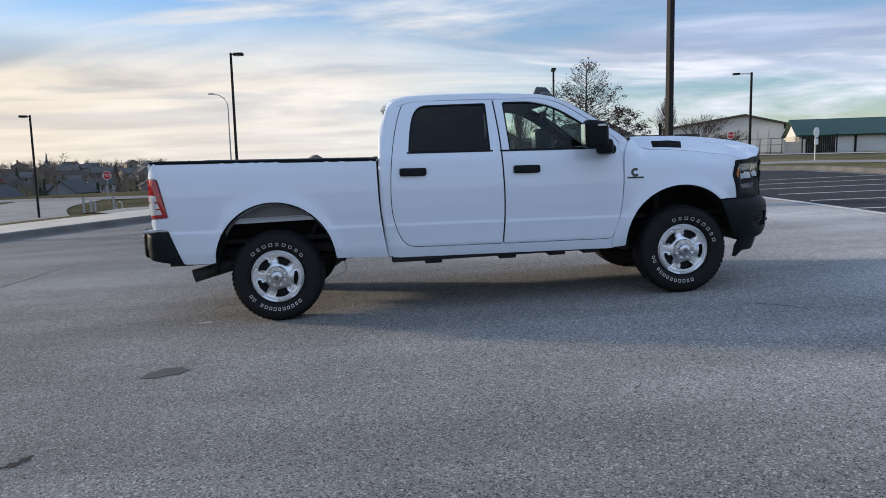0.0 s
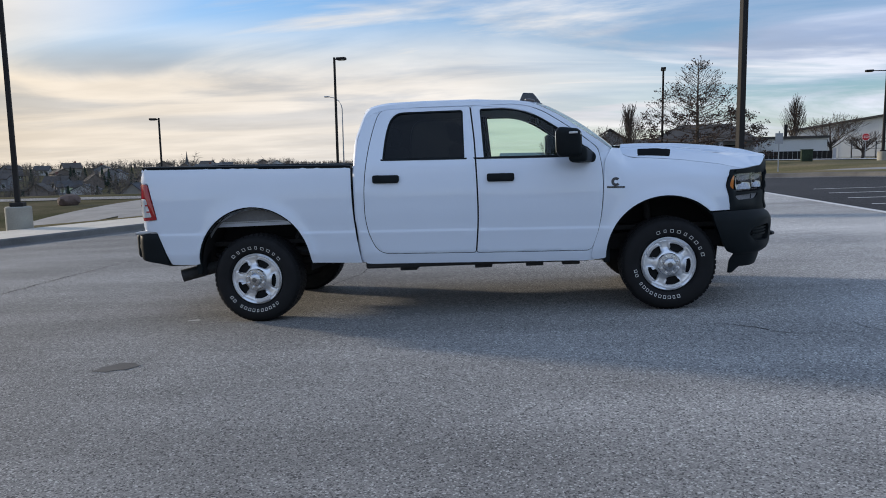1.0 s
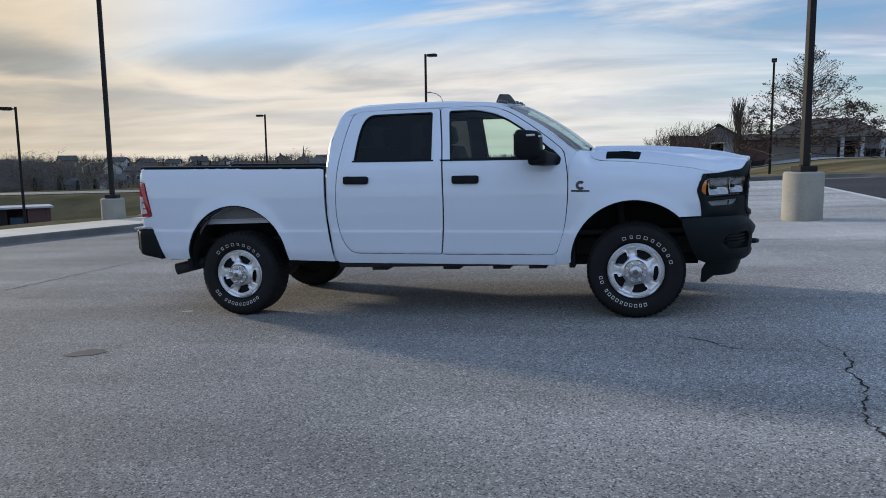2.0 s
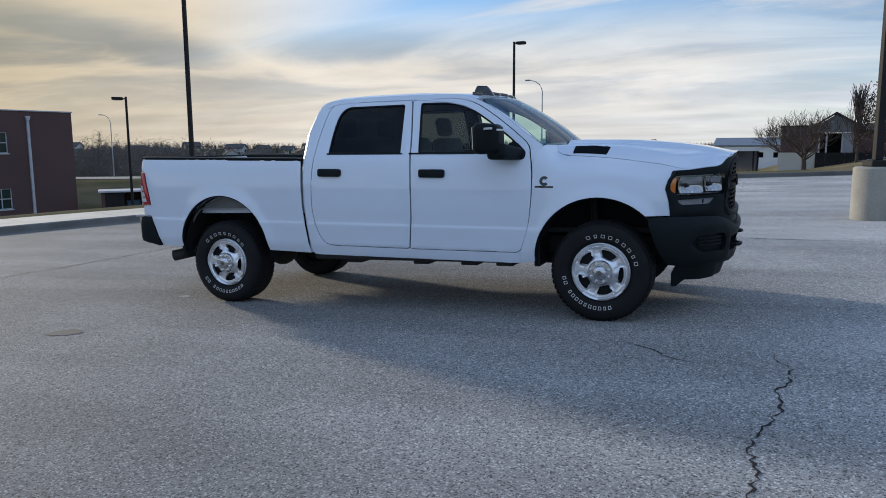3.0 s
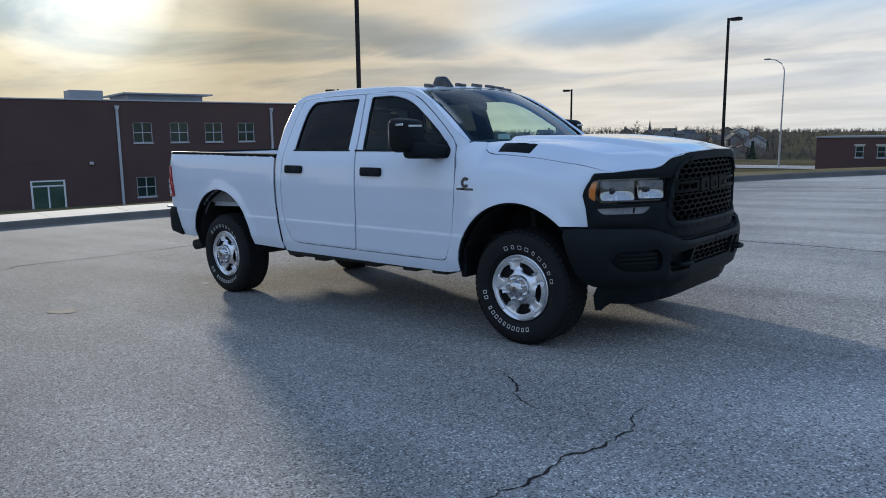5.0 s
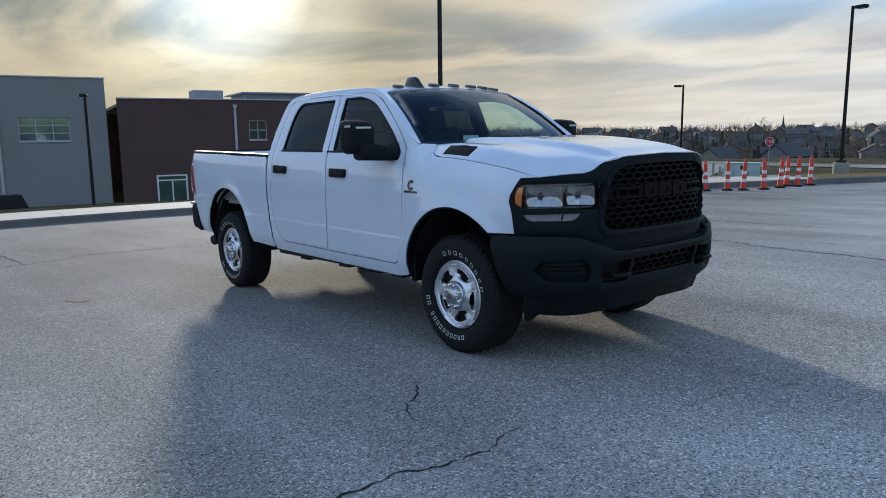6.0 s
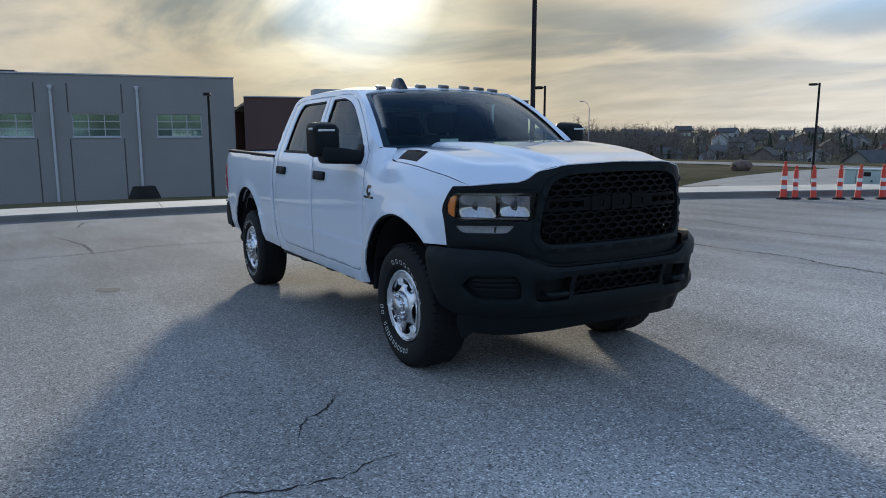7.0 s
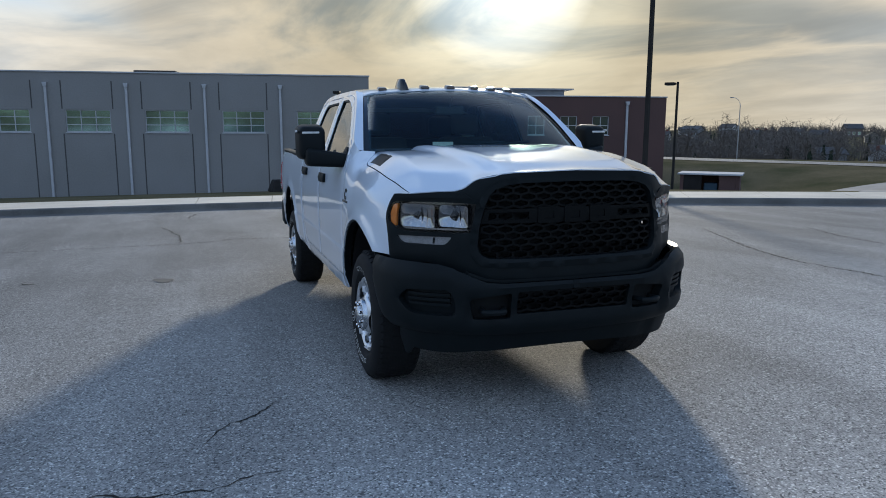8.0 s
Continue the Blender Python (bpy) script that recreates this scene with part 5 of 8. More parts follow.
# ---- trees ----
def limbs(bm, p, d, length, radius, depth, spread, r, twigs, lift=0.0, min_r=0.006):
    """Grows a limb in a few bent steps, then forks."""
    pts, rad = [p.copy()], [radius]
    steps = 3
    for k in range(steps):
        d = (d + Vector((r.uniform(-1, 1), r.uniform(-1, 1), r.uniform(-0.6, 0.9) + lift)) * 0.16).normalized()
        pts.append(pts[-1] + d * length / steps)
        rad.append(max(min_r, radius * (1 - 0.35 * (k + 1) / steps)))
    tube(bm, pts, rad, 5 if depth > 1 else 3, cap=False)
    if depth == 0:
        twigs.append((pts[-1], d))
        return
    n = r.choice((2, 3, 3)) if depth > 1 else 3
    for k in range(n):
        q = pts[-1] if k == 0 else pts[r.choice((1, 2, 3))]
        axis = Vector((r.uniform(-1, 1), r.uniform(-1, 1), r.uniform(-0.3, 0.6))).normalized()
        nd = (d * (1.0 if k == 0 else 0.75) + axis * spread).normalized()
        limbs(bm, q, nd, length * r.uniform(0.62, 0.85), rad[-1] * (0.85 if k == 0 else 0.65), depth - 1, spread, r, twigs, lift, min_r)


def bare_tree(name, x, y, top, label, seed, style="round", base=None):
    z0 = ground_z(x, y)
    h = top - z0
    r = random.Random(seed)
    ob = thing(name, pose(x, y, z0), label, "tree", "bare trees")
    wood, twigs = bmesh.new(), []
    trunk = bmesh.new()
    if style == "upright":
        tube(trunk, [(0, 0, -0.2), (0.03, 0, h * 0.12), (0, 0.02, h * 0.3), (0, 0, h * 0.75)], [0.13, 0.10, 0.07, 0.015], 8)
        for k in range(75):
            a = r.uniform(0, 6.28)
            z = h * (0.13 + 0.58 * k / 75)
            out = r.uniform(0.18, 0.56) * (1 - 0.45 * k / 75)
            d = Vector((math.cos(a) * out, math.sin(a) * out, 1)).normalized()
            limbs(wood, Vector((0, 0, z)), d, h * r.uniform(0.21, 0.28) * (1 - 0.5 * k / 75), 0.035, 2, 0.22, r, twigs, 0.32, 0.014)
    elif style == "round":
        tube(trunk, [(0, 0, -0.2), (0.05, 0, h * 0.14), (0.0, 0.05, h * 0.26)], [0.2, 0.17, 0.15], 8)
        for k in range(14):
            a = k * 2.4 + r.uniform(-0.3, 0.3)
            d = Vector((math.cos(a) * 0.95, math.sin(a) * 0.95, 0.55 + 0.25 * (k % 3))).normalized()
            limbs(wood, Vector((0, 0, h * (0.2 + 0.008 * k))), d, h * 0.27, 0.065, 4, 0.5, r, twigs, 0.10, 0.011)
    part("trunk", trunk, BARK, ob, smooth=True)
    part("crown", wood, TWIG, ob)
    return ob


def oak(x, y, top, seed):
    z0 = ground_z(x, y)
    h = top - z0
    r = random.Random(seed)
    ob = thing("oak_tree", pose(x, y, z0), "young oak with level limbs and thin dry brown leaves", "tree")
    trunk, wood, leaves, twigs = bmesh.new(), bmesh.new(), bmesh.new(), []
    tube(trunk, [(0, 0, -0.2), (0.03, 0, h * 0.3), (0, 0.04, h * 0.6), (0, 0, h)], [0.17, 0.13, 0.08, 0.015], 8)
    for k in range(92):
        f = k / 91
        a = k * 2.4 + r.uniform(-0.4, 0.4)
        z = h * (0.16 + 0.80 * f)
        ln = h * (0.43 * (1 - f) ** 0.95 + 0.04)
        d = Vector((math.cos(a), math.sin(a), -0.12 + 0.75 * f)).normalized()
        before = len(twigs)
        limbs(wood, Vector((0, 0, z)), d, ln * 0.62, 0.04 * (1 - 0.6 * f), 2, 0.42, r, twigs, 0.1, 0.010)
        if f > 0.62:
            del twigs[before + 2:]
    for p, d in twigs:
        for k in range(r.choice((10, 18, 26)) if p.z < h * 0.55 else (r.choice((3, 6, 10)) if p.z < h * 0.75 else r.choice((0, 2, 4)))):
            c = p + Vector((r.gauss(0, 0.13), r.gauss(0, 0.13), r.gauss(0, 0.10)))
            s = r.uniform(0.06, 0.115)
            u = Vector((r.uniform(-1, 1), r.uniform(-1, 1), r.uniform(-1, 1))).normalized()
            w = u.orthogonal().normalized()
            leaves.faces.new([leaves.verts.new(c + q) for q in (-u * s, w * s * 0.5, u * s, -w * s * 0.5)])
    part("trunk", trunk, BARK, ob, smooth=True)
    part("crown", wood, TWIG, ob)
    part("leaves", leaves, LEAF, ob, "dry brown leaves")


oak(13.3, 45.2, 8.1, 4)
bare_tree("upright_tree", 35.0, 86.5, 8.9, "upright bare pear tree", 11, "upright")
bare_tree("upright_tree", 11.15, 61.5, 6.5, "upright bare pear tree before the brown block", 12, "upright")
bare_tree("spreading_tree", 35.2, 76.4, 6.3, "wide bare tree in front of the pale hall", 13)
bare_tree("spreading_tree", 6.75, 53.5, 4.2, "wide bare tree in front of the brown block", 14)
bare_tree("spreading_tree", 6.3, 72.4, 4.6, "low bare tree by the far stores", 15)
bare_tree("spreading_tree", 35.6, 69.8, 3.9, "low dark bare tree against the hall", 16)
cab2 = thing("meter_cabinet", pose(22.1, 48.8, ground_z(22.1, 48.8), 0, 0, -15), "dark green steel meter cabinet on the verge", "utility box")
part("body", boxed(-0.38, 0.38, -0.35, 0.35, 0, 0.85, 0.03), EVERGREEN, cab2)
part("lid", boxed(-0.42, 0.42, -0.39, 0.39, 0.853, 0.9, 0.02), EVERGREEN, cab2)
shrub = thing("dry_grass_clump", pose(2.2, 52, ground_z(2.2, 52)), "pale dry grass clump by the far kerb", "plant")
bm = bmesh.new()
for k in range(220):
    a, rr = rng.uniform(0, 6.28), rng.uniform(0, 1.6)
    p = Vector((rr * math.cos(a), rr * math.sin(a) * 0.6, 0))
    q = p + Vector((rng.uniform(-0.4, 0.4), rng.uniform(-0.3, 0.3), rng.uniform(0.6, 1.4)))
    bm.faces.new([bm.verts.new(v) for v in (p, p + Vector((0.06, 0.02, 0)), q)])
part("tuft", bm, material("straw", (0.42, 0.30, 0.16), rough=1.0, vary=0.25, grain=20, bump=0), shrub)

# ---- far hillside: houses, bare woods ----
hr = random.Random(21)
walls = [material("house_wall_%s" % n, c, rough=0.85, vary=0.06, scale=0.6, grain=6, bump=0) for n, c in (("tan", (0.27, 0.245, 0.21)), ("grey", (0.21, 0.215, 0.225)), ("white", (0.48, 0.48, 0.47)), ("brown", (0.19, 0.155, 0.13)))]
names = ("tan", "grey", "white", "brown")
roofs = [material("roof_charcoal", (0.085, 0.085, 0.088), rough=0.95, vary=0.15, scale=1, grain=6), material("roof_grey", (0.13, 0.127, 0.125), rough=0.95, vary=0.15, scale=1, grain=6), material("roof_brown", (0.10, 0.085, 0.075), rough=0.95, vary=0.15, scale=1, grain=6)]
spots, tries = [], 0
while len(spots) < 80 and tries < 4000:
    tries += 1
    az = radians(hr.uniform(88, 160) if hr.random() < 0.2 else hr.uniform(108, 152))
    dist = hr.uniform(190, 400)
    hx, hy = 6 + dist * math.cos(az), -3 + dist * math.sin(az)
    if math.degrees(az) < 108 and dist < 385 or any((hx - a) ** 2 + (hy - b) ** 2 < 260 for a, b in spots):
        continue
    if math.degrees(az) > 134 and dist < 260:
        continue
    spots.append((hx, hy))
    i, j = hr.choice((0, 1, 1, 3, 2, 3)), hr.randrange(3)
    w, d, h = hr.uniform(5.5, 8.5), hr.uniform(5, 7), hr.choice((2.2, 2.4, 3.8))
    turn = math.degrees(az) - 90 + hr.choice((0, 90, 90, 20, -20)) + hr.uniform(-14, 14)
    wins = [(wx, wz, 1.1, 1.3) for wx in (-w * 0.3, 0, w * 0.3) for wz in ((1.5,) if h < 4 else (1.3, 3.6))]
    gabled("house", hx, hy, land_z(hx, hy), turn, w, d, h, hr.uniform(1.4, 2.1), walls[i], roofs[j], "%s house with a dark gable roof on the far hillside" % names[i], wins, "house", "hillside houses", 0.4, hr.random() < 0.3)
for hx, hy, hz, turn, w, d, h, rise, label in ((-78.3, 166.7, -8.15, 84, 9.0, 7.2, 3.6, 2.7, "grey gabled house with a dark roof just beyond the road"),
                                               (-88.8, 155.3, -8.2, 92, 9.5, 6.4, 3.2, 2.5, "tan gabled house with a dark roof just beyond the road")):
    gabled("house", hx + w / 2 * math.cos(radians(turn)), hy + w / 2 * math.sin(radians(turn)), hz, turn, w, d, h, rise, walls[1 if turn < 90 else 0], roofs[0], label, (), "house", "hillside houses", 0.4)
# a church spire stands up on the skyline
spire = thing("church_spire", pose(-168.3, 356.5, land_z(-168.3, 356.5)), "thin grey church spire on the far hillside", "spire")
part("tower", boxed(-1.2, 1.2, -1.2, 1.2, -1, 3), walls[1], spire)
part("steeple", lathe(bmesh.new(), [(1.2, 3.003), (0.5, 6.0), (0.05, 9.8)], n=8), roofs[0], spire)


def woods(name, label, n, a0, a1, d0, d1, seed, mat, hmin, hmax, conifer=False):
    """Far trees, each a trunk with forking bare limbs, joined into one."""
    r = random.Random(seed)
    verts, faces = [], []

    def spike(p, q, w):
        t = (q - p).normalized()
        side = t.cross(Vector((0.3, 0.8, 0.1))).normalized() * w
        oth = t.cross(side).normalized() * w
        b = len(verts)
        verts.extend([p + side, p - side * 0.5 + oth, p - side * 0.5 - oth, q])
        faces.extend([(b, b + 1, b + 3), (b + 1, b + 2, b + 3), (b + 2, b, b + 3)])
    for k in range(n):
        az = radians(r.uniform(a0, a1))
        dist = d0 + (d1 - d0) * r.random() ** 0.8
        x, y = 6 + dist * math.cos(az), -3 + dist * math.sin(az)
        if -84 < x < -44 and -80 < y < 42:
            continue
        z = land_z(x, y)
        h = r.uniform(hmin, hmax) * (1 - 0.32 * ease(270, 390, dist))       # the ridge carries scrub
        if dist < 196 and min(abs(math.degrees(az) - 115.6), abs(math.degrees(az) - 120.2)) < 1.9:
            continue        # house plots
        base = Vector((x, y, z - 0.2))
        if conifer:
            for m in range(46):
                f = m / 46
                a = m * 2.4
                out = h * 0.26 * (1 - f) + 0.1
                p = base + Vector((0, 0, h * (0.08 + 0.9 * f)))
                spike(p + Vector((0, 0, 0.25)), p + Vector((math.cos(a) * out, math.sin(a) * out, -0.12 * h * (1 - f))), 0.32 + 0.3 * (1 - f))
            continue
        lean = Vector((r.uniform(-0.05, 0.05) * h, r.uniform(-0.05, 0.05) * h, h * 0.8))
        wide, mid = r.uniform(0.24, 0.36) * h, r.uniform(0.56, 0.64)
        spike(base, base + lean, 0.11)
        for m in range(15):     # limbs end on a rounded crown, fine twigs fill it
            a, cz = r.uniform(0, 6.28), r.uniform(-0.55, 1.0)
            cr = math.sqrt(max(0.05, 1 - cz * cz)) * r.uniform(0.7, 1.0)
            p = base + lean * r.uniform(0.25, 0.7)
            q = base + Vector((math.cos(a) * cr * wide, math.sin(a) * cr * wide, h * (mid + (1 - mid) * 0.97 * cz)))
            spike(p, q, 0.045)
            for s in range(6):
                o = p.lerp(q, r.uniform(0.4, 1.0))
                spike(o, o + Vector((r.gauss(0, 0.075), r.gauss(0, 0.075), r.uniform(-0.02, 0.11))) * h, 0.034)
    me = bpy.data.meshes.new(name)
    me.from_pydata(verts, [], faces)
    me.materials.append(mat)
    return tagged(new(name, me), label, "trees", kind="stuff")


FARTWIG = material("far_twig", (0.165, 0.142, 0.125), rough=1.0, vary=0.25, scale=0.05, grain=0.6, bump=0, island=0.25)
woods("bare_woods", "grey-brown bare woods over the far hillside", 1650, 107, 172, 120, 440, 31, FARTWIG, 3.5, 8.5)
woods("skyline_woods", "bare trees along the far skyline", 900, 108, 175, 390, 470, 32, FARTWIG, 3.5, 9)
woods("tall_woods", "tall bare trees standing above the hillside", 70, 132.5, 140.5, 190, 260, 38, FARTWIG, 9.5, 13)
woods("ridge_woods", "low hazy bare trees along the north ridge", 700, 82, 109, 420, 560, 36, FARTWIG, 2, 5.5)
woods("far_evergreens", "dark evergreen trees among the houses", 140, 107, 160, 130, 330, 33, EVERGREEN, 3.5, 7, True)
woods("valley_woods", "bare thicket in the hollow behind the brick block", 620, 134, 152, 130, 260, 34, FARTWIG, 4, 9.5)
woods("north_woods", "low bare trees behind the north buildings", 800, 80, 119, 170, 420, 35, FARTWIG, 2.5, 5.5)


# ---- the pickup truck ----
from mathutils.geometry import delaunay_2d_cdt

truck = thing("pickup_truck", SLOPE.copy(), "white crew-cab pickup truck with black bumpers and grille", "pickup truck")


def rounded(pts, n=5):
    """A closed outline whose corners (x, z, radius) are rounded."""
    out = []
    m = len(pts)
    for i in range(m):
        p = Vector(pts[i][:2])
        r = pts[i][2] if len(pts[i]) > 2 else 0
        if r <= 0:
            out.append((p.x, p.y))
            continue
        a, b = Vector(pts[i - 1][:2]), Vector(pts[(i + 1) % m][:2])
        da, db = min(r, (a - p).length * 0.48), min(r, (b - p).length * 0.48)
        s, e = p + (a - p).normalized() * da, p + (b - p).normalized() * db
        for k in range(n + 1):
            t = k / n
            q = s * (1 - t) ** 2 + p * 2 * t * (1 - t) + e * t * t
            out.append((q.x, q.y))
    return out


def dense(loop, step):
    out = []
    for (x0, y0), (x1, y1) in zip(loop, loop[1:] + loop[:1]):
        n = max(1, int(math.ceil(math.hypot(x1 - x0, y1 - y0) / step)))
        out += [(x0 + (x1 - x0) * k / n, y0 + (y1 - y0) * k / n) for k in range(n)]
    return out


def within(loop, px, py):
    """Which of the points lie inside the loop."""
    inside = np.zeros(len(px), bool)
    for (x0, y0), (x1, y1) in zip(loop, loop[1:] + loop[:1]):
        if y0 == y1:
            continue
        hit = (y0 > py) != (y1 > py)
        inside ^= hit & (px < (x1 - x0) * (py - y0) / (y1 - y0) + x0)
    return inside


def from_edge(loop, px, py):
    best = np.full(len(px), 1e9)
    for (x0, y0), (x1, y1) in zip(loop, loop[1:] + loop[:1]):
        dx, dy = x1 - x0, y1 - y0
        t = np.clip(((px - x0) * dx + (py - y0) * dy) / max(1e-12, dx * dx + dy * dy), 0, 1)
        best = np.minimum(best, np.hypot(px - x0 - t * dx, py - y0 - t * dy))
    return best


def panel(name, outline, f, mat, parent, holes=(), res=0.05, thick=0.012, label="", edge=0.004, core=(0, 0, 0.9), flip=False, lines=()):
    """A sheet-metal panel: a flat outline with holes, laid on the surface f(u, v), with turned-in edges of that thickness."""
    loops = [dense(list(l), res) for l in (outline, *holes)]
    pts, edges = [], []
    for l in loops:
        b = len(pts)
        pts += l
        edges += [(b + i, b + (i + 1) % len(l)) for i in range(len(l))]
    xs, ys = [p[0] for p in loops[0]], [p[1] for p in loops[0]]
    gx, gy = np.meshgrid(np.arange(min(xs), max(xs), res), np.arange(min(ys), max(ys), res))
    gx, gy = gx.ravel() + 0.137 * res, gy.ravel() + 0.211 * res
    keep = within(loops[0], gx, gy) & (from_edge(loops[0], gx, gy) > res * 0.45)
    for l in loops[1:]:
        keep &= ~within(l, gx, gy) & (from_edge(l, gx, gy) > res * 0.45)
    ex = []
    for ln in lines:
        lx, ly = np.array([q[0] for q in ln]), np.array([q[1] for q in ln])
        ok = within(loops[0], lx, ly) & (from_edge(loops[0], lx, ly) > 0.006)
        for l in loops[1:]:
            ok &= ~within(l, lx, ly) & (from_edge(l, lx, ly) > 0.006)
        ex += list(zip(lx[ok], ly[ok]))
    if ex:
        ea = np.array(ex)
        near_ = np.array([np.min(np.abs(ea[:, 0] - a) + np.abs(ea[:, 1] - b)) < res * 0.25 for a, b in zip(gx, gy)])
        keep &= ~near_
    pts += list(zip(gx[keep], gy[keep])) + ex
    vs, _, fs, *_ = delaunay_2d_cdt([Vector(p) for p in pts], edges, [], 0, 1e-7)
    cx = np.array([sum(vs[i].x for i in t) / 3 for t in fs])
    cy = np.array([sum(vs[i].y for i in t) / 3 for t in fs])
    keep = within(loops[0], cx, cy)
    for l in loops[1:]:
        keep &= ~within(l, cx, cy)
    fs = [t for t, k in zip(fs, keep) if k]
    e = 1e-3
    pos, nor = [], []
    for v in vs:
        p = Vector(f(v.x, v.y))
        n = (Vector(f(v.x + e, v.y)) - Vector(f(v.x - e, v.y))).cross(Vector(f(v.x, v.y + e)) - Vector(f(v.x, v.y - e)))
        n.normalize()
        c = Vector((min(1.6, max(-2.3, p.x)), 0, core[2]))
        if (n.dot(p - c) < 0) != flip:
            n = -n
        pos.append(p), nor.append(n)
    bm = bmesh.new()
    top = [bm.verts.new(p) for p in pos]
    for t in fs:
        try:
            bm.faces.new([top[i] for i in t])
        except ValueError:
            pass
    border = [ed for ed in bm.edges if len(ed.link_faces) == 1]
    idx = {v: i for i, v in enumerate(top)}
    low = {}
    for ed in border:
        for v in ed.verts:
            if v not in low:
                i = idx[v]
                low[v] = bm.verts.new(pos[i] - nor[i] * thick)
    for v in low:
        v.co = pos[idx[v]] - nor[idx[v]] * edge
    for ed in border:
        a, b = ed.verts
        bm.faces.new((a, b, low[b], low[a]))
    for v in [v for v in bm.verts if not v.link_faces]:
        bm.verts.remove(v)
    return part(name, bm, mat, parent, label, smooth=True, angle=38)


def smooth_table(knots, lo, hi, sigma):
    z = np.linspace(lo, hi, 800)
    w = np.interp(z, [k[0] for k in knots], [k[1] for k in knots])
    s = sigma / (z[1] - z[0])
    kern = np.exp(-0.5 * (np.arange(-int(3 * s) - 1, int(3 * s) + 2) / s) ** 2)
    kern /= kern.sum()
    pad = len(kern) // 2
    return z, np.convolve(np.pad(w, pad, mode="edge"), kern, mode="valid")


SIDE_Z, SIDE_W = smooth_table([(0.35, 0.940), (0.50, 0.955), (0.555, 0.969), (0.60, 0.980), (0.66, 0.982), (0.74, 0.987), (0.796, 0.9925), (0.803, 0.986), (0.95, 0.993), (1.15, 0.990), (1.30, 0.974), (1.39, 0.956),
                               (1.46, 0.930), (1.60, 0.876), (1.75, 0.818), (1.90, 0.756), (1.97, 0.722), (2.05, 0.68)], 0.3, 2.1, 0.006)
NOSE_Z, NOSE_W = smooth_table([(0.35, 0.94), (0.60, 0.985), (0.795, 0.995), (0.812, 0.990), (1.05, 0.995), (1.15, 0.985), (1.24, 0.966), (1.31, 0.938), (1.37, 0.908), (1.41, 0.880), (1.46, 0.80), (1.6, 0.6)], 0.3, 2.1, 0.022)
ARCHES = ((1.862, 0.495, 0.531), (-1.900, 0.545, 0.542))


def half(x, z):
    """Half the truck's width at its side."""
    zr = z + 0.024 * x
    k = ease(1.30, 1.62, x)
    w = float(np.interp(zr, SIDE_Z, SIDE_W)) * (1 - k) + float(np.interp(zr, NOSE_Z, NOSE_W)) * k
    for ax, az, ar in ARCHES:
        d = (math.hypot(x - ax, z - az) - ar) / 0.055
        if d > -1:
            w += 0.020 * math.exp(-d * d) * ease(0.45, 0.7, z)
    if x > 1.95:
        w -= 0.072 * ((x - 1.95) / 0.47) ** 2
    if x < -2.5:
        w -= 0.022 * ((-2.5 - x) / 0.5) ** 2
    if x < -2.90:
        w -= 0.075 * ((-2.90 - x) / 0.10) ** 2
    return w


def side(s, inset=0.0):
    return lambda x, z: (x, s * (half(x, z) - inset), z)


def arch(i, a0, a1, r=0.0, n=18):
    """Points along a wheel arch from angle a0 to a1, in degrees."""
    ax, az, ar = ARCHES[i]
    return [(ax + (ar + r) * math.cos(radians(a0 + (a1 - a0) * k / n)), az + (ar + r) * math.sin(radians(a0 + (a1 - a0) * k / n)) * (1.01 if i == 1 else 1.0)) for k in range(n + 1)]


# side outlines (x forwards, z up)
REAR_DOOR = rounded([(-0.72, 0.608, 0.11), (0.170, 0.586, 0.02), (0.205, 0.90, 0.2), (0.203, 1.30, 0.2), (0.190, 1.61, 0.1), (0.160, 1.908, 0.02), (-0.665, 1.930, 0.10), (-0.725, 1.77, 0.1), (-0.780, 1.54, 0.2), (-0.822, 1.20, 0.3), (-0.824, 0.86, 0.2)])
FRONT_DOOR = rounded([(0.184, 0.585, 0.02), (1.205, 0.566, 0.05), (1.285, 0.78, 0.15), (1.318, 1.05, 0.15), (1.322, 1.27, 0.10), (1.290, 1.470, 0.05), (1.150, 1.590, 0.06), (1.0, 1.705, 0.06), (0.800, 1.842, 0.10), (0.610, 1.903, 0.12), (0.174, 1.908, 0.02), (0.204, 1.61, 0.1), (0.217, 1.30, 0.2), (0.219, 0.90, 0.2)])
REAR_GLASS = rounded([(-0.640, 1.470, 0.01), (0.100, 1.442, 0.01), (0.092, 1.874, 0.02), (-0.505, 1.884, 0.06), (-0.575, 1.82, 0.06), (-0.615, 1.68, 0.1)])
FRONT_GLASS = rounded([(0.285, 1.436, 0.01), (1.19, 1.412, 0.02), (1.205, 1.462, 0.02), (1.118, 1.540, 0.04), (0.965, 1.655, 0.06), (0.765, 1.792, 0.10), (0.570, 1.866, 0.10), (0.258, 1.876, 0.02)])
CAB_EDGE = rounded([(-0.845, 0.520), (-0.78, 0.512), (1.225, 0.470), (1.296, 0.66, 0.1), (1.330, 1.05, 0.1), (1.338, 1.27, 0.1), (1.410, 1.458, 0.03), (1.300, 1.538, 0.08), (1.150, 1.652, 0.1), (0.985, 1.775, 0.1), (0.820, 1.872, 0.1), (0.64, 1.938, 0.1), (0.10, 1.962, 0.2),
                    (-0.45, 1.972, 0.2), (-0.72, 1.958, 0.10), (-0.80, 1.90, 0.08), (-0.885, 1.64, 0.2), (-0.905, 1.35, 0.2), (-0.905, 0.98, 0.2), (-0.880, 0.72, 0.1)])


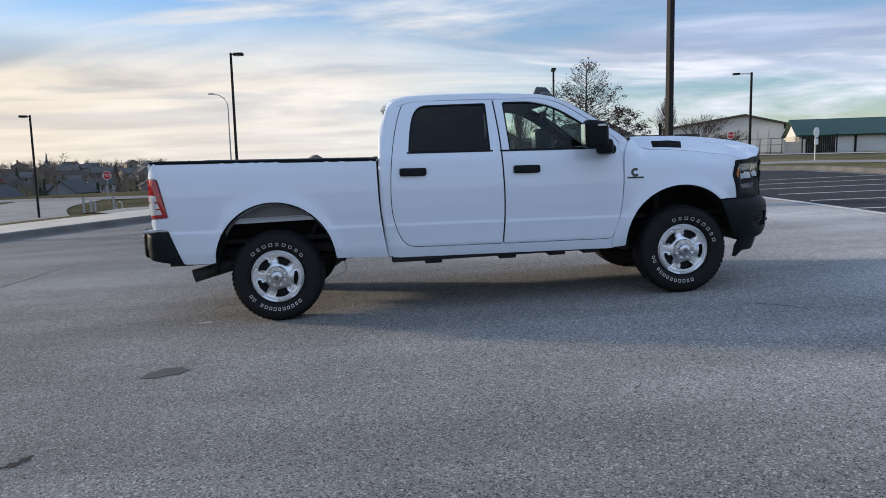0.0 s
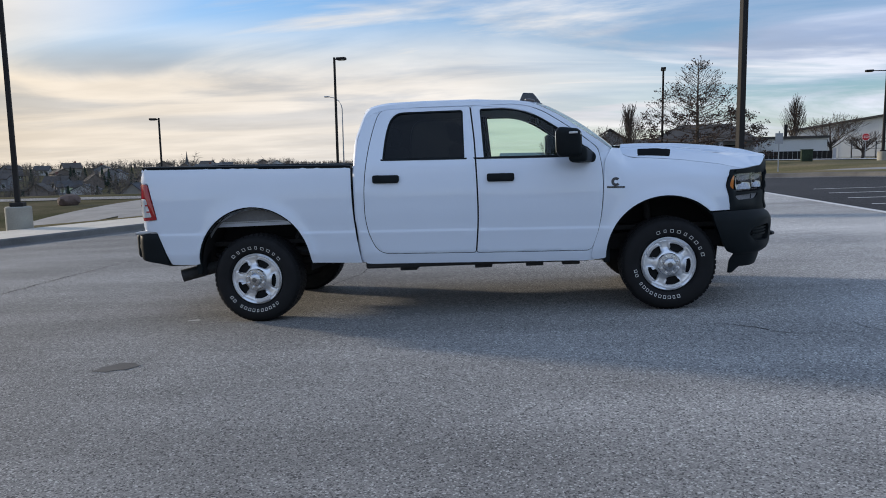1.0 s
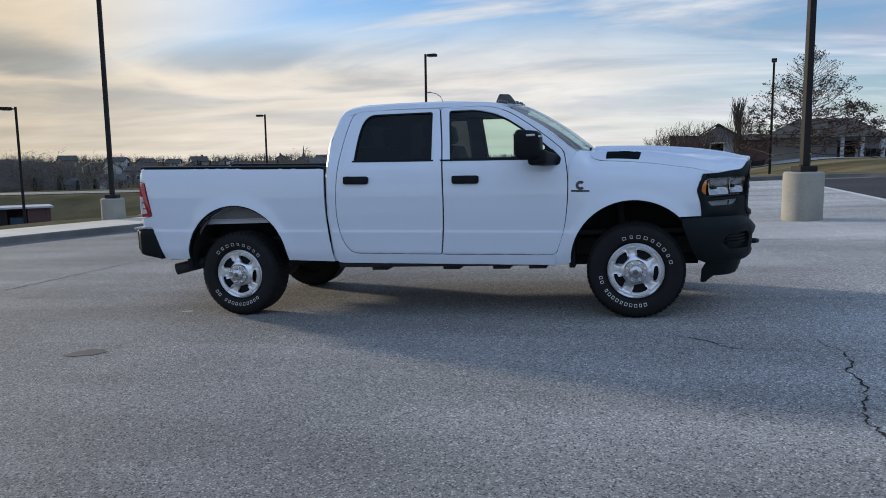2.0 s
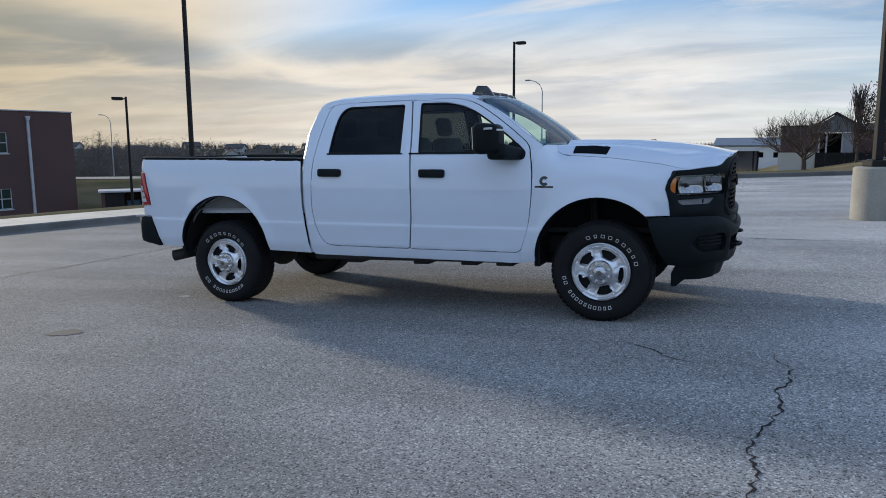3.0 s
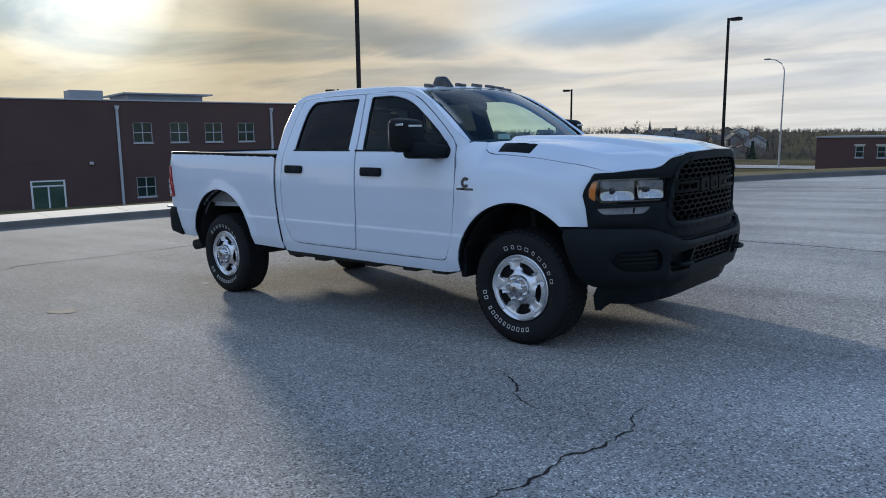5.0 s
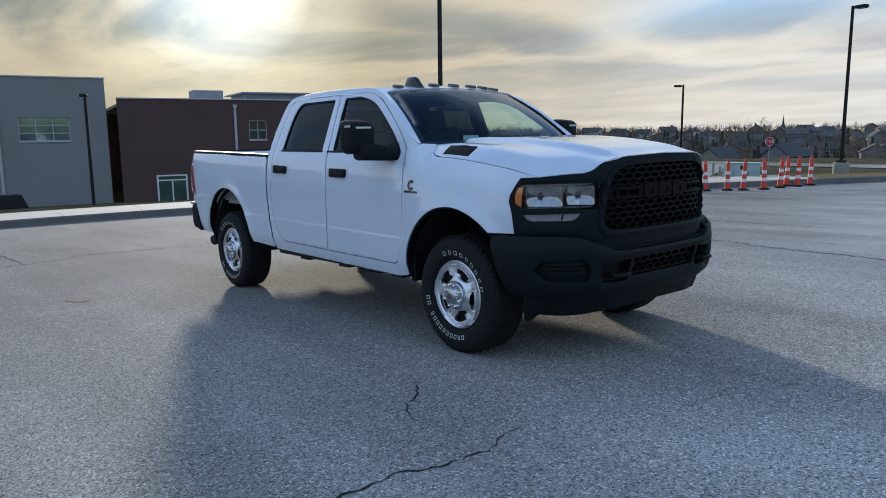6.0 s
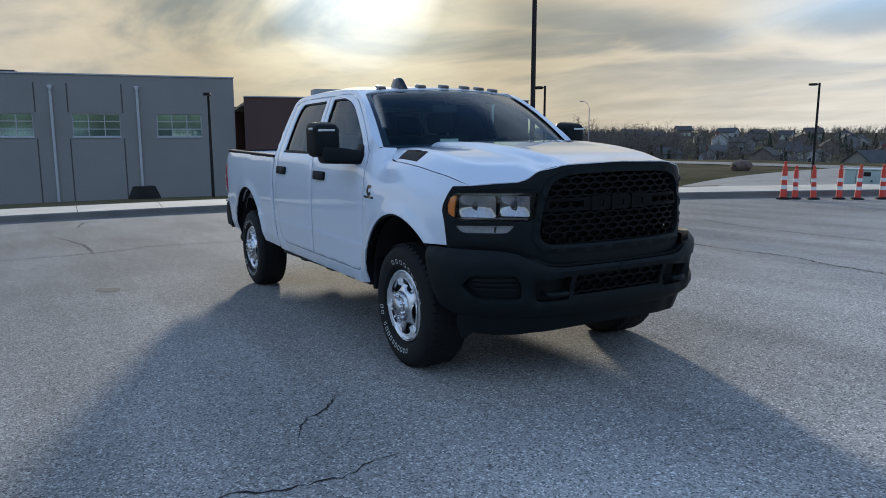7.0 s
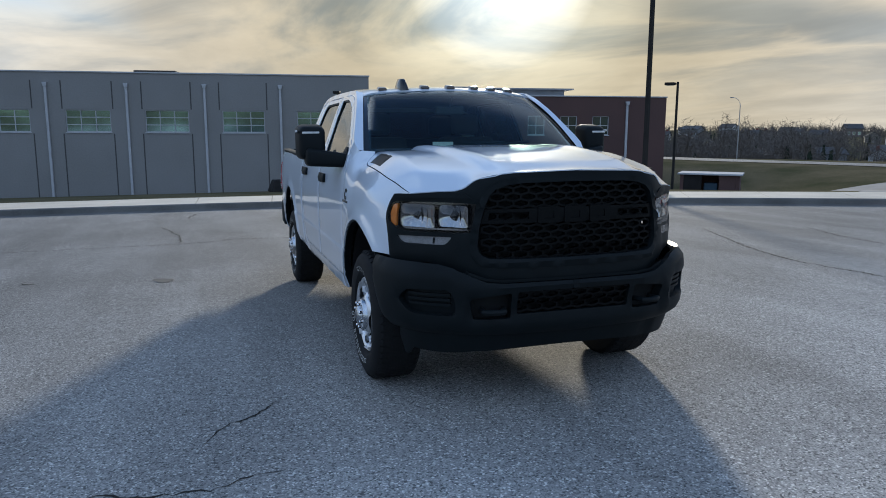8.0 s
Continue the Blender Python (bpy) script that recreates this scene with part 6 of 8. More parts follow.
def grown(loop, d):
    """The loop moved outwards by d."""
    n = len(loop)
    area = sum(loop[i][0] * loop[(i + 1) % n][1] - loop[(i + 1) % n][0] * loop[i][1] for i in range(n))
    sg = 1 if area > 0 else -1
    out = []
    for i in range(n):
        a, b = Vector(loop[i - 1]), Vector(loop[(i + 1) % n])
        t = (b - a).normalized()
        out.append((loop[i][0] + sg * t.y * d, loop[i][1] - sg * t.x * d))
    return out


BED_TOP = lambda x: 1.385 - 0.0390 * x       # the bed rail climbs to the rear
bed_side = rounded([(-0.942, BED_TOP(-0.942)), (-2.93, BED_TOP(-2.93), 0.05), (-2.99, 1.36, 0.02), (-2.885, 1.355, 0.02), (-2.85, 1.20, 0.1), (-2.815, 1.005, 0.015), (-2.99, 0.995, 0.01), (-2.985, 0.91, 0.02), (-2.83, 0.895, 0.02), (-2.725, 0.575, 0.02), (-2.49, 0.565)]
                   + arch(1, 177, 3, n=26) + [(-1.352, 0.545), (-0.886, 0.526), (-0.912, 0.70, 0.1), (-0.940, 0.98, 0.2), (-0.942, 1.30, 0.1)])
# bonnet shape and the seam between bonnet and fender
H_T, H_S = smooth_table([(1.40, 1.488), (1.65, 1.492), (2.05, 1.475), (2.35, 1.443), (2.55, 1.414), (2.68, 1.393), (2.78, 1.375), (2.88, 1.356), (2.95, 1.34)], 1.4, 2.95, 0.05)
NOSE = [(0.0, 2.900), (0.30, 2.892), (0.45, 2.870), (0.52, 2.845), (0.58, 2.810), (0.643, 2.762), (0.70, 2.702), (0.77, 2.635), (0.833, 2.565), (0.90, 2.475), (0.931, 2.430), (0.945, 2.350)]


def nose_x(y):
    return float(np.interp(abs(y), [p[0] for p in NOSE], [p[1] for p in NOSE]))


def lip_z(y):
    """The white edge over grille and lamps."""
    return float(np.interp(abs(y), [0, 0.36, 0.45, 0.53, 0.565, 0.605, 0.645, 0.72, 0.93], [1.346, 1.337, 1.328, 1.312, 1.292, 1.256, 1.242, 1.238, 1.216]))


def bonnet_z(x, y):
    """A raised middle with a crisp edge, shoulders that fall away forwards and outwards."""
    a = abs(y)
    c = 0.50 - 0.09 * (x - 1.55) / 1.25
    z = float(np.interp(x, H_T, H_S)) - 0.024 * ease(c - 0.008, c + 0.045, a) - 0.014 * (a / 0.8) ** 2 - 0.085 * (max(0, a - 0.75) / 0.115) ** 1.3
    z += 0.007 * math.exp(-((a - c + 0.03) / 0.06) ** 2) * ease(2.75, 2.4, x)
    z -= 0.095 * min(1, max(0, (a - 0.40) / 0.40)) ** 1.15 * min(1, max(0, (x - 1.7) / 0.98)) ** 1.6
    edge_x = nose_x(y) - 0.004
    k = min(1, max(0, (x - edge_x + 0.24) / 0.24)) ** 2.2
    return z * (1 - k) + min(z, lip_z(y)) * k


SEAM = [(1.50, 0.815), (1.56, 0.852), (1.64, 0.868), (2.00, 0.874), (2.20, 0.870), (2.36, 0.858), (2.565, 0.833)]
SEAM_PTS = spline(SEAM, 0.04)
SEAM_X, SEAM_Y = [q.x for q in SEAM_PTS], [q.y for q in SEAM_PTS]


def seam_y(x):
    return float(np.interp(x, SEAM_X, SEAM_Y))


def fender_top(x):
    return bonnet_z(x, seam_y(x)) - 0.001


def fender_skin(s):
    """The fender: the truck's side, drawn in to the bonnet seam along its top."""
    def f(x, z):
        w = half(x, z)
        if x > 1.46:
            zt = fender_top(min(2.565, x))
            w += (seam_y(min(2.565, x)) + 0.004 - half(x, zt)) * ease(zt - 0.13, zt, z) * ease(1.46, 1.52, x)
        return (x, s * w, z)
    return f


fender_side = rounded([(1.228, 0.478), (1.318, 0.486)] + arch(0, 180, 45, n=24) + [(2.434, 0.868), (2.407, 0.99), (2.382, 1.085, 0.02), (2.405, 1.15), (2.445, 1.210, 0.02), (2.50, 1.219), (2.560, 1.222)] + [(x, fender_top(x)) for x in np.linspace(2.560, 1.52, 26)] + [(1.495, 1.456),
                      (1.415, 1.464, 0.02), (1.345, 1.36, 0.05), (1.333, 1.24, 0.08), (1.326, 1.05, 0.1), (1.292, 0.80, 0.1), (1.212, 0.572, 0.03), (1.206, 0.50)])


def cab_skin(s):
    """The cab side, tucked behind the fender's edge at the front."""
    return lambda x, z: (x, s * (half(x, z) - 0.016 * ease(1.185, 1.215, x) * ease(1.47, 1.44, z)), z)


CREASE = [[(x, zc - 0.024 * x) for x in np.arange(-2.9, 2.3, 0.025)] for zc in (0.786, 0.797, 0.806, 0.817, 0.60, 0.625, 0.65)]
for s in (-1, 1):
    panel("cab_side", CAB_EDGE, cab_skin(s), PAINT, truck, holes=(grown(REAR_DOOR, 0.007), grown(FRONT_DOOR, 0.007)), res=0.05, lines=CREASE)
    # one near-black sheet inside the cab side gives the door gaps their shade
    panel("door_liner", grown(CAB_EDGE, -0.02), side(s, 0.026), DARK, truck, holes=(grown(REAR_GLASS, 0.012), grown(FRONT_GLASS, 0.012)), res=0.07, label="dark sheet standing in for shade behind the door gaps")
    for nm, door_loop, pane_loop, gl, hx, hz in (("rear_door", REAR_DOOR, REAR_GLASS, GLASS_REAR, -0.615, 1.289), ("front_door", FRONT_DOOR, FRONT_GLASS, GLASS_FRONT, 0.423, 1.256)):
        door = panel(nm, door_loop, side(s), PAINT, truck, holes=(grown(pane_loop, 0.006),), res=0.045, thick=0.022, lines=CREASE)
        panel("window_seal", grown(pane_loop, 0.007), side(s, 0.006), BLACK, door, holes=(grown(pane_loop, -0.008),), res=0.06, thick=0.02, label="black rubber window seal")
        panel("window_pane", grown(pane_loop, -0.006), side(s, 0.016), gl, door, res=0.08, thick=0.004, label="tinted side glass")
        hnd = rounded([(hx - 0.122, hz - 0.034, 0.02), (hx + 0.122, hz - 0.041, 0.03), (hx + 0.122, hz + 0.031, 0.02), (hx - 0.122, hz + 0.038, 0.02)])
        panel("handle", hnd, side(s, -0.030), BLACK, door, res=0.03, thick=0.034, edge=0.010, label="black pull handle")
    panel("belt_strip", [(-0.66, 1.454), (1.19, 1.397), (1.19, 1.411), (-0.66, 1.468)], side(s, -0.004), BLACK, truck, res=0.06, thick=0.012, label="black window strip")
    panel("fender", fender_side, fender_skin(s), PAINT, truck, res=0.03, edge=0.002, lines=CREASE[:4])
    panel("bedside", bed_side, side(s), PAINT, truck, res=0.045, lines=CREASE)
    # arch lips and liners
    for i, (ax, az, ar) in enumerate(ARCHES):
        a0, a1 = (180, 30) if i == 0 else (184, -2)
        outer, inn = arch(i, a0, a1, 0.001, 24), arch(i, a1, a0, -0.012, 24)
        panel("arch_lip", outer + inn, side(s, 0.008), BLACK, truck, res=0.04, thick=0.05, label="black arch edge")
        bm = bmesh.new()
        rows_ = []
        for d in (0.03, 0.30, 0.55):
            rows_.append([bm.verts.new((p[0], s * (0.965 - d), p[1])) for p in arch(i, a0 + 6, a1 - 6, -0.012 + 0.03 * (d > 0.1), 24)])
        for q, w in zip(rows_, rows_[1:]):
            for k in range(len(q) - 1):
                bm.faces.new((q[k], q[k + 1], w[k + 1], w[k]))
        part("wheel_liner", bm, LINER, truck, smooth=True)
        bm = bmesh.new()
        bm.faces.new([bm.verts.new((p[0], s * 0.42, p[1])) for p in arch(i, 190, -10, 0.05, 24)])
        part("inner_wing", bm, LINER, truck)
    # pale inner bed wall seen over the rear tyre
    bm = bmesh.new()
    pts_ = arch(1, 150, 30, -0.03, 12)
    a = [bm.verts.new((x, s * 0.90, z)) for x, z in pts_]
    b = [bm.verts.new((x, s * 0.90, 0.955)) for x, z in pts_]
    for k in range(len(a) - 1):
        bm.faces.new((a[k], a[k + 1], b[k + 1], b[k]))
    part("bed_inner_wall", bm, PRIMER, truck, "grey painted inner bed wall")
    # mud guards
    for gx, gz, gy in ((-2.475, 0.47, 0.93), (1.335, 0.44, 0.93)):
        part("mud_guard", boxed(gx - 0.02, gx + 0.035, min(s * 0.70, s * gy), max(s * 0.70, s * gy), gz, gz + (0.42 if gx < 0 else 0.24), 0.012), BLACK, truck)


# ---- cab: roof, screens, interior ----
RX = [-0.92, -0.86, -0.78, -0.62, -0.30, 0.20, 0.55, 0.72, 0.84, 0.92]
RZ = [1.84, 1.930, 1.988, 2.014, 2.014, 2.002, 1.972, 1.945, 1.908, 1.87]
R_T, R_S = smooth_table(list(zip(RX, RZ)), -0.95, 0.95, 0.03)


def roof_z(x, y):
    a = abs(y)
    return float(np.interp(x - 0.10 * (1 - (a / 0.72) ** 2) * ease(0.2, 0.8, x), R_T, R_S)) - 0.030 * (a / 0.7) ** 2 - 0.030 * (max(0, a - 0.62) / 0.10) ** 2 - 0.006 * math.exp(-((a - 0.47) / 0.05) ** 2) * ease(0.7, 0.5, x)


def roof_edge(x):
    """Where the roof meets the cab side."""
    z = 1.955
    for _ in range(6):
        y = half(x, z) + 0.004
        z = roof_z(x, y)
    return y


r_right = [(x, -roof_edge(x)) for x in np.linspace(-0.80, 0.74, 22)]
front_edge = [(0.74 + 0.125 * (1 - (y / 0.715) ** 2), y) for y in np.linspace(-0.70, 0.70, 12)]
rear_edge = [(-0.80 - 0.085 * (1 - (y / 0.75) ** 4), y) for y in np.linspace(0.72, -0.72, 12)]
roof_loop = r_right + front_edge[1:-1] + [(x, -y) for x, y in r_right[::-1]] + rear_edge[1:-1]
panel("roof", roof_loop, lambda x, y: (x, y, roof_z(x, y)), PAINT, truck, res=0.05, thick=0.03)
panel("headliner", [(p[0] * 0.97, p[1] * 0.93) for p in roof_loop], lambda x, y: (x, y, roof_z(x, y) - 0.065), HEADLINER, truck, res=0.09, thick=0.004)


def screen(u, v):
    """The windscreen: u across, v from the cowl to the roof."""
    bow = (1 - u * u) * (0.16 * (1 - v) + 0.125 * v)
    return (1.395 + (0.745 - 1.395) * v + bow, u * (0.815 + (0.672 - 0.815) * v), 1.452 + (1.902 - 1.452) * v + 0.028 * (1 - u * u) * v + 0.034 * math.sin(math.pi * v))


panel("windscreen", [(-0.985, 0.02), (0.985, 0.02), (0.985, 0.985), (-0.985, 0.985)], screen, GLASS_SCREEN, truck, res=0.08, thick=0.004, label="green-tinted windscreen")
panel("screen_seal", [(-1.035, -0.03), (1.035, -0.03), (1.035, 1.01), (-1.035, 1.01)], lambda u, v: Vector(screen(u, v)) - Vector((0.004, 0, 0.003)), GLOSS, truck, holes=([(-0.965, 0.05), (0.965, 0.05), (0.965, 0.965), (-0.965, 0.965)],), res=0.06, thick=0.012, label="black screen edge band")
for s in (-1, 1):
    # pillar skin that closes the side to the screen
    bm = bmesh.new()
    lo, hi = [], []
    for k in range(13):
        t = k / 12
        x = 1.40 + (0.66 - 1.40) * t
        z = np.interp(x, [0.64, 0.82, 0.985, 1.15, 1.30, 1.41], [1.938, 1.872, 1.775, 1.652, 1.538, 1.458])
        lo.append(bm.verts.new((x, s * (half(x, z) - 0.001), z)))
        q = screen(1.03 * s, min(1.01, max(-0.03, t * 1.0)))
        hi.append(bm.verts.new((q[0] + 0.004, q[1], q[2] + 0.010)))
    for k in range(12):
        bm.faces.new((lo[k], lo[k + 1], hi[k + 1], hi[k]))
    part("windscreen_pillar", bm, PAINT, truck, smooth=True, angle=60)

# cab back and rear screen
bm = bmesh.new()
back = []
for z in (0.55, 0.9, 1.2, 1.45):
    back.append([bm.verts.new((-0.890 - (0.02 if abs(y) < 0.8 else 0), y, z)) for y in np.linspace(-0.955, 0.955, 9)])
for q, w in zip(back, back[1:]):
    for k in range(8):
        bm.faces.new((q[k], q[k + 1], w[k + 1], w[k]))
part("cab_back", bm, PAINT, truck, smooth=True)
bk = lambda y, z: (-0.905 + 0.10 * ((z - 1.45) / 0.45) ** 1.5 if z > 1.45 else -0.905, y, z)
b_loop = [(-0.93, 1.43), (0.93, 1.43), (0.895, 1.55), (0.775, 1.86), (0.72, 1.93), (-0.72, 1.93), (-0.775, 1.86), (-0.895, 1.55)]
b_win = rounded([(-0.72, 1.50, 0.05), (0.72, 1.50, 0.05), (0.62, 1.84, 0.06), (-0.62, 1.84, 0.06)])
panel("cab_back_upper", b_loop, bk, PAINT, truck, holes=(b_win,), res=0.07)
panel("rear_screen", grown(b_win, 0.008), lambda y, z: (bk(y, z)[0] + 0.012, y, z), GLASS_REAR, truck, res=0.1, thick=0.004, label="dark tinted rear window")

# rounded rear corners of the cab
for s in (-1, 1):
    bm = bmesh.new()
    cols = [[], [], [], []]
    for z in np.linspace(0.53, 1.94, 22):
        xr = float(np.interp(z, [0.525, 0.70, 0.95, 1.35, 1.66, 1.89, 1.948], [-0.845, -0.876, -0.905, -0.905, -0.885, -0.80, -0.72]))
        w = half(xr, z)
        bx = bk(0, z)[0] - 0.006
        for col, (px, py) in zip(cols, ((xr + 0.006, w - 0.003), (xr - 0.016, w - 0.012), (min(bx, xr - 0.02) - 0.004, w - 0.04), (bx, w - 0.12))):
            col.append(bm.verts.new((px, s * py, z)))
    for q, w in zip(cols, cols[1:]):
        for k in range(len(q) - 1):
            bm.faces.new((q[k], q[k + 1], w[k + 1], w[k]))
    part("cab_corner", bm, PAINT, truck, smooth=True, angle=70)
floor_bm = boxed(-0.90, 1.30, -0.90, 0.90, 0.52, 0.56)
part("cab_floor", floor_bm, DASH, truck)
part("firewall", boxed(1.30, 1.34, -0.86, 0.86, 0.50, 1.40), DASH, truck)


def seat(x, y, w, name="seat", recline=10):
    st = part(name, boxed(x - 0.25, x + 0.27, y - w / 2, y + w / 2, 0.80, 0.96, 0.05, 3), SEAT, truck, "dark cloth seat", smooth=True)
    bm = boxed(-0.07, 0.08, -w / 2, w / 2, 0.0, 0.66, 0.055, 3)
    part("backrest", bm, SEAT, st, smooth=True, m=pose(x - 0.27, y, 0.93, 0, -recline, 0))
    for hy in ((0,) if w < 0.8 else (-0.42, 0.42)):
        bm = boxed(-0.05, 0.055, -0.135, 0.135, 0.68, 0.88, 0.05, 3)
        part("headrest", bm, SEAT, st, smooth=True, m=pose(x - 0.27, y + hy, 0.93, 0, -recline, 0))
    part("seat_base", boxed(x - 0.22, x + 0.22, y - w / 2 + 0.05, y + w / 2 - 0.05, 0.56, 0.80), DASH, st)


seat(0.38, -0.42, 0.54)
seat(0.38, 0.42, 0.54)
seat(-0.36, 0.0, 1.46, "rear_bench", 7)
part("centre_console", boxed(0.15, 0.75, -0.12, 0.12, 0.56, 1.02, 0.03), DASH, truck)
bm = boxed(0.98, 1.40, -0.82, 0.82, 1.02, 1.40, 0.07, 3)
for v in bm.verts:
    if v.co.z > 1.3 and v.co.x > 1.2:
        v.co.z += 0.03
part("dashboard", bm, DASH, truck, smooth=True)
wheel_bm = bmesh.new()
tube(wheel_bm, [(0.19 * math.cos(a), 0.19 * math.sin(a), 0) for a in np.linspace(0, 2 * math.pi, 25)], 0.017, 8, cap=False)
box(wheel_bm, -0.18, 0.18, -0.03, 0.03, -0.02, 0.01, 0.008)
box(wheel_bm, -0.06, 0.06, -0.07, 0.07, -0.03, 0.02, 0.015)
part("steering_wheel", wheel_bm, DASH, truck, smooth=True, m=pose(0.88, 0.42, 1.25, 0, -62, 0))
part("inner_mirror", boxed(0.78, 0.81, -0.12, 0.12, 1.74, 1.81, 0.012), DASH, truck)
part("mirror_stalk", tube(bmesh.new(), [(0.81, 0, 1.80), (0.86, 0, 1.87)], 0.012, 6), DASH, truck)
part("screen_card", boxed(1.22, 1.225, -0.28, -0.12, 1.44, 1.52), LETTER, truck, "small pale paper behind the screen")
for s in (-1, 1):
    part("wiper", tube(bmesh.new(), [(1.50, s * 0.1 - 0.25, 1.475), (1.46, s * 0.1 + 0.05, 1.497), (1.40, s * 0.1 + 0.32, 1.515)], 0.010, 5), BLACK, truck)
panel("cowl", [(-0.93, 0.0), (0.93, 0.0), (0.93, 1.0), (-0.93, 1.0)], lambda u, v: (1.40 + 0.15 * (1 - u * u) + 0.13 * v * (1 - 0.15 * u * u), u * 0.86, 1.452 - 0.012 * v - 0.03 * abs(u) ** 3), BLACK, truck, res=0.09, thick=0.02)

# roof lamps and aerials
for y in (-0.535, -0.205, 0.005, 0.212, 0.37, 0.535):
    x0 = 0.66 + 0.125 * (1 - (y / 0.715) ** 2)
    lamp = part("roof_lamp", boxed(-0.045, 0.045, -0.034, 0.034, -0.012, 0.019, 0.013, 3), SMOKED, truck, "smoked amber clearance lamp", smooth=True, m=pose(x0, y, roof_z(x0, y) + 0.004, 0, 12, 0))
fin = boxed(-0.12, 0.10, -0.04, 0.04, -0.02, 0.078, 0.018, 2)
for v in fin.verts:
    k = (v.co.z + 0.02) / 0.098
    v.co.x = v.co.x * (1 - 0.55 * k) - 0.03 * k
    v.co.y *= 1 - 0.5 * k
part("roof_fin", fin, GLOSS, truck, "black roof aerial fin", smooth=True, m=pose(0.735, -0.375, roof_z(0.735, -0.375), 0, 5, 0))


# ---- bonnet ----
b_right = spline(SEAM, 0.06)
b_front = [(nose_x(y) - 0.004, y) for y in list(np.linspace(-0.832, -0.3, 18)) + list(np.linspace(-0.25, 0.25, 7)) + list(np.linspace(0.3, 0.832, 18))]
b_rear = [(1.43 + 0.175 * (1 - (y / 0.86) ** 2), y) for y in np.linspace(0.78, -0.78, 15)]
bonnet_loop = [(p.x, -p.y + 0.0025) for p in b_right] + b_front + [(p.x, p.y - 0.0025) for p in b_right[::-1]] + b_rear
panel("bonnet", bonnet_loop, lambda x, y: (x, y, bonnet_z(x, y)), PAINT, truck, res=0.028, thick=0.006, edge=0.001)
for s in (-1, 1):
    # side vent on the bonnet shoulder
    v_loop = rounded([(1.655, 0.780, 0.008), (1.945, 0.775, 0.01), (1.925, 0.853, 0.012), (1.640, 0.853, 0.012)])
    panel("bonnet_vent", v_loop, lambda x, y: (x, s * y, bonnet_z(x, y) + 0.005), GRILLE, truck, res=0.03, thick=0.012, label="black bonnet vent insert")
    for k in range(3):
        panel("vent_slat", rounded([(1.70 + 0.002 * k, 0.785 + 0.018 * k, 0.002), (1.89, 0.782 + 0.018 * k, 0.002), (1.89, 0.789 + 0.018 * k, 0.002), (1.70, 0.792 + 0.018 * k, 0.002)]), lambda x, y: (x, s * y, bonnet_z(x, y) + 0.0095), GRILLE, truck, res=0.05, thick=0.004)
    # fender badge: a plain ring over a bar
    badge = panel("badge", rounded([(1.352, 1.112, 0.006), (1.508, 1.106, 0.006), (1.508, 1.122, 0.006), (1.352, 1.128, 0.006)]), side(s, -0.006), GLOSS, truck, res=0.03, thick=0.008, label="dark badge bar")
    cx, cz = 1.432, 1.165
    ringp = [(cx + 0.040 * math.cos(radians(a)), cz + 0.040 * math.sin(radians(a))) for a in range(40, 321, 20)] + [(cx + 0.016 * math.cos(radians(a)), cz + 0.016 * math.sin(radians(a))) for a in range(320, 39, -20)]
    panel("badge_ring", ringp, side(s, -0.006), GLOSS, badge, res=0.03, thick=0.008)


# ---- nose: surround, grille, lamps, bumper ----
def along(curve):
    """Arc length along half of a plan curve [(y, x)], from the middle outwards, as a map s -> (x, y)."""
    c = spline([(y, x) for y, x in curve], 0.02)
    d = [0.0]
    for p, q in zip(c, c[1:]):
        d.append(d[-1] + (q - p).length)
    ys, xs = [p.x for p in c], [p.y for p in c]

    def at(s):
        k = -1 if s < 0 else 1
        return float(np.interp(abs(s), d, xs)), k * float(np.interp(abs(s), d, ys))

    def of(y):
        return float(np.interp(abs(y), ys, d)) * (-1 if y < 0 else 1)
    return at, of


nose_at, nose_s = along(NOSE)


def fascia(out=0.0):
    def f(s, z):
        x, y = nose_at(s)
        x2, y2 = nose_at(s + 0.002)
        x1, y1 = nose_at(s - 0.002)
        n = Vector((y2 - y1, -(x2 - x1))).normalized()
        lean = -0.08 * max(0, z - 1.20) ** 1.3 - 0.05 * max(0, 1.0 - z)
        return (x + n.x * out + lean, y + n.y * out, z)
    return f


def mirrored(half_loop):
    """A closed outline from its right half, given from the top middle to the bottom middle."""
    return [(nose_s(y), z) for y, z in half_loop] + [(-nose_s(y), z) for y, z in half_loop[::-1]]


def y_loop(pts, s):
    return [(s * nose_s(y), z) for y, z in rounded(pts)]


lamp_out = [(0.549, 1.172, 0.012), (0.578, 1.014, 0.02), (0.70, 1.010, 0.02), (0.885, 1.014, 0.03), (0.9335, 1.062, 0.02), (0.9335, 1.110, 0.03), (0.922, 1.160, 0.02), (0.897, 1.178, 0.02), (0.75, 1.178, 0.05)]
low_out = [(0.660, 0.990, 0.012), (0.690, 0.944, 0.02), (0.876, 0.946, 0.02), (0.902, 0.988, 0.015)]
grille_half = [(0, 1.283), (0.30, 1.279), (0.40, 1.268), (0.455, 1.247), (0.488, 1.215), (0.508, 1.16), (0.524, 1.10), (0.536, 1.04), (0.545, 0.95), (0.538, 0.915), (0.518, 0.892), (0.485, 0.878), (0.30, 0.872), (0, 0.870)]
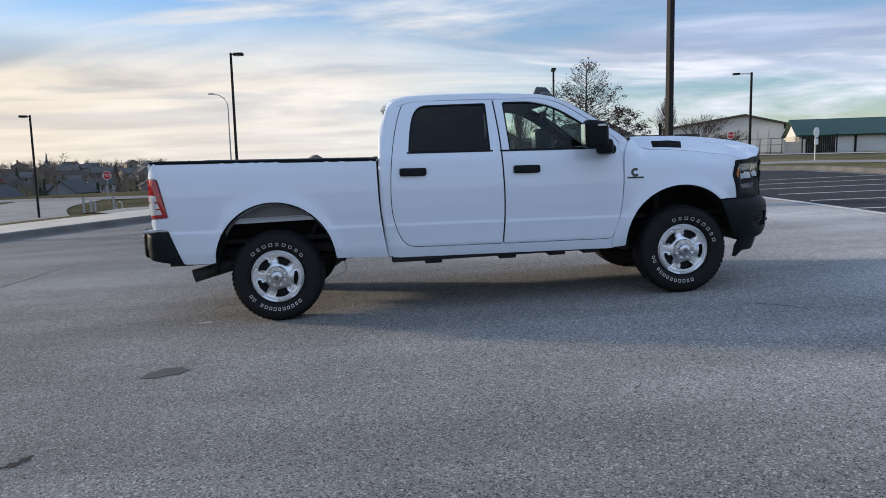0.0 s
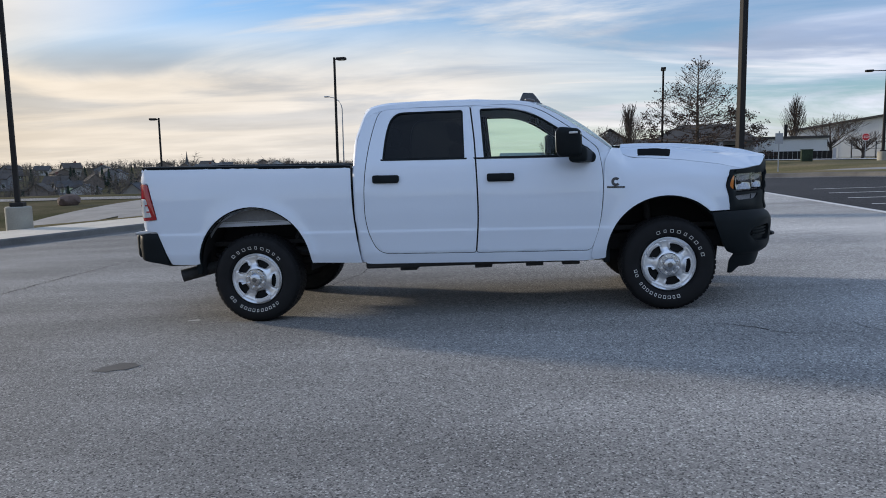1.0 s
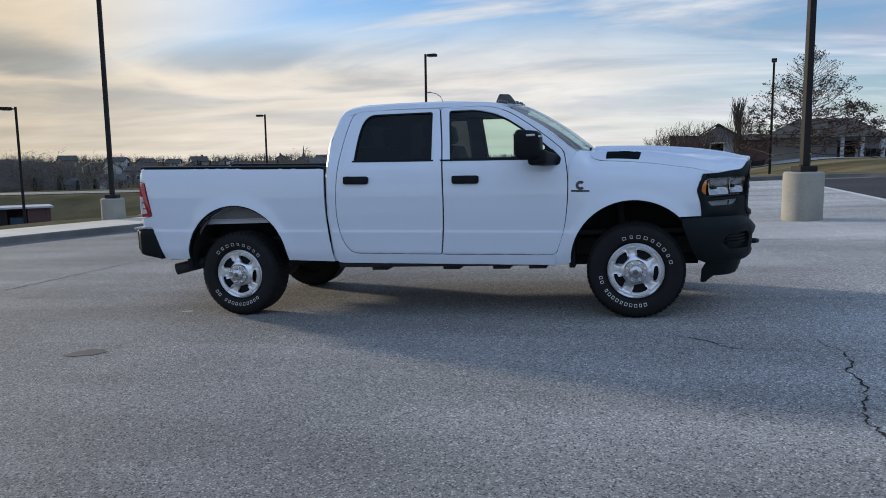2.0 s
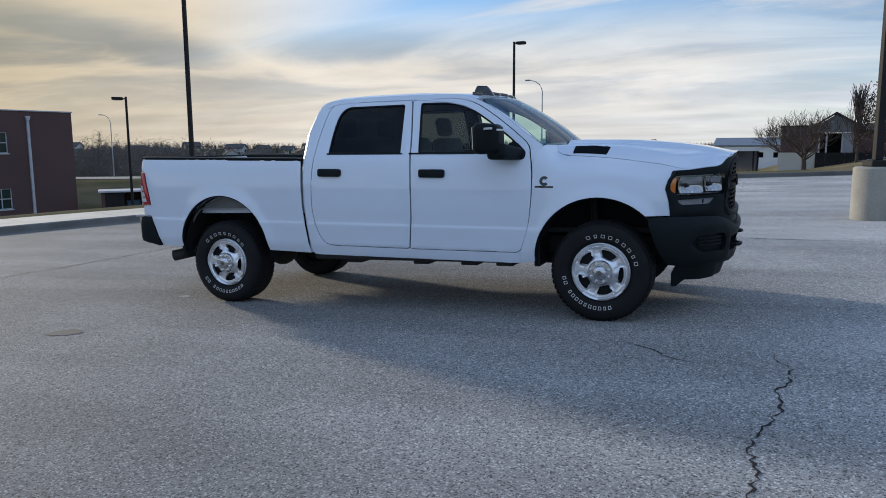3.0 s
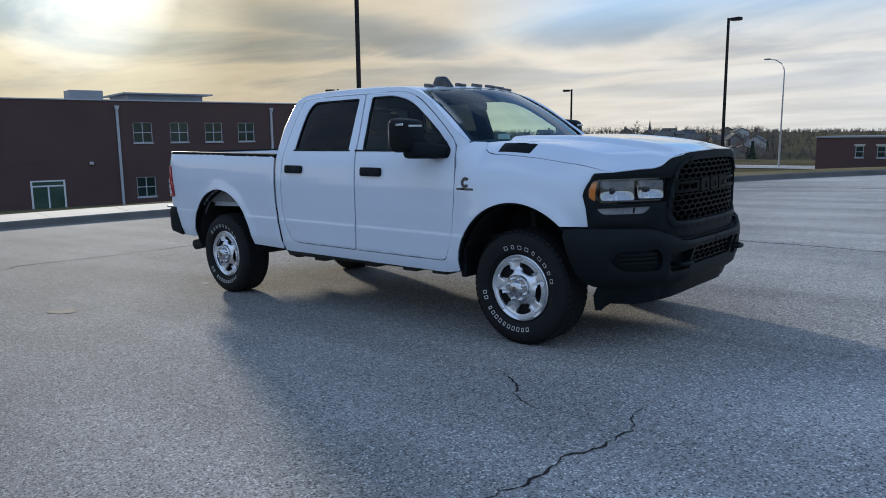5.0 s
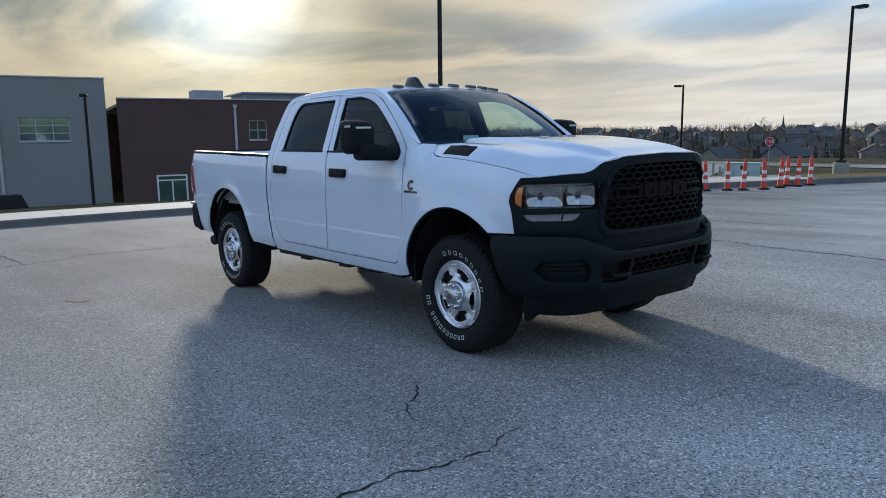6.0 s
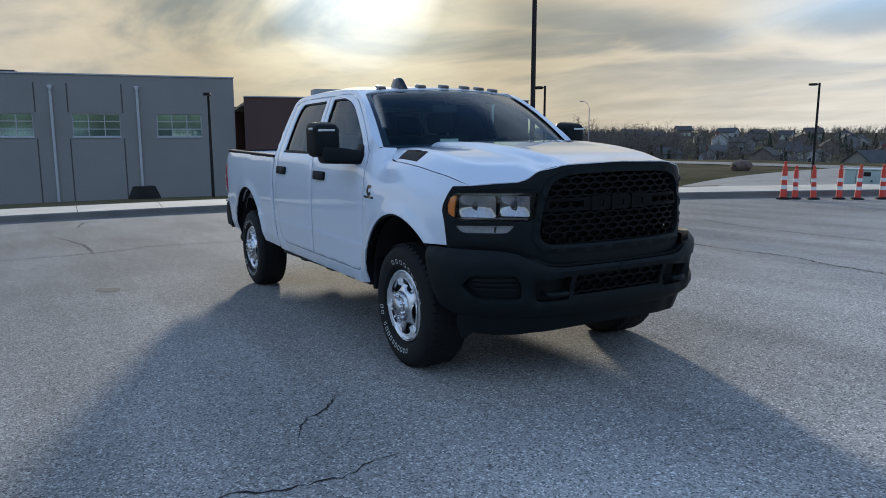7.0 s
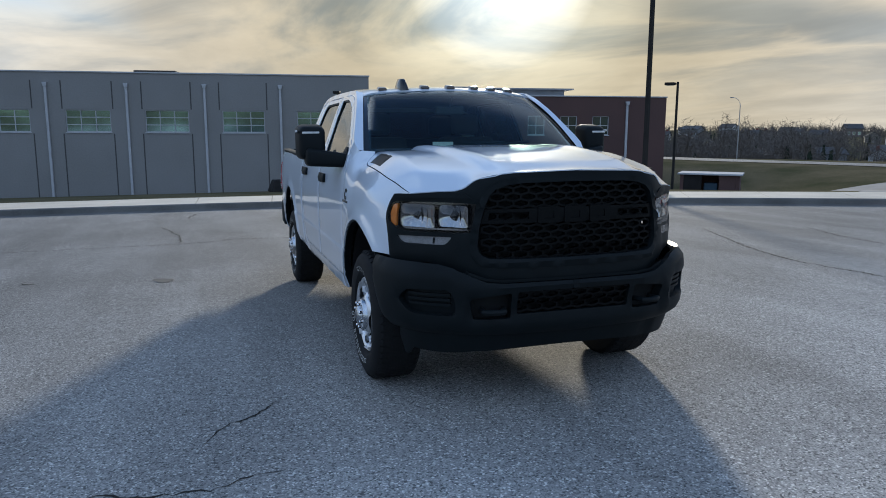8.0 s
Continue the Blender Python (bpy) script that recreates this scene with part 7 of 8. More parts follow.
top_half = [(y, lip_z(y) - 0.003) for y in (0, 0.2, 0.36, 0.41, 0.45, 0.49, 0.53, 0.55, 0.565, 0.585, 0.605, 0.625, 0.645, 0.70, 0.78, 0.86)] + [(0.905, 1.219), (0.926, 1.172), (0.938, 1.11), (0.9395, 1.075), (0.936, 0.99), (0.9305, 0.862), (0.925, 0.845), (0.757, 0.845), (0.60, 0.79), (0.50, 0.745), (0, 0.725)]
panel("grille_surround", mirrored(top_half), fascia(), BLACK, truck, holes=(mirrored(grille_half), y_loop(lamp_out, -1), y_loop(lamp_out, 1), y_loop(low_out, -1), y_loop(low_out, 1)), res=0.035, thick=0.05, edge=0.006, label="black moulded nose surround")
# raised frame round the grille, deepest along its foot
g_outer = [(0, 1.312), (0.31, 1.307), (0.42, 1.293), (0.485, 1.262), (0.520, 1.222), (0.540, 1.165), (0.557, 1.10), (0.569, 1.04), (0.579, 0.95), (0.574, 0.892), (0.548, 0.852), (0.50, 0.832), (0.30, 0.823), (0, 0.820)]
panel("grille_rim", mirrored(g_outer), fascia(0.014), BLACK, truck, holes=(mirrored(grille_half),), res=0.03, thick=0.07, edge=0.010, label="black grille rim")
# brow over the lamps: a thin ledge along the white edge
brow = [(y, lip_z(y) - 0.006) for y in (0.66, 0.72, 0.78, 0.84, 0.895)] + [(0.90, 1.192), (0.84, 1.196), (0.75, 1.200), (0.62, 1.200), (0.57, 1.20), (0.60, 1.225)]
for s in (-1, 1):
    panel("lamp_brow", [(s * nose_s(a), b) for a, b in brow], fascia(0.010), BLACK, truck, res=0.03, thick=0.02, edge=0.006)
# near-black sheet stands in for the shaded depth behind the grille mesh
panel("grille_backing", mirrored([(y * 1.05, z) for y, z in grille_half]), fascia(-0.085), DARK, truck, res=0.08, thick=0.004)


def honeycomb(name, y0, y1, z0, z1, inside, f, cw, ch, bar, depth, mat, label):
    """Flattened hexagon mesh of bars, clipped to an outline."""
    bm = bmesh.new()
    seen = set()

    def stick(a, b):
        key = (round(a[0] + b[0], 3), round(a[1] + b[1], 3))
        if key in seen:
            return
        seen.add(key)
        m = np.array([(a[0] + b[0]) / 2]), np.array([(a[1] + b[1]) / 2])
        if not within(inside, *m)[0]:
            return
        t = Vector((b[0] - a[0], b[1] - a[1])).normalized()
        n = Vector((-t.y, t.x)) * bar / 2
        a, b = Vector(a) - t * bar * 0.3, Vector(b) + t * bar * 0.3
        q = [a - n, b - n, b + n, a + n]
        front = [bm.verts.new(f(0.0)(p.x, p.y)) for p in q]
        rear = [bm.verts.new(f(-depth)(p.x, p.y)) for p in q]
        bm.faces.new(front)
        for k in range(4):
            bm.faces.new((front[k], rear[k], rear[(k + 1) % 4], front[(k + 1) % 4]))
    rows_n, cols_n = int((z1 - z0) / (ch * 0.75)) + 2, int((y1 - y0) / cw) + 2
    for j in range(rows_n):
        for i in range(cols_n):
            cy = y0 + cw * (i + 0.5 * (j % 2))
            cz = z0 + ch * 0.75 * j
            p = [(cy + cw / 2 * u, cz + ch / 2 * v) for u, v in ((0, 1), (1, 0.5), (1, -0.5), (0, -1), (-1, -0.5), (-1, 0.5))]
            for a, b in zip(p, p[1:] + p[:1]):
                stick(a, b)
    return part(name, bm, mat, truck, label)


g_loop = mirrored(grille_half)
honeycomb("grille_mesh", -0.62, 0.62, 0.86, 1.30, g_loop, lambda d: fascia(-0.018 + d), 0.088, 0.046, 0.012, 0.035, GRILLE, "black honeycomb grille mesh")
bar_loop = mirrored([(0, 1.142), (0.508, 1.142), (0.530, 1.066), (0, 1.066)])
panel("grille_crossbar", bar_loop, fascia(-0.004), GRILLE, truck, holes=([(nose_s(-0.485), 1.124), (nose_s(-0.495), 1.084), (nose_s(-0.27), 1.084), (nose_s(-0.27), 1.124)], [(nose_s(0.27), 1.124), (nose_s(0.27), 1.084), (nose_s(0.495), 1.084), (nose_s(0.485), 1.124)]), res=0.04, thick=0.03, label="black grille crossbar")
for k, y in enumerate((-0.155, 0.0, 0.155)):     # plain raised blocks where the maker's badge stands
    blk_loop = rounded([(y - 0.066, 1.062, 0.008), (y + 0.066, 1.062, 0.008), (y + 0.066, 1.150, 0.012), (y - 0.066, 1.150, 0.012)])
    hole = rounded([(y - 0.028, 1.085, 0.006), (y + 0.028, 1.085, 0.006), (y + 0.028, 1.122, 0.006), (y - 0.028, 1.122, 0.006)])
    panel("grille_badge", [(nose_s(a), b) for a, b in blk_loop], fascia(0.004), GRILLE, truck, holes=([(nose_s(a), b) for a, b in hole],), res=0.03, thick=0.022, edge=0.004, label="plain dark raised badge block")

for s in (-1, 1):
    lamp = panel("headlamp", y_loop(lamp_out, s), fascia(-0.075), GLOSS, truck, res=0.05, thick=0.01, label="clear headlamp with chrome reflectors and an amber end")
    for y0, y1, z0, z1, n in ((0.738, 0.888, 1.034, 1.164, 6), (0.592, 0.722, 1.040, 1.162, 5)):
        a_, b_ = nose_s(y0), nose_s(y1)

        def bowl(u, z, a_=a_, b_=b_, z0=z0, z1=z1, n=n):
            p, q = (abs(u) - a_) / (b_ - a_), (z - z0) / (z1 - z0)
            deep = -0.018 - 0.040 * math.sin(math.pi * min(1, max(0, p))) * (0.35 + 0.65 * math.sin(math.pi * min(1, max(0, q))))
            return fascia(deep + 0.0022 * math.sin(2 * math.pi * n * p))(u, z)
        rl = rounded([(y0, z0, 0.015), (y1, z0 + 0.004, 0.02), (y1 - 0.004, z1, 0.02), (y0, z1 - 0.004, 0.015)])
        panel("reflector", [(s * nose_s(a), b) for a, b in rl], bowl, REFLECTOR, lamp, res=0.012, thick=0.004, edge=0.0, label="fluted chrome reflector")
    for yb, zb in ((0.815, 1.098), (0.655, 1.100)):
        xb, _ = nose_at(nose_s(yb))
        part("bulb_shield", lathe(bmesh.new(), [(0.013, 0.0), (0.016, 0.020), (0.012, 0.030), (0.0, 0.032)], "y", 14), GLOSS, lamp, smooth=True, m=pose(xb - 0.062, s * (yb - 0.03), zb, 0, 0, 180 - s * 50))
    blade = y_loop([(0.60, 1.034, 0.003), (0.885, 1.034, 0.003), (0.885, 1.024, 0.003), (0.60, 1.024, 0.003)], s)
    panel("lamp_blade", blade, fascia(-0.03), REFLECTOR, lamp, res=0.04, thick=0.02)
    amber = y_loop([(0.896, 1.166, 0.006), (0.903, 1.10, 0.006), (0.905, 1.038, 0.008), (0.914, 1.034, 0.006), (0.931, 1.064, 0.01), (0.931, 1.106, 0.02), (0.919, 1.156, 0.01)], s)
    panel("amber_marker", amber, fascia(-0.016), AMBER, lamp, res=0.03, thick=0.02, label="amber side marker")
    panel("lamp_lens", [(nose_s(a) * s, b) for a, b in grown(rounded(lamp_out), 0.004)], fascia(-0.004), LENS, lamp, res=0.05, thick=0.004, label="clear outer lens")
    low = panel("lower_lamp", y_loop(low_out, s), fascia(-0.014), GREY_LENS, truck, res=0.04, thick=0.01, label="grey lower signal lamp")
    panel("lamp_lens", [(nose_s(a) * s, b) for a, b in grown(rounded(low_out), 0.003)], fascia(-0.002), LENS, low, res=0.05, thick=0.004)
    dv = y_loop([(0.735, 0.984, 0.002), (0.738, 0.95, 0.002), (0.746, 0.95, 0.002), (0.743, 0.984, 0.002)], s)
    panel("divider", dv, fascia(-0.008), BLACK, low, res=0.03, thick=0.02)

BUMPER = [(0.0, 2.905), (0.40, 2.898), (0.56, 2.865), (0.70, 2.800), (0.82, 2.710), (0.90, 2.600), (0.955, 2.47), (0.975, 2.36), (0.985, 2.25)]
bump_at, bump_s = along(BUMPER)


def bumper(out=0.0):
    def f(s, z):
        x, y = bump_at(s)
        x2, y2 = bump_at(s + 0.002)
        x1, y1 = bump_at(s - 0.002)
        n = Vector((y2 - y1, -(x2 - x1))).normalized()
        o = out + 0.022 * math.exp(-((z - 0.70) / 0.16) ** 2) - 0.055 * max(0, (0.56 - z) / 0.12) ** 2 - 0.03 * max(0, (z - 0.82) / 0.06)
        o += -0.02 * ease(0.44, 0.60, z) * ease(0.70, 0.60, z) * (1 if abs(y) < 0.62 else 0)
        return (x + n.x * o, y + n.y * o, z)
    return f


def b_mirror(loop):
    return [(bump_s(y), z) for y, z in loop] + [(-bump_s(y), z) for y, z in loop[::-1]]


def b_loop2(pts, s):
    return [(s * bump_s(y), z) for y, z in rounded(pts)]


bump_half = [(0, 0.745), (0.42, 0.748), (0.51, 0.757), (0.60, 0.795), (0.68, 0.838), (0.75, 0.856), (0.85, 0.862), (0.955, 0.864), (0.984, 0.862), (0.984, 0.80), (0.979, 0.62), (0.972, 0.50), (0.955, 0.462), (0.60, 0.456), (0, 0.438)]
low_grille = rounded([(-0.342, 0.572, 0.015), (0.342, 0.572, 0.015), (0.342, 0.698, 0.015), (-0.342, 0.698, 0.015)])
low_grille = [(bump_s(a), b) for a, b in low_grille]
hook = [(0.376, 0.552, 0.02), (0.585, 0.552, 0.02), (0.600, 0.668, 0.03), (0.376, 0.694, 0.02)]
pocket = [(0.672, 0.570, 0.03), (0.874, 0.576, 0.03), (0.915, 0.645, 0.02), (0.884, 0.712, 0.03), (0.695, 0.718, 0.03), (0.665, 0.65, 0.03)]
panel("front_bumper", b_mirror(bump_half), bumper(), BLACK, truck, holes=(low_grille, b_loop2(hook, -1), b_loop2(hook, 1), b_loop2(pocket, -1), b_loop2(pocket, 1)), res=0.04, thick=0.06, edge=0.010, label="matt black moulded front bumper")
panel("bumper_shelf", [(-0.60, 0.0), (0.60, 0.0), (0.60, 1.0), (-0.60, 1.0)], lambda y, v: (float(np.interp(abs(y), [p[0] for p in BUMPER], [p[1] for p in BUMPER])) - 0.01 - 0.16 * v, y, float(np.interp(abs(y), [0, 0.42, 0.51, 0.60, 0.66], [0.742, 0.745, 0.754, 0.790, 0.82])) + 0.012 * v), BLACK, truck, res=0.05, thick=0.02)
# another dark sheet, giving the bumper openings their shade
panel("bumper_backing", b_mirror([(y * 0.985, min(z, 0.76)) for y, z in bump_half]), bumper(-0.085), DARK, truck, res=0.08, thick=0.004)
honeycomb("lower_mesh", -0.36, 0.36, 0.57, 0.70, low_grille, lambda d: bumper(-0.025 + d), 0.088, 0.046, 0.012, 0.03, GRILLE, "black honeycomb lower grille")
for s in (-1, 1):
    x, y = bump_at(s * bump_s(0.47))
    bm = bmesh.new()
    tube(bm, [(-0.02, -0.06, 0), (0.055, -0.055, 0), (0.07, -0.03, 0), (0.07, 0.03, 0), (0.055, 0.055, 0), (-0.02, 0.06, 0)], 0.016, 8)
    part("tow_hook", bm, BLACK, truck, smooth=True, m=pose(x - 0.035, y, 0.60, 0, 0, s * 12))
    pk = panel("corner_pocket", b_loop2([(p[0], p[1], p[2]) for p in pocket], s), bumper(-0.045), BLACK, truck, res=0.05, thick=0.01, label="ribbed black corner panel")
    for k in range(3):
        z = 0.622 + 0.028 * k
        panel("rib", b_loop2([(0.695, z, 0.004), (0.880, z + 0.002, 0.004), (0.884, z + 0.016, 0.004), (0.692, z + 0.016, 0.004)], s), bumper(-0.026), BLACK, pk, res=0.05, thick=0.025)
# air dam under the bumper
dam_half = [(0, 0.47), (0.70, 0.475), (0.945, 0.48), (0.962, 0.40), (0.962, 0.294), (0.945, 0.292), (0.930, 0.325), (0.915, 0.345), (0.80, 0.340), (0.62, 0.345), (0.30, 0.352), (0, 0.355)]
panel("air_dam", b_mirror(dam_half), lambda u, z: (*bumper(-0.075 - 0.30 * (0.48 - z))(u, 0.57)[:2], z), BLACK, truck, res=0.05, thick=0.02, label="black lower air dam")
part("plate_bracket", boxed(2.905, 2.925, -0.02, 0.02, 0.70, 0.74, 0.004), BLACK, truck)

# ---- mirrors ----
for s in (-1, 1):
    base = panel("door_mirror", rounded([(1.08, 1.402, 0.02), (1.13, 1.362, 0.03), (1.255, 1.345, 0.03), (1.275, 1.41, 0.03), (1.195, 1.490, 0.02), (1.12, 1.50, 0.03)]), side(s, -0.014), BLACK, truck, res=0.04, thick=0.04, edge=0.008, label="tall black tow mirror with pale signal strip")
    arm_bm = boxed(-0.080, 0.080, -0.17, 0.17, -0.056, 0.060, 0.032, 3)
    for v in arm_bm.verts:
        k = 0.5 - v.co.y * s / 0.34             # 0 at the head, 1 at the door
        v.co.x += 0.105 * k
        v.co.z = v.co.z * (1.15 - 0.35 * k) - 0.035 * k
    part("mirror_arm", arm_bm, BLACK, base, smooth=True, m=pose(1.085, s * 1.035, 1.420, 0, 0, 0))
    hd = boxed(-0.108, 0.108, -0.108, 0.108, -0.132, 0.132, 0.052, 4)
    for v in hd.verts:
        k = (v.co.x + 0.105) / 0.21             # the shell narrows and drops forwards
        v.co.y = v.co.y * (1 - 0.16 * k) - s * 0.015 * k
        v.co.z -= 0.030 * k * (v.co.z + 0.13) / 0.26
    head = part("mirror_head", hd, BLACK, base, smooth=True, m=pose(1.022, s * 1.158, 1.534, 0, 0, s * 4))
    sg = boxed(0.084, 0.1095, -0.060, 0.065, 0.050, 0.068, 0.006)
    part("signal_strip", sg, PALE_LENS, head, "pale signal strip")
    part("side_signal", boxed(0.0, 0.075, min(s * 0.090, s * 0.1045), max(s * 0.090, s * 0.1045), 0.062, 0.080, 0.005), PALE_LENS, head, "pale signal strip")
    part("mirror_glass", boxed(-0.115, -0.109, -0.080, 0.080, -0.09, 0.09, 0.002), CHROME, head)

# ---- bed ----
for s in (-1, 1):
    panel("bed_rail", [(-2.95, 0.0), (-0.94, 0.0), (-0.94, 1.0), (-2.95, 1.0)], lambda x, v: (x, s * (half(x, BED_TOP(x)) + 0.008 - 0.089 * v), BED_TOP(x) + 0.008 + 0.006 * math.sin(math.pi * v)), BLACK, truck, res=0.06, thick=0.04, label="black bed rail cap")
    part("bed_wall", boxed(-2.95, -0.97, min(s * 0.80, s * 0.845), max(s * 0.80, s * 0.845), 0.94, 1.40), PAINT, truck)
    part("bed_wheel_box", boxed(-2.4, -1.4, min(s * 0.55, s * 0.80), max(s * 0.55, s * 0.80), 0.94, 1.15, 0.04), PAINT, truck)
part("bed_floor", boxed(-2.97, -0.97, -0.80, 0.80, 0.90, 0.935), PAINT, truck)
bw = boxed(-0.972, -0.945, -0.84, 0.84, 0.60, 1.418)
part("bed_front", bw, PAINT, truck)
for s in (-1, 1):
    # added dark block: the gap's shade is put in as a solid
    part("gap_dark", boxed(-0.955, -0.915, min(s * 0.80, s * 0.93), max(s * 0.80, s * 0.93), 0.56, 1.40, 0.006), LINER, truck, "dark block standing in for the shaded cab-bed gap")
tg = part("tailgate", boxed(-2.995, -2.940, -0.80, 0.80, 0.90, 1.488, 0.02), PAINT, truck)
part("tailgate_cap", boxed(-3.0, -2.935, -0.80, 0.80, 1.490, 1.506, 0.006), BLACK, tg)
part("tailgate_handle", boxed(-3.008, -2.997, -0.14, 0.14, 1.33, 1.42, 0.01), BLACK, tg)
for s in (-1, 1):
    # tail lamp wrapping the rear corner
    tl = rounded([(-2.995, 1.352, 0.01), (-2.893, 1.346, 0.03), (-2.862, 1.20, 0.1), (-2.822, 1.012, 0.01), (-2.99, 1.002, 0.01)])
    lampt = panel("tail_lamp", tl, side(s, -0.010), RED_LENS, truck, res=0.03, thick=0.05, edge=0.006, label="red tail lamp with clear lower panel")
    cl = rounded([(-2.988, 1.215, 0.01), (-2.905, 1.21, 0.02), (-2.895, 1.15, 0.03), (-2.862, 1.04, 0.01), (-2.985, 1.035, 0.01)])
    panel("reverse_lens", cl, side(s, -0.016), PALE_LENS, lampt, res=0.03, thick=0.02, label="clear reversing lens")
    for zz in (1.09, 1.15):
        panel("lens_bar", rounded([(-2.985, zz - 0.006, 0.002), (-2.89 + (1.15 - zz) * 0.25, zz - 0.006, 0.002), (-2.89 + (1.15 - zz) * 0.25, zz + 0.006, 0.002), (-2.985, zz + 0.006, 0.002)]), side(s, -0.019), RED_LENS, lampt, res=0.03, thick=0.01)
    part("corner_post", boxed(-2.990, -2.940, min(s * 0.803, s * 0.870), max(s * 0.803, s * 0.870), 0.90, 1.49, 0.02), PAINT, truck)

# rear bumper


def rear_side(s):
    def f(x, z):
        return (x, s * (0.985 - 0.02 * max(0, (z - 0.80) / 0.1) ** 2 - 0.11 * max(0, (-2.95 - x) / 0.12) ** 2), z)
    return f


for s in (-1, 1):
    panel("rear_bumper_end", rounded([(-2.835, 0.888, 0.02), (-2.735, 0.572, 0.02), (-3.04, 0.640, 0.05), (-3.055, 0.885, 0.03)]), rear_side(s), BLACK, truck, res=0.04, thick=0.05, edge=0.008, label="black plastic bumper end")
    part("bumper_top_end", boxed(-3.06, -2.83, min(s * 0.70, s * 0.965), max(s * 0.70, s * 0.965), 0.875, 0.902, 0.01), GALV, truck, "pale bumper step")
part("rear_bumper", boxed(-3.09, -2.95, -0.90, 0.90, 0.645, 0.885, 0.04, 3), BLACK, truck, "black rear bumper", smooth=True)
part("bumper_pad", boxed(-3.085, -2.97, -0.80, 0.80, 0.887, 0.905, 0.006), BLACK, truck)

# ---- underbody ----
for s in (-1, 1):
    part("frame_rail", boxed(-3.0, 2.45, s * 0.44 - 0.045, s * 0.44 + 0.045, 0.50, 0.66, 0.01), UNDER, truck)
    part("sill_beam", boxed(-0.86, 1.20, min(s * 0.78, s * 0.93), max(s * 0.78, s * 0.93), 0.462, 0.56, 0.02), UNDER, truck)
    for x0 in (-0.55, 0.15, 0.62, 0.95):
        part("mount_bracket", boxed(x0, x0 + 0.16, min(s * 0.52, s * 0.86), max(s * 0.52, s * 0.86), 0.425, 0.475, 0.008), UNDER, truck)
    pts_ = [(-2.65, s * 0.53, 0.66), (-2.2, s * 0.53, 0.52), (-1.9, s * 0.53, 0.49), (-1.5, s * 0.53, 0.52), (-1.1, s * 0.53, 0.62)]
    bm = bmesh.new()
    for k, (p, q) in enumerate(zip(pts_, pts_[1:])):
        tube(bm, [p, q], 0.028, 6)
    part("leaf_spring", bm, UNDER, truck)
    part("shock", tube(bmesh.new(), [(-1.75, s * 0.60, 0.45), (-1.5, s * 0.52, 0.95)], 0.032, 8), UNDER, truck)
    part("front_shock", tube(bmesh.new(), [(1.80, s * 0.62, 0.45), (1.75, s * 0.56, 1.0)], 0.035, 8), UNDER, truck)
part("rear_axle", tube(bmesh.new(), [(-1.896, -0.80, 0.41), (-1.896, -0.2, 0.41), (-1.896, 0.2, 0.41), (-1.896, 0.80, 0.41)], [0.055, 0.06, 0.06, 0.055], 10), UNDER, truck, smooth=True)
bm = bmesh.new()
bmesh.ops.create_uvsphere(bm, u_segments=16, v_segments=10, radius=0.17, matrix=Matrix.Translation((-1.896, 0, 0.41)))
part("differential", bm, UNDER, truck, smooth=True)
bm = bmesh.new()
bmesh.ops.create_uvsphere(bm, u_segments=16, v_segments=10, radius=0.15, matrix=Matrix.Translation((1.896, 0.25, 0.40)))
part("front_differential", bm, UNDER, truck, smooth=True)
part("front_axle", tube(bmesh.new(), [(1.896, -0.80, 0.40), (1.896, 0.80, 0.40)], 0.055, 10), UNDER, truck, smooth=True)
part("drive_shaft", tube(bmesh.new(), [(-1.8, 0.0, 0.42), (0.4, 0.0, 0.55)], 0.045, 8), UNDER, truck, smooth=True)
part("gearbox", boxed(0.2, 1.2, -0.28, 0.28, 0.44, 0.72, 0.06), UNDER, truck)
part("fuel_tank", boxed(-1.15, 0.1, 0.48, 0.80, 0.40, 0.68, 0.05), UNDER, truck)
part("skid_plate", boxed(1.0, 1.75, -0.40, 0.40, 0.40, 0.46, 0.02), UNDER, truck)
part("exhaust_box", boxed(-0.75, 0.35, -0.72, -0.46, 0.44, 0.60, 0.06, 3), UNDER, truck, smooth=True)
part("spare_wheel", lathe(bmesh.new(), [(0.20, 0.52), (0.36, 0.50), (0.40, 0.56), (0.40, 0.66), (0.36, 0.72), (0.20, 0.70)], n=28), RUBBER, truck, smooth=True, m=Matrix.Translation((-2.55, 0, 0.03)))
part("cross_member", boxed(-2.9, -2.78, -0.44, 0.44, 0.50, 0.62, 0.01), UNDER, truck)
part("chassis_pan", boxed(-2.95, 2.4, -0.62, 0.62, 0.70, 0.74), UNDER, truck)
ex = bmesh.new()
tube(ex, [(-0.75, -0.60, 0.52), (-1.35, -0.60, 0.60), (-1.9, -0.60, 0.66), (-2.3, -0.70, 0.53), (-2.62, -0.83, 0.465)], 0.042, 10, cap=False)
part("exhaust_pipe", ex, UNDER, truck, smooth=True)
tip = bmesh.new()
tube(tip, [(-2.36, -0.73, 0.515), (-2.68, -0.855, 0.452)], [0.056, 0.060], 14, cap=False)
tube(tip, [(-2.38, -0.735, 0.512), (-2.675, -0.853, 0.453)], [0.048, 0.052], 14, cap=False)
part("exhaust_tip", tip, UNDER, truck, "dark exhaust tip", smooth=True)
part("tow_receiver", boxed(-3.12, -2.8, -0.06, 0.06, 0.50, 0.60, 0.01), UNDER, truck)


# ---- wheels ----
TYRE_R = 0.416


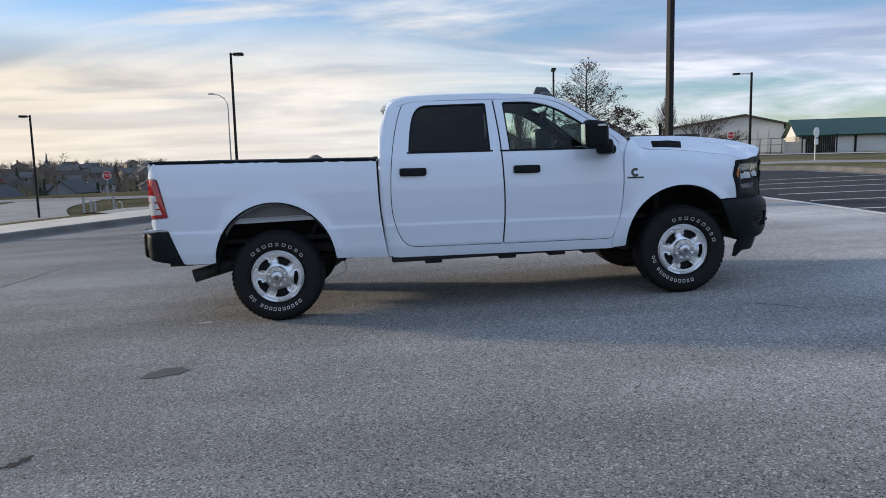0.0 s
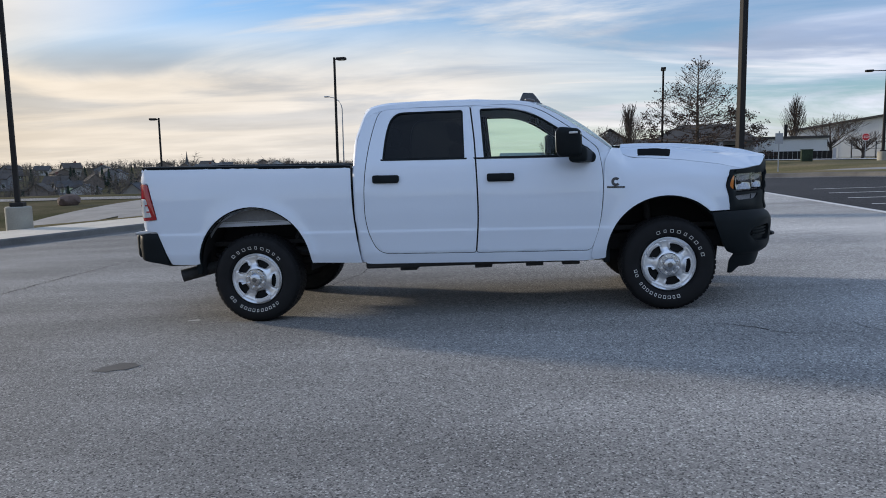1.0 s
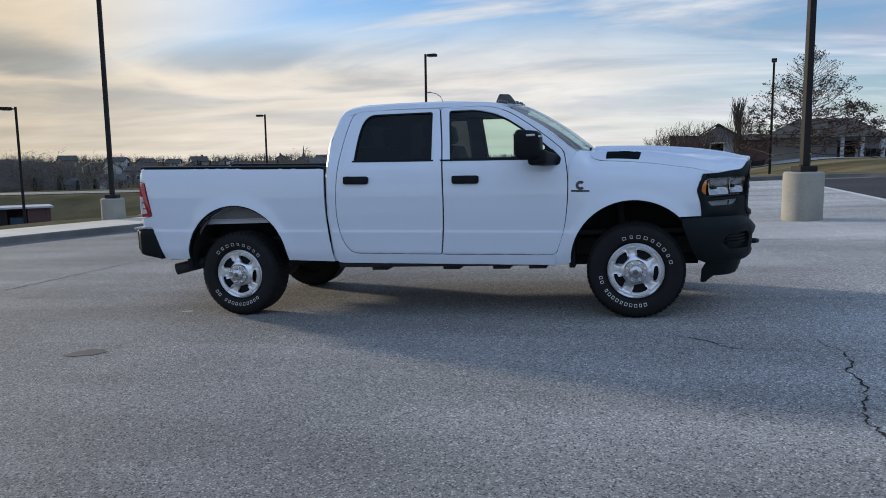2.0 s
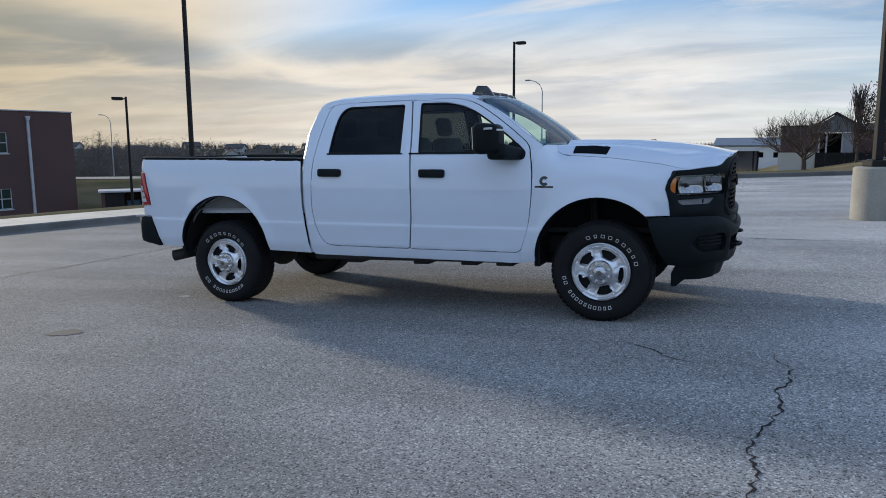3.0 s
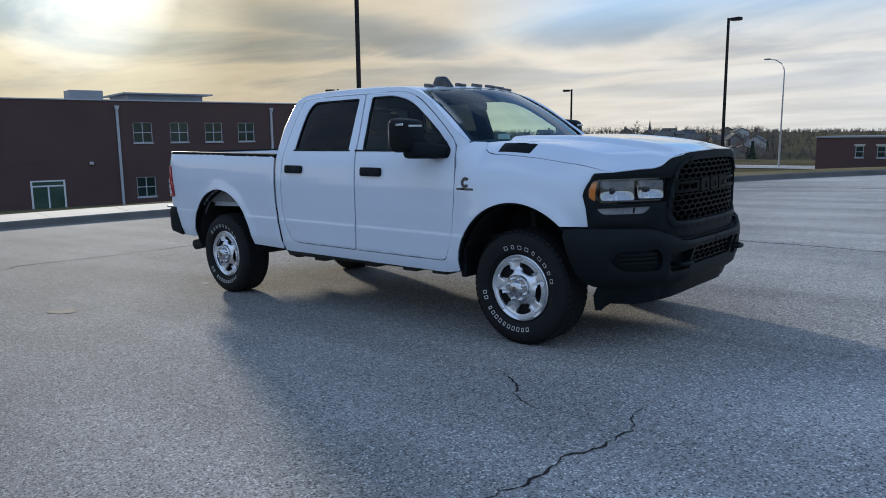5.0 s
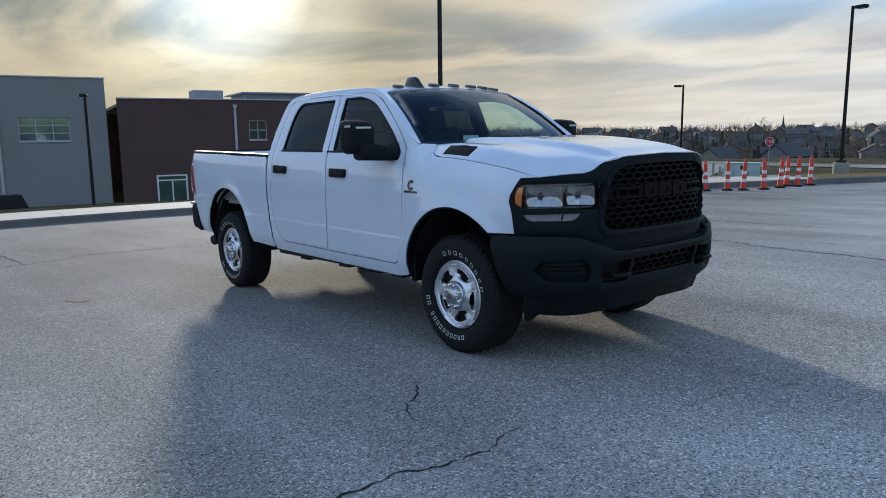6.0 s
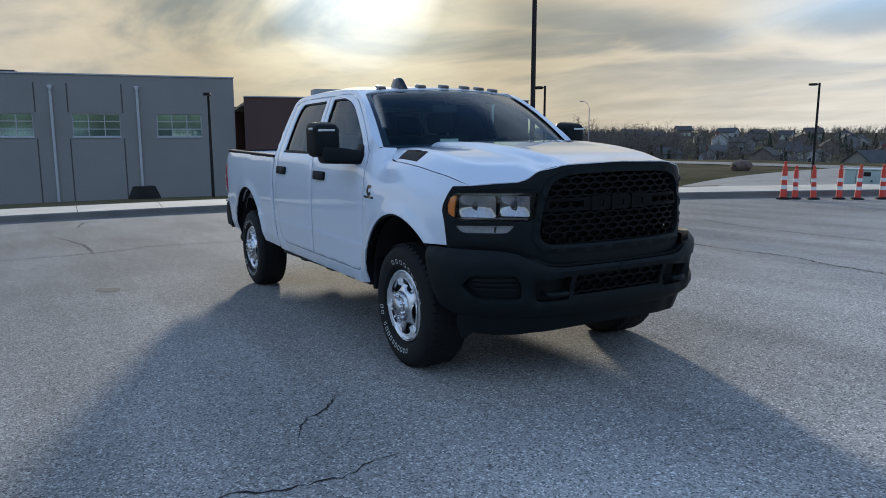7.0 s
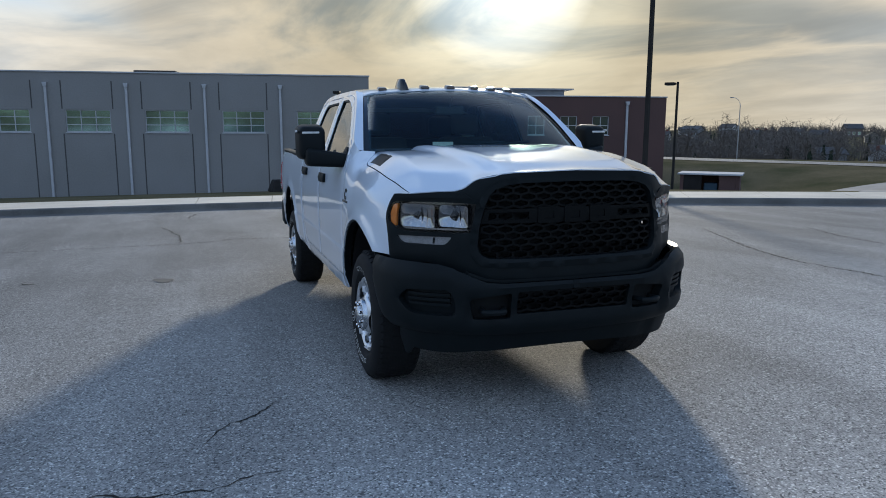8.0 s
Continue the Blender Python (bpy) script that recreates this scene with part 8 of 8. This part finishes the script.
def wheel(x, s, steer=0.0, phase=0.0):
    """A wheel whose outer face points to s; built facing -y, hub at the origin."""
    m = pose(x, s * 0.965, TYRE_R - 0.004, 0, 0, (0 if s < 0 else 180) + steer)
    hub_ob = new("wheel")
    hub_ob.empty_display_size = 0.1
    hub_ob.parent = truck
    hub_ob.matrix_basis = m
    prof = [(0.232, 0.045), (0.250, 0.012), (0.272, -0.010), (0.315, -0.020), (0.355, -0.016), (0.385, -0.002), (0.403, 0.020), (0.411, 0.045), (0.414, 0.10), (0.415, 0.135),
            (0.414, 0.17), (0.411, 0.225), (0.403, 0.25), (0.385, 0.272), (0.315, 0.285), (0.250, 0.26), (0.232, 0.22)]
    tyre = part("tyre", lathe(bmesh.new(), prof, "y", 72), RUBBER, hub_ob, "black all-terrain tyre with pale raised sidewall marks", smooth=True, angle=30)
    tread = bmesh.new()
    for k in range(54):
        a = 2 * math.pi * k / 54
        for j, (y0, y1, w, r0, r1) in enumerate(((0.006, 0.070, 0.040, 0.400, 0.4138), (0.082, 0.128, 0.036, 0.409, 0.4170), (0.142, 0.188, 0.036, 0.409, 0.4170), (0.200, 0.264, 0.040, 0.400, 0.4138))):
            b = a + (0.055 if j % 2 else 0)
            ca, sa = math.cos(b), math.sin(b)
            vs = []
            for yy, t, rr in ((y0, -w / 2, r0 if j == 0 else r1 - 0.02), (y0, w / 2, r0 if j == 0 else r1 - 0.02), (y1, w / 2, r0 if j == 3 else r1 - 0.02), (y1, -w / 2, r0 if j == 3 else r1 - 0.02)):
                vs.append(tread.verts.new((rr * ca - t * sa, yy + 0.0, rr * sa + t * ca)))
            for yy, t in ((y0 + (0.018 if j == 0 else 0.003), -w / 2 + 0.004), (y0 + (0.018 if j == 0 else 0.003), w / 2 - 0.004), (y1 - (0.018 if j == 3 else 0.003), w / 2 - 0.004), (y1 - (0.018 if j == 3 else 0.003), -w / 2 + 0.004)):
                vs.append(tread.verts.new((r1 * ca - t * sa, yy, r1 * sa + t * ca)))
            for q in ((4, 5, 6, 7), (0, 1, 5, 4), (1, 2, 6, 5), (2, 3, 7, 6), (3, 0, 4, 7)):
                tread.faces.new([vs[i] for i in q])
    part("tread", tread, RUBBER, tyre)
    # pale sidewall marks: plain outlined bars along two arcs
    marks = bmesh.new()
    for start, count, step, flip in ((108 + phase, 9, -11.6, 1), (190 + phase, 12, 7.9, 1)):
        for k in range(count):
            a0 = radians(start + step * k + (7.9 if count == 12 and k >= 2 else 0))
            wd, hh, r0, line = (0.031 - 0.008 * (k % 3 == 1), 0.028, 0.284, 0.0038) if count == 9 else (0.025 - 0.006 * (k % 4 == 2), 0.028, 0.284, 0.0038)
            for u0, u1, v0, v1 in ((-wd / 2, wd / 2, 0, line), (-wd / 2, wd / 2, hh - line, hh), (-wd / 2, -wd / 2 + line, line, hh - line), (wd / 2 - line, wd / 2, line, hh - line)):
                c = []
                for u, v in ((u0, v0), (u1, v0), (u1, v1), (u0, v1)):
                    r = r0 + v
                    a = a0 + u / r
                    c.append(marks.verts.new((r * math.cos(a), -0.0150 - 0.235 * (r - 0.284), r * math.sin(a))))
                marks.faces.new(c)
    tagged(part("sidewall_marking", marks, LETTER, tyre, "pale raised outline marks"), kind="stuff")

    # rim: five broad spokes with rounded windows
    turn = radians(-7)

    def dish(u, v):
        r = math.hypot(u, v)
        d = 0.028 + 0.010 * ease(0.216, 0.190, r) - 0.040 * ease(0.150, 0.098, r)
        a = math.atan2(v, u) - turn
        k = abs(((a / (2 * math.pi / 5)) + 0.5) % 1 - 0.5) * 2 * math.pi / 5       # 0 on a window's middle
        side = r * k - (0.036 + 0.73 * min(0.044, max(0.0, r - 0.122)))
        d -= 0.010 * ease(0.0, 0.020, side) * ease(0.104, 0.140, r) * ease(0.224, 0.204, r)      # flat spokes stand proud
        return (u, d, v)
    outer = [(0.222 * math.cos(a), 0.222 * math.sin(a)) for a in np.linspace(0, 2 * math.pi, 60, endpoint=False)]
    holes = []
    for k in range(5):
        a = 2 * math.pi * k / 5 + turn
        shape = rounded([(0.122, -0.036, 0.014), (0.166, -0.068, 0.016), (0.194, -0.066, 0.018), (0.209, 0.0, 0.05), (0.194, 0.066, 0.018), (0.166, 0.068, 0.016), (0.122, 0.036, 0.014)], 4)
        holes.append([(p * math.cos(a) - q * math.sin(a), p * math.sin(a) + q * math.cos(a)) for p, q in shape])
    rim = panel("rim", outer, dish, ALLOY, hub_ob, holes=holes, res=0.0085, thick=0.034, edge=0.005, label="polished five-window steel wheel", core=(0, 0, 0))
    lip = lathe(bmesh.new(), [(0.205, 0.042), (0.212, 0.026), (0.222, 0.014), (0.234, 0.008), (0.240, 0.012), (0.240, 0.03), (0.225, 0.05)], "y", 60)
    for f_ in [f_ for f_ in lip.faces if len(f_.verts) > 4]:
        lip.faces.remove(f_)
    part("rim_lip", lip, ALLOY, rim, smooth=True, angle=50)
    part("brake", lathe(bmesh.new(), [(0.0, 0.075), (0.16, 0.078), (0.165, 0.085), (0.165, 0.11), (0, 0.11)], "y", 32), UNDER, hub_ob)
    part("barrel", lathe(bmesh.new(), [(0.222, 0.052), (0.21, 0.12), (0.205, 0.20), (0.0, 0.20)], "y", 32), UNDER, hub_ob)
    hubp = lathe(bmesh.new(), [(0.102, 0.02), (0.100, -0.020), (0.094, -0.028), (0.060, -0.030), (0.054, -0.046), (0.044, -0.054), (0.020, -0.058), (0.0, -0.059)], "y", 40)
    hub = part("hub_cap", hubp, HUB, hub_ob, "chrome hub cap", smooth=True, angle=40)
    part("cap_emblem", lathe(bmesh.new(), [(0.026, -0.057), (0.022, -0.062), (0.0, -0.063)], "y", 5), STEEL, hub)
    for k in range(8):
        a = 2 * math.pi * (k + 0.5) / 8
        nut = lathe(bmesh.new(), [(0.0105, 0.0), (0.0105, -0.020), (0.007, -0.026), (0, -0.027)], "y", 6)
        part("lug_nut", nut, CHROME, hub, m=Matrix.Translation((0.078 * math.cos(a), -0.026, 0.078 * math.sin(a))))


for wx in (-1.905, 1.880):
    for s in (-1, 1):
        wheel(wx, s, 0, 0 if wx > 0 else 24)
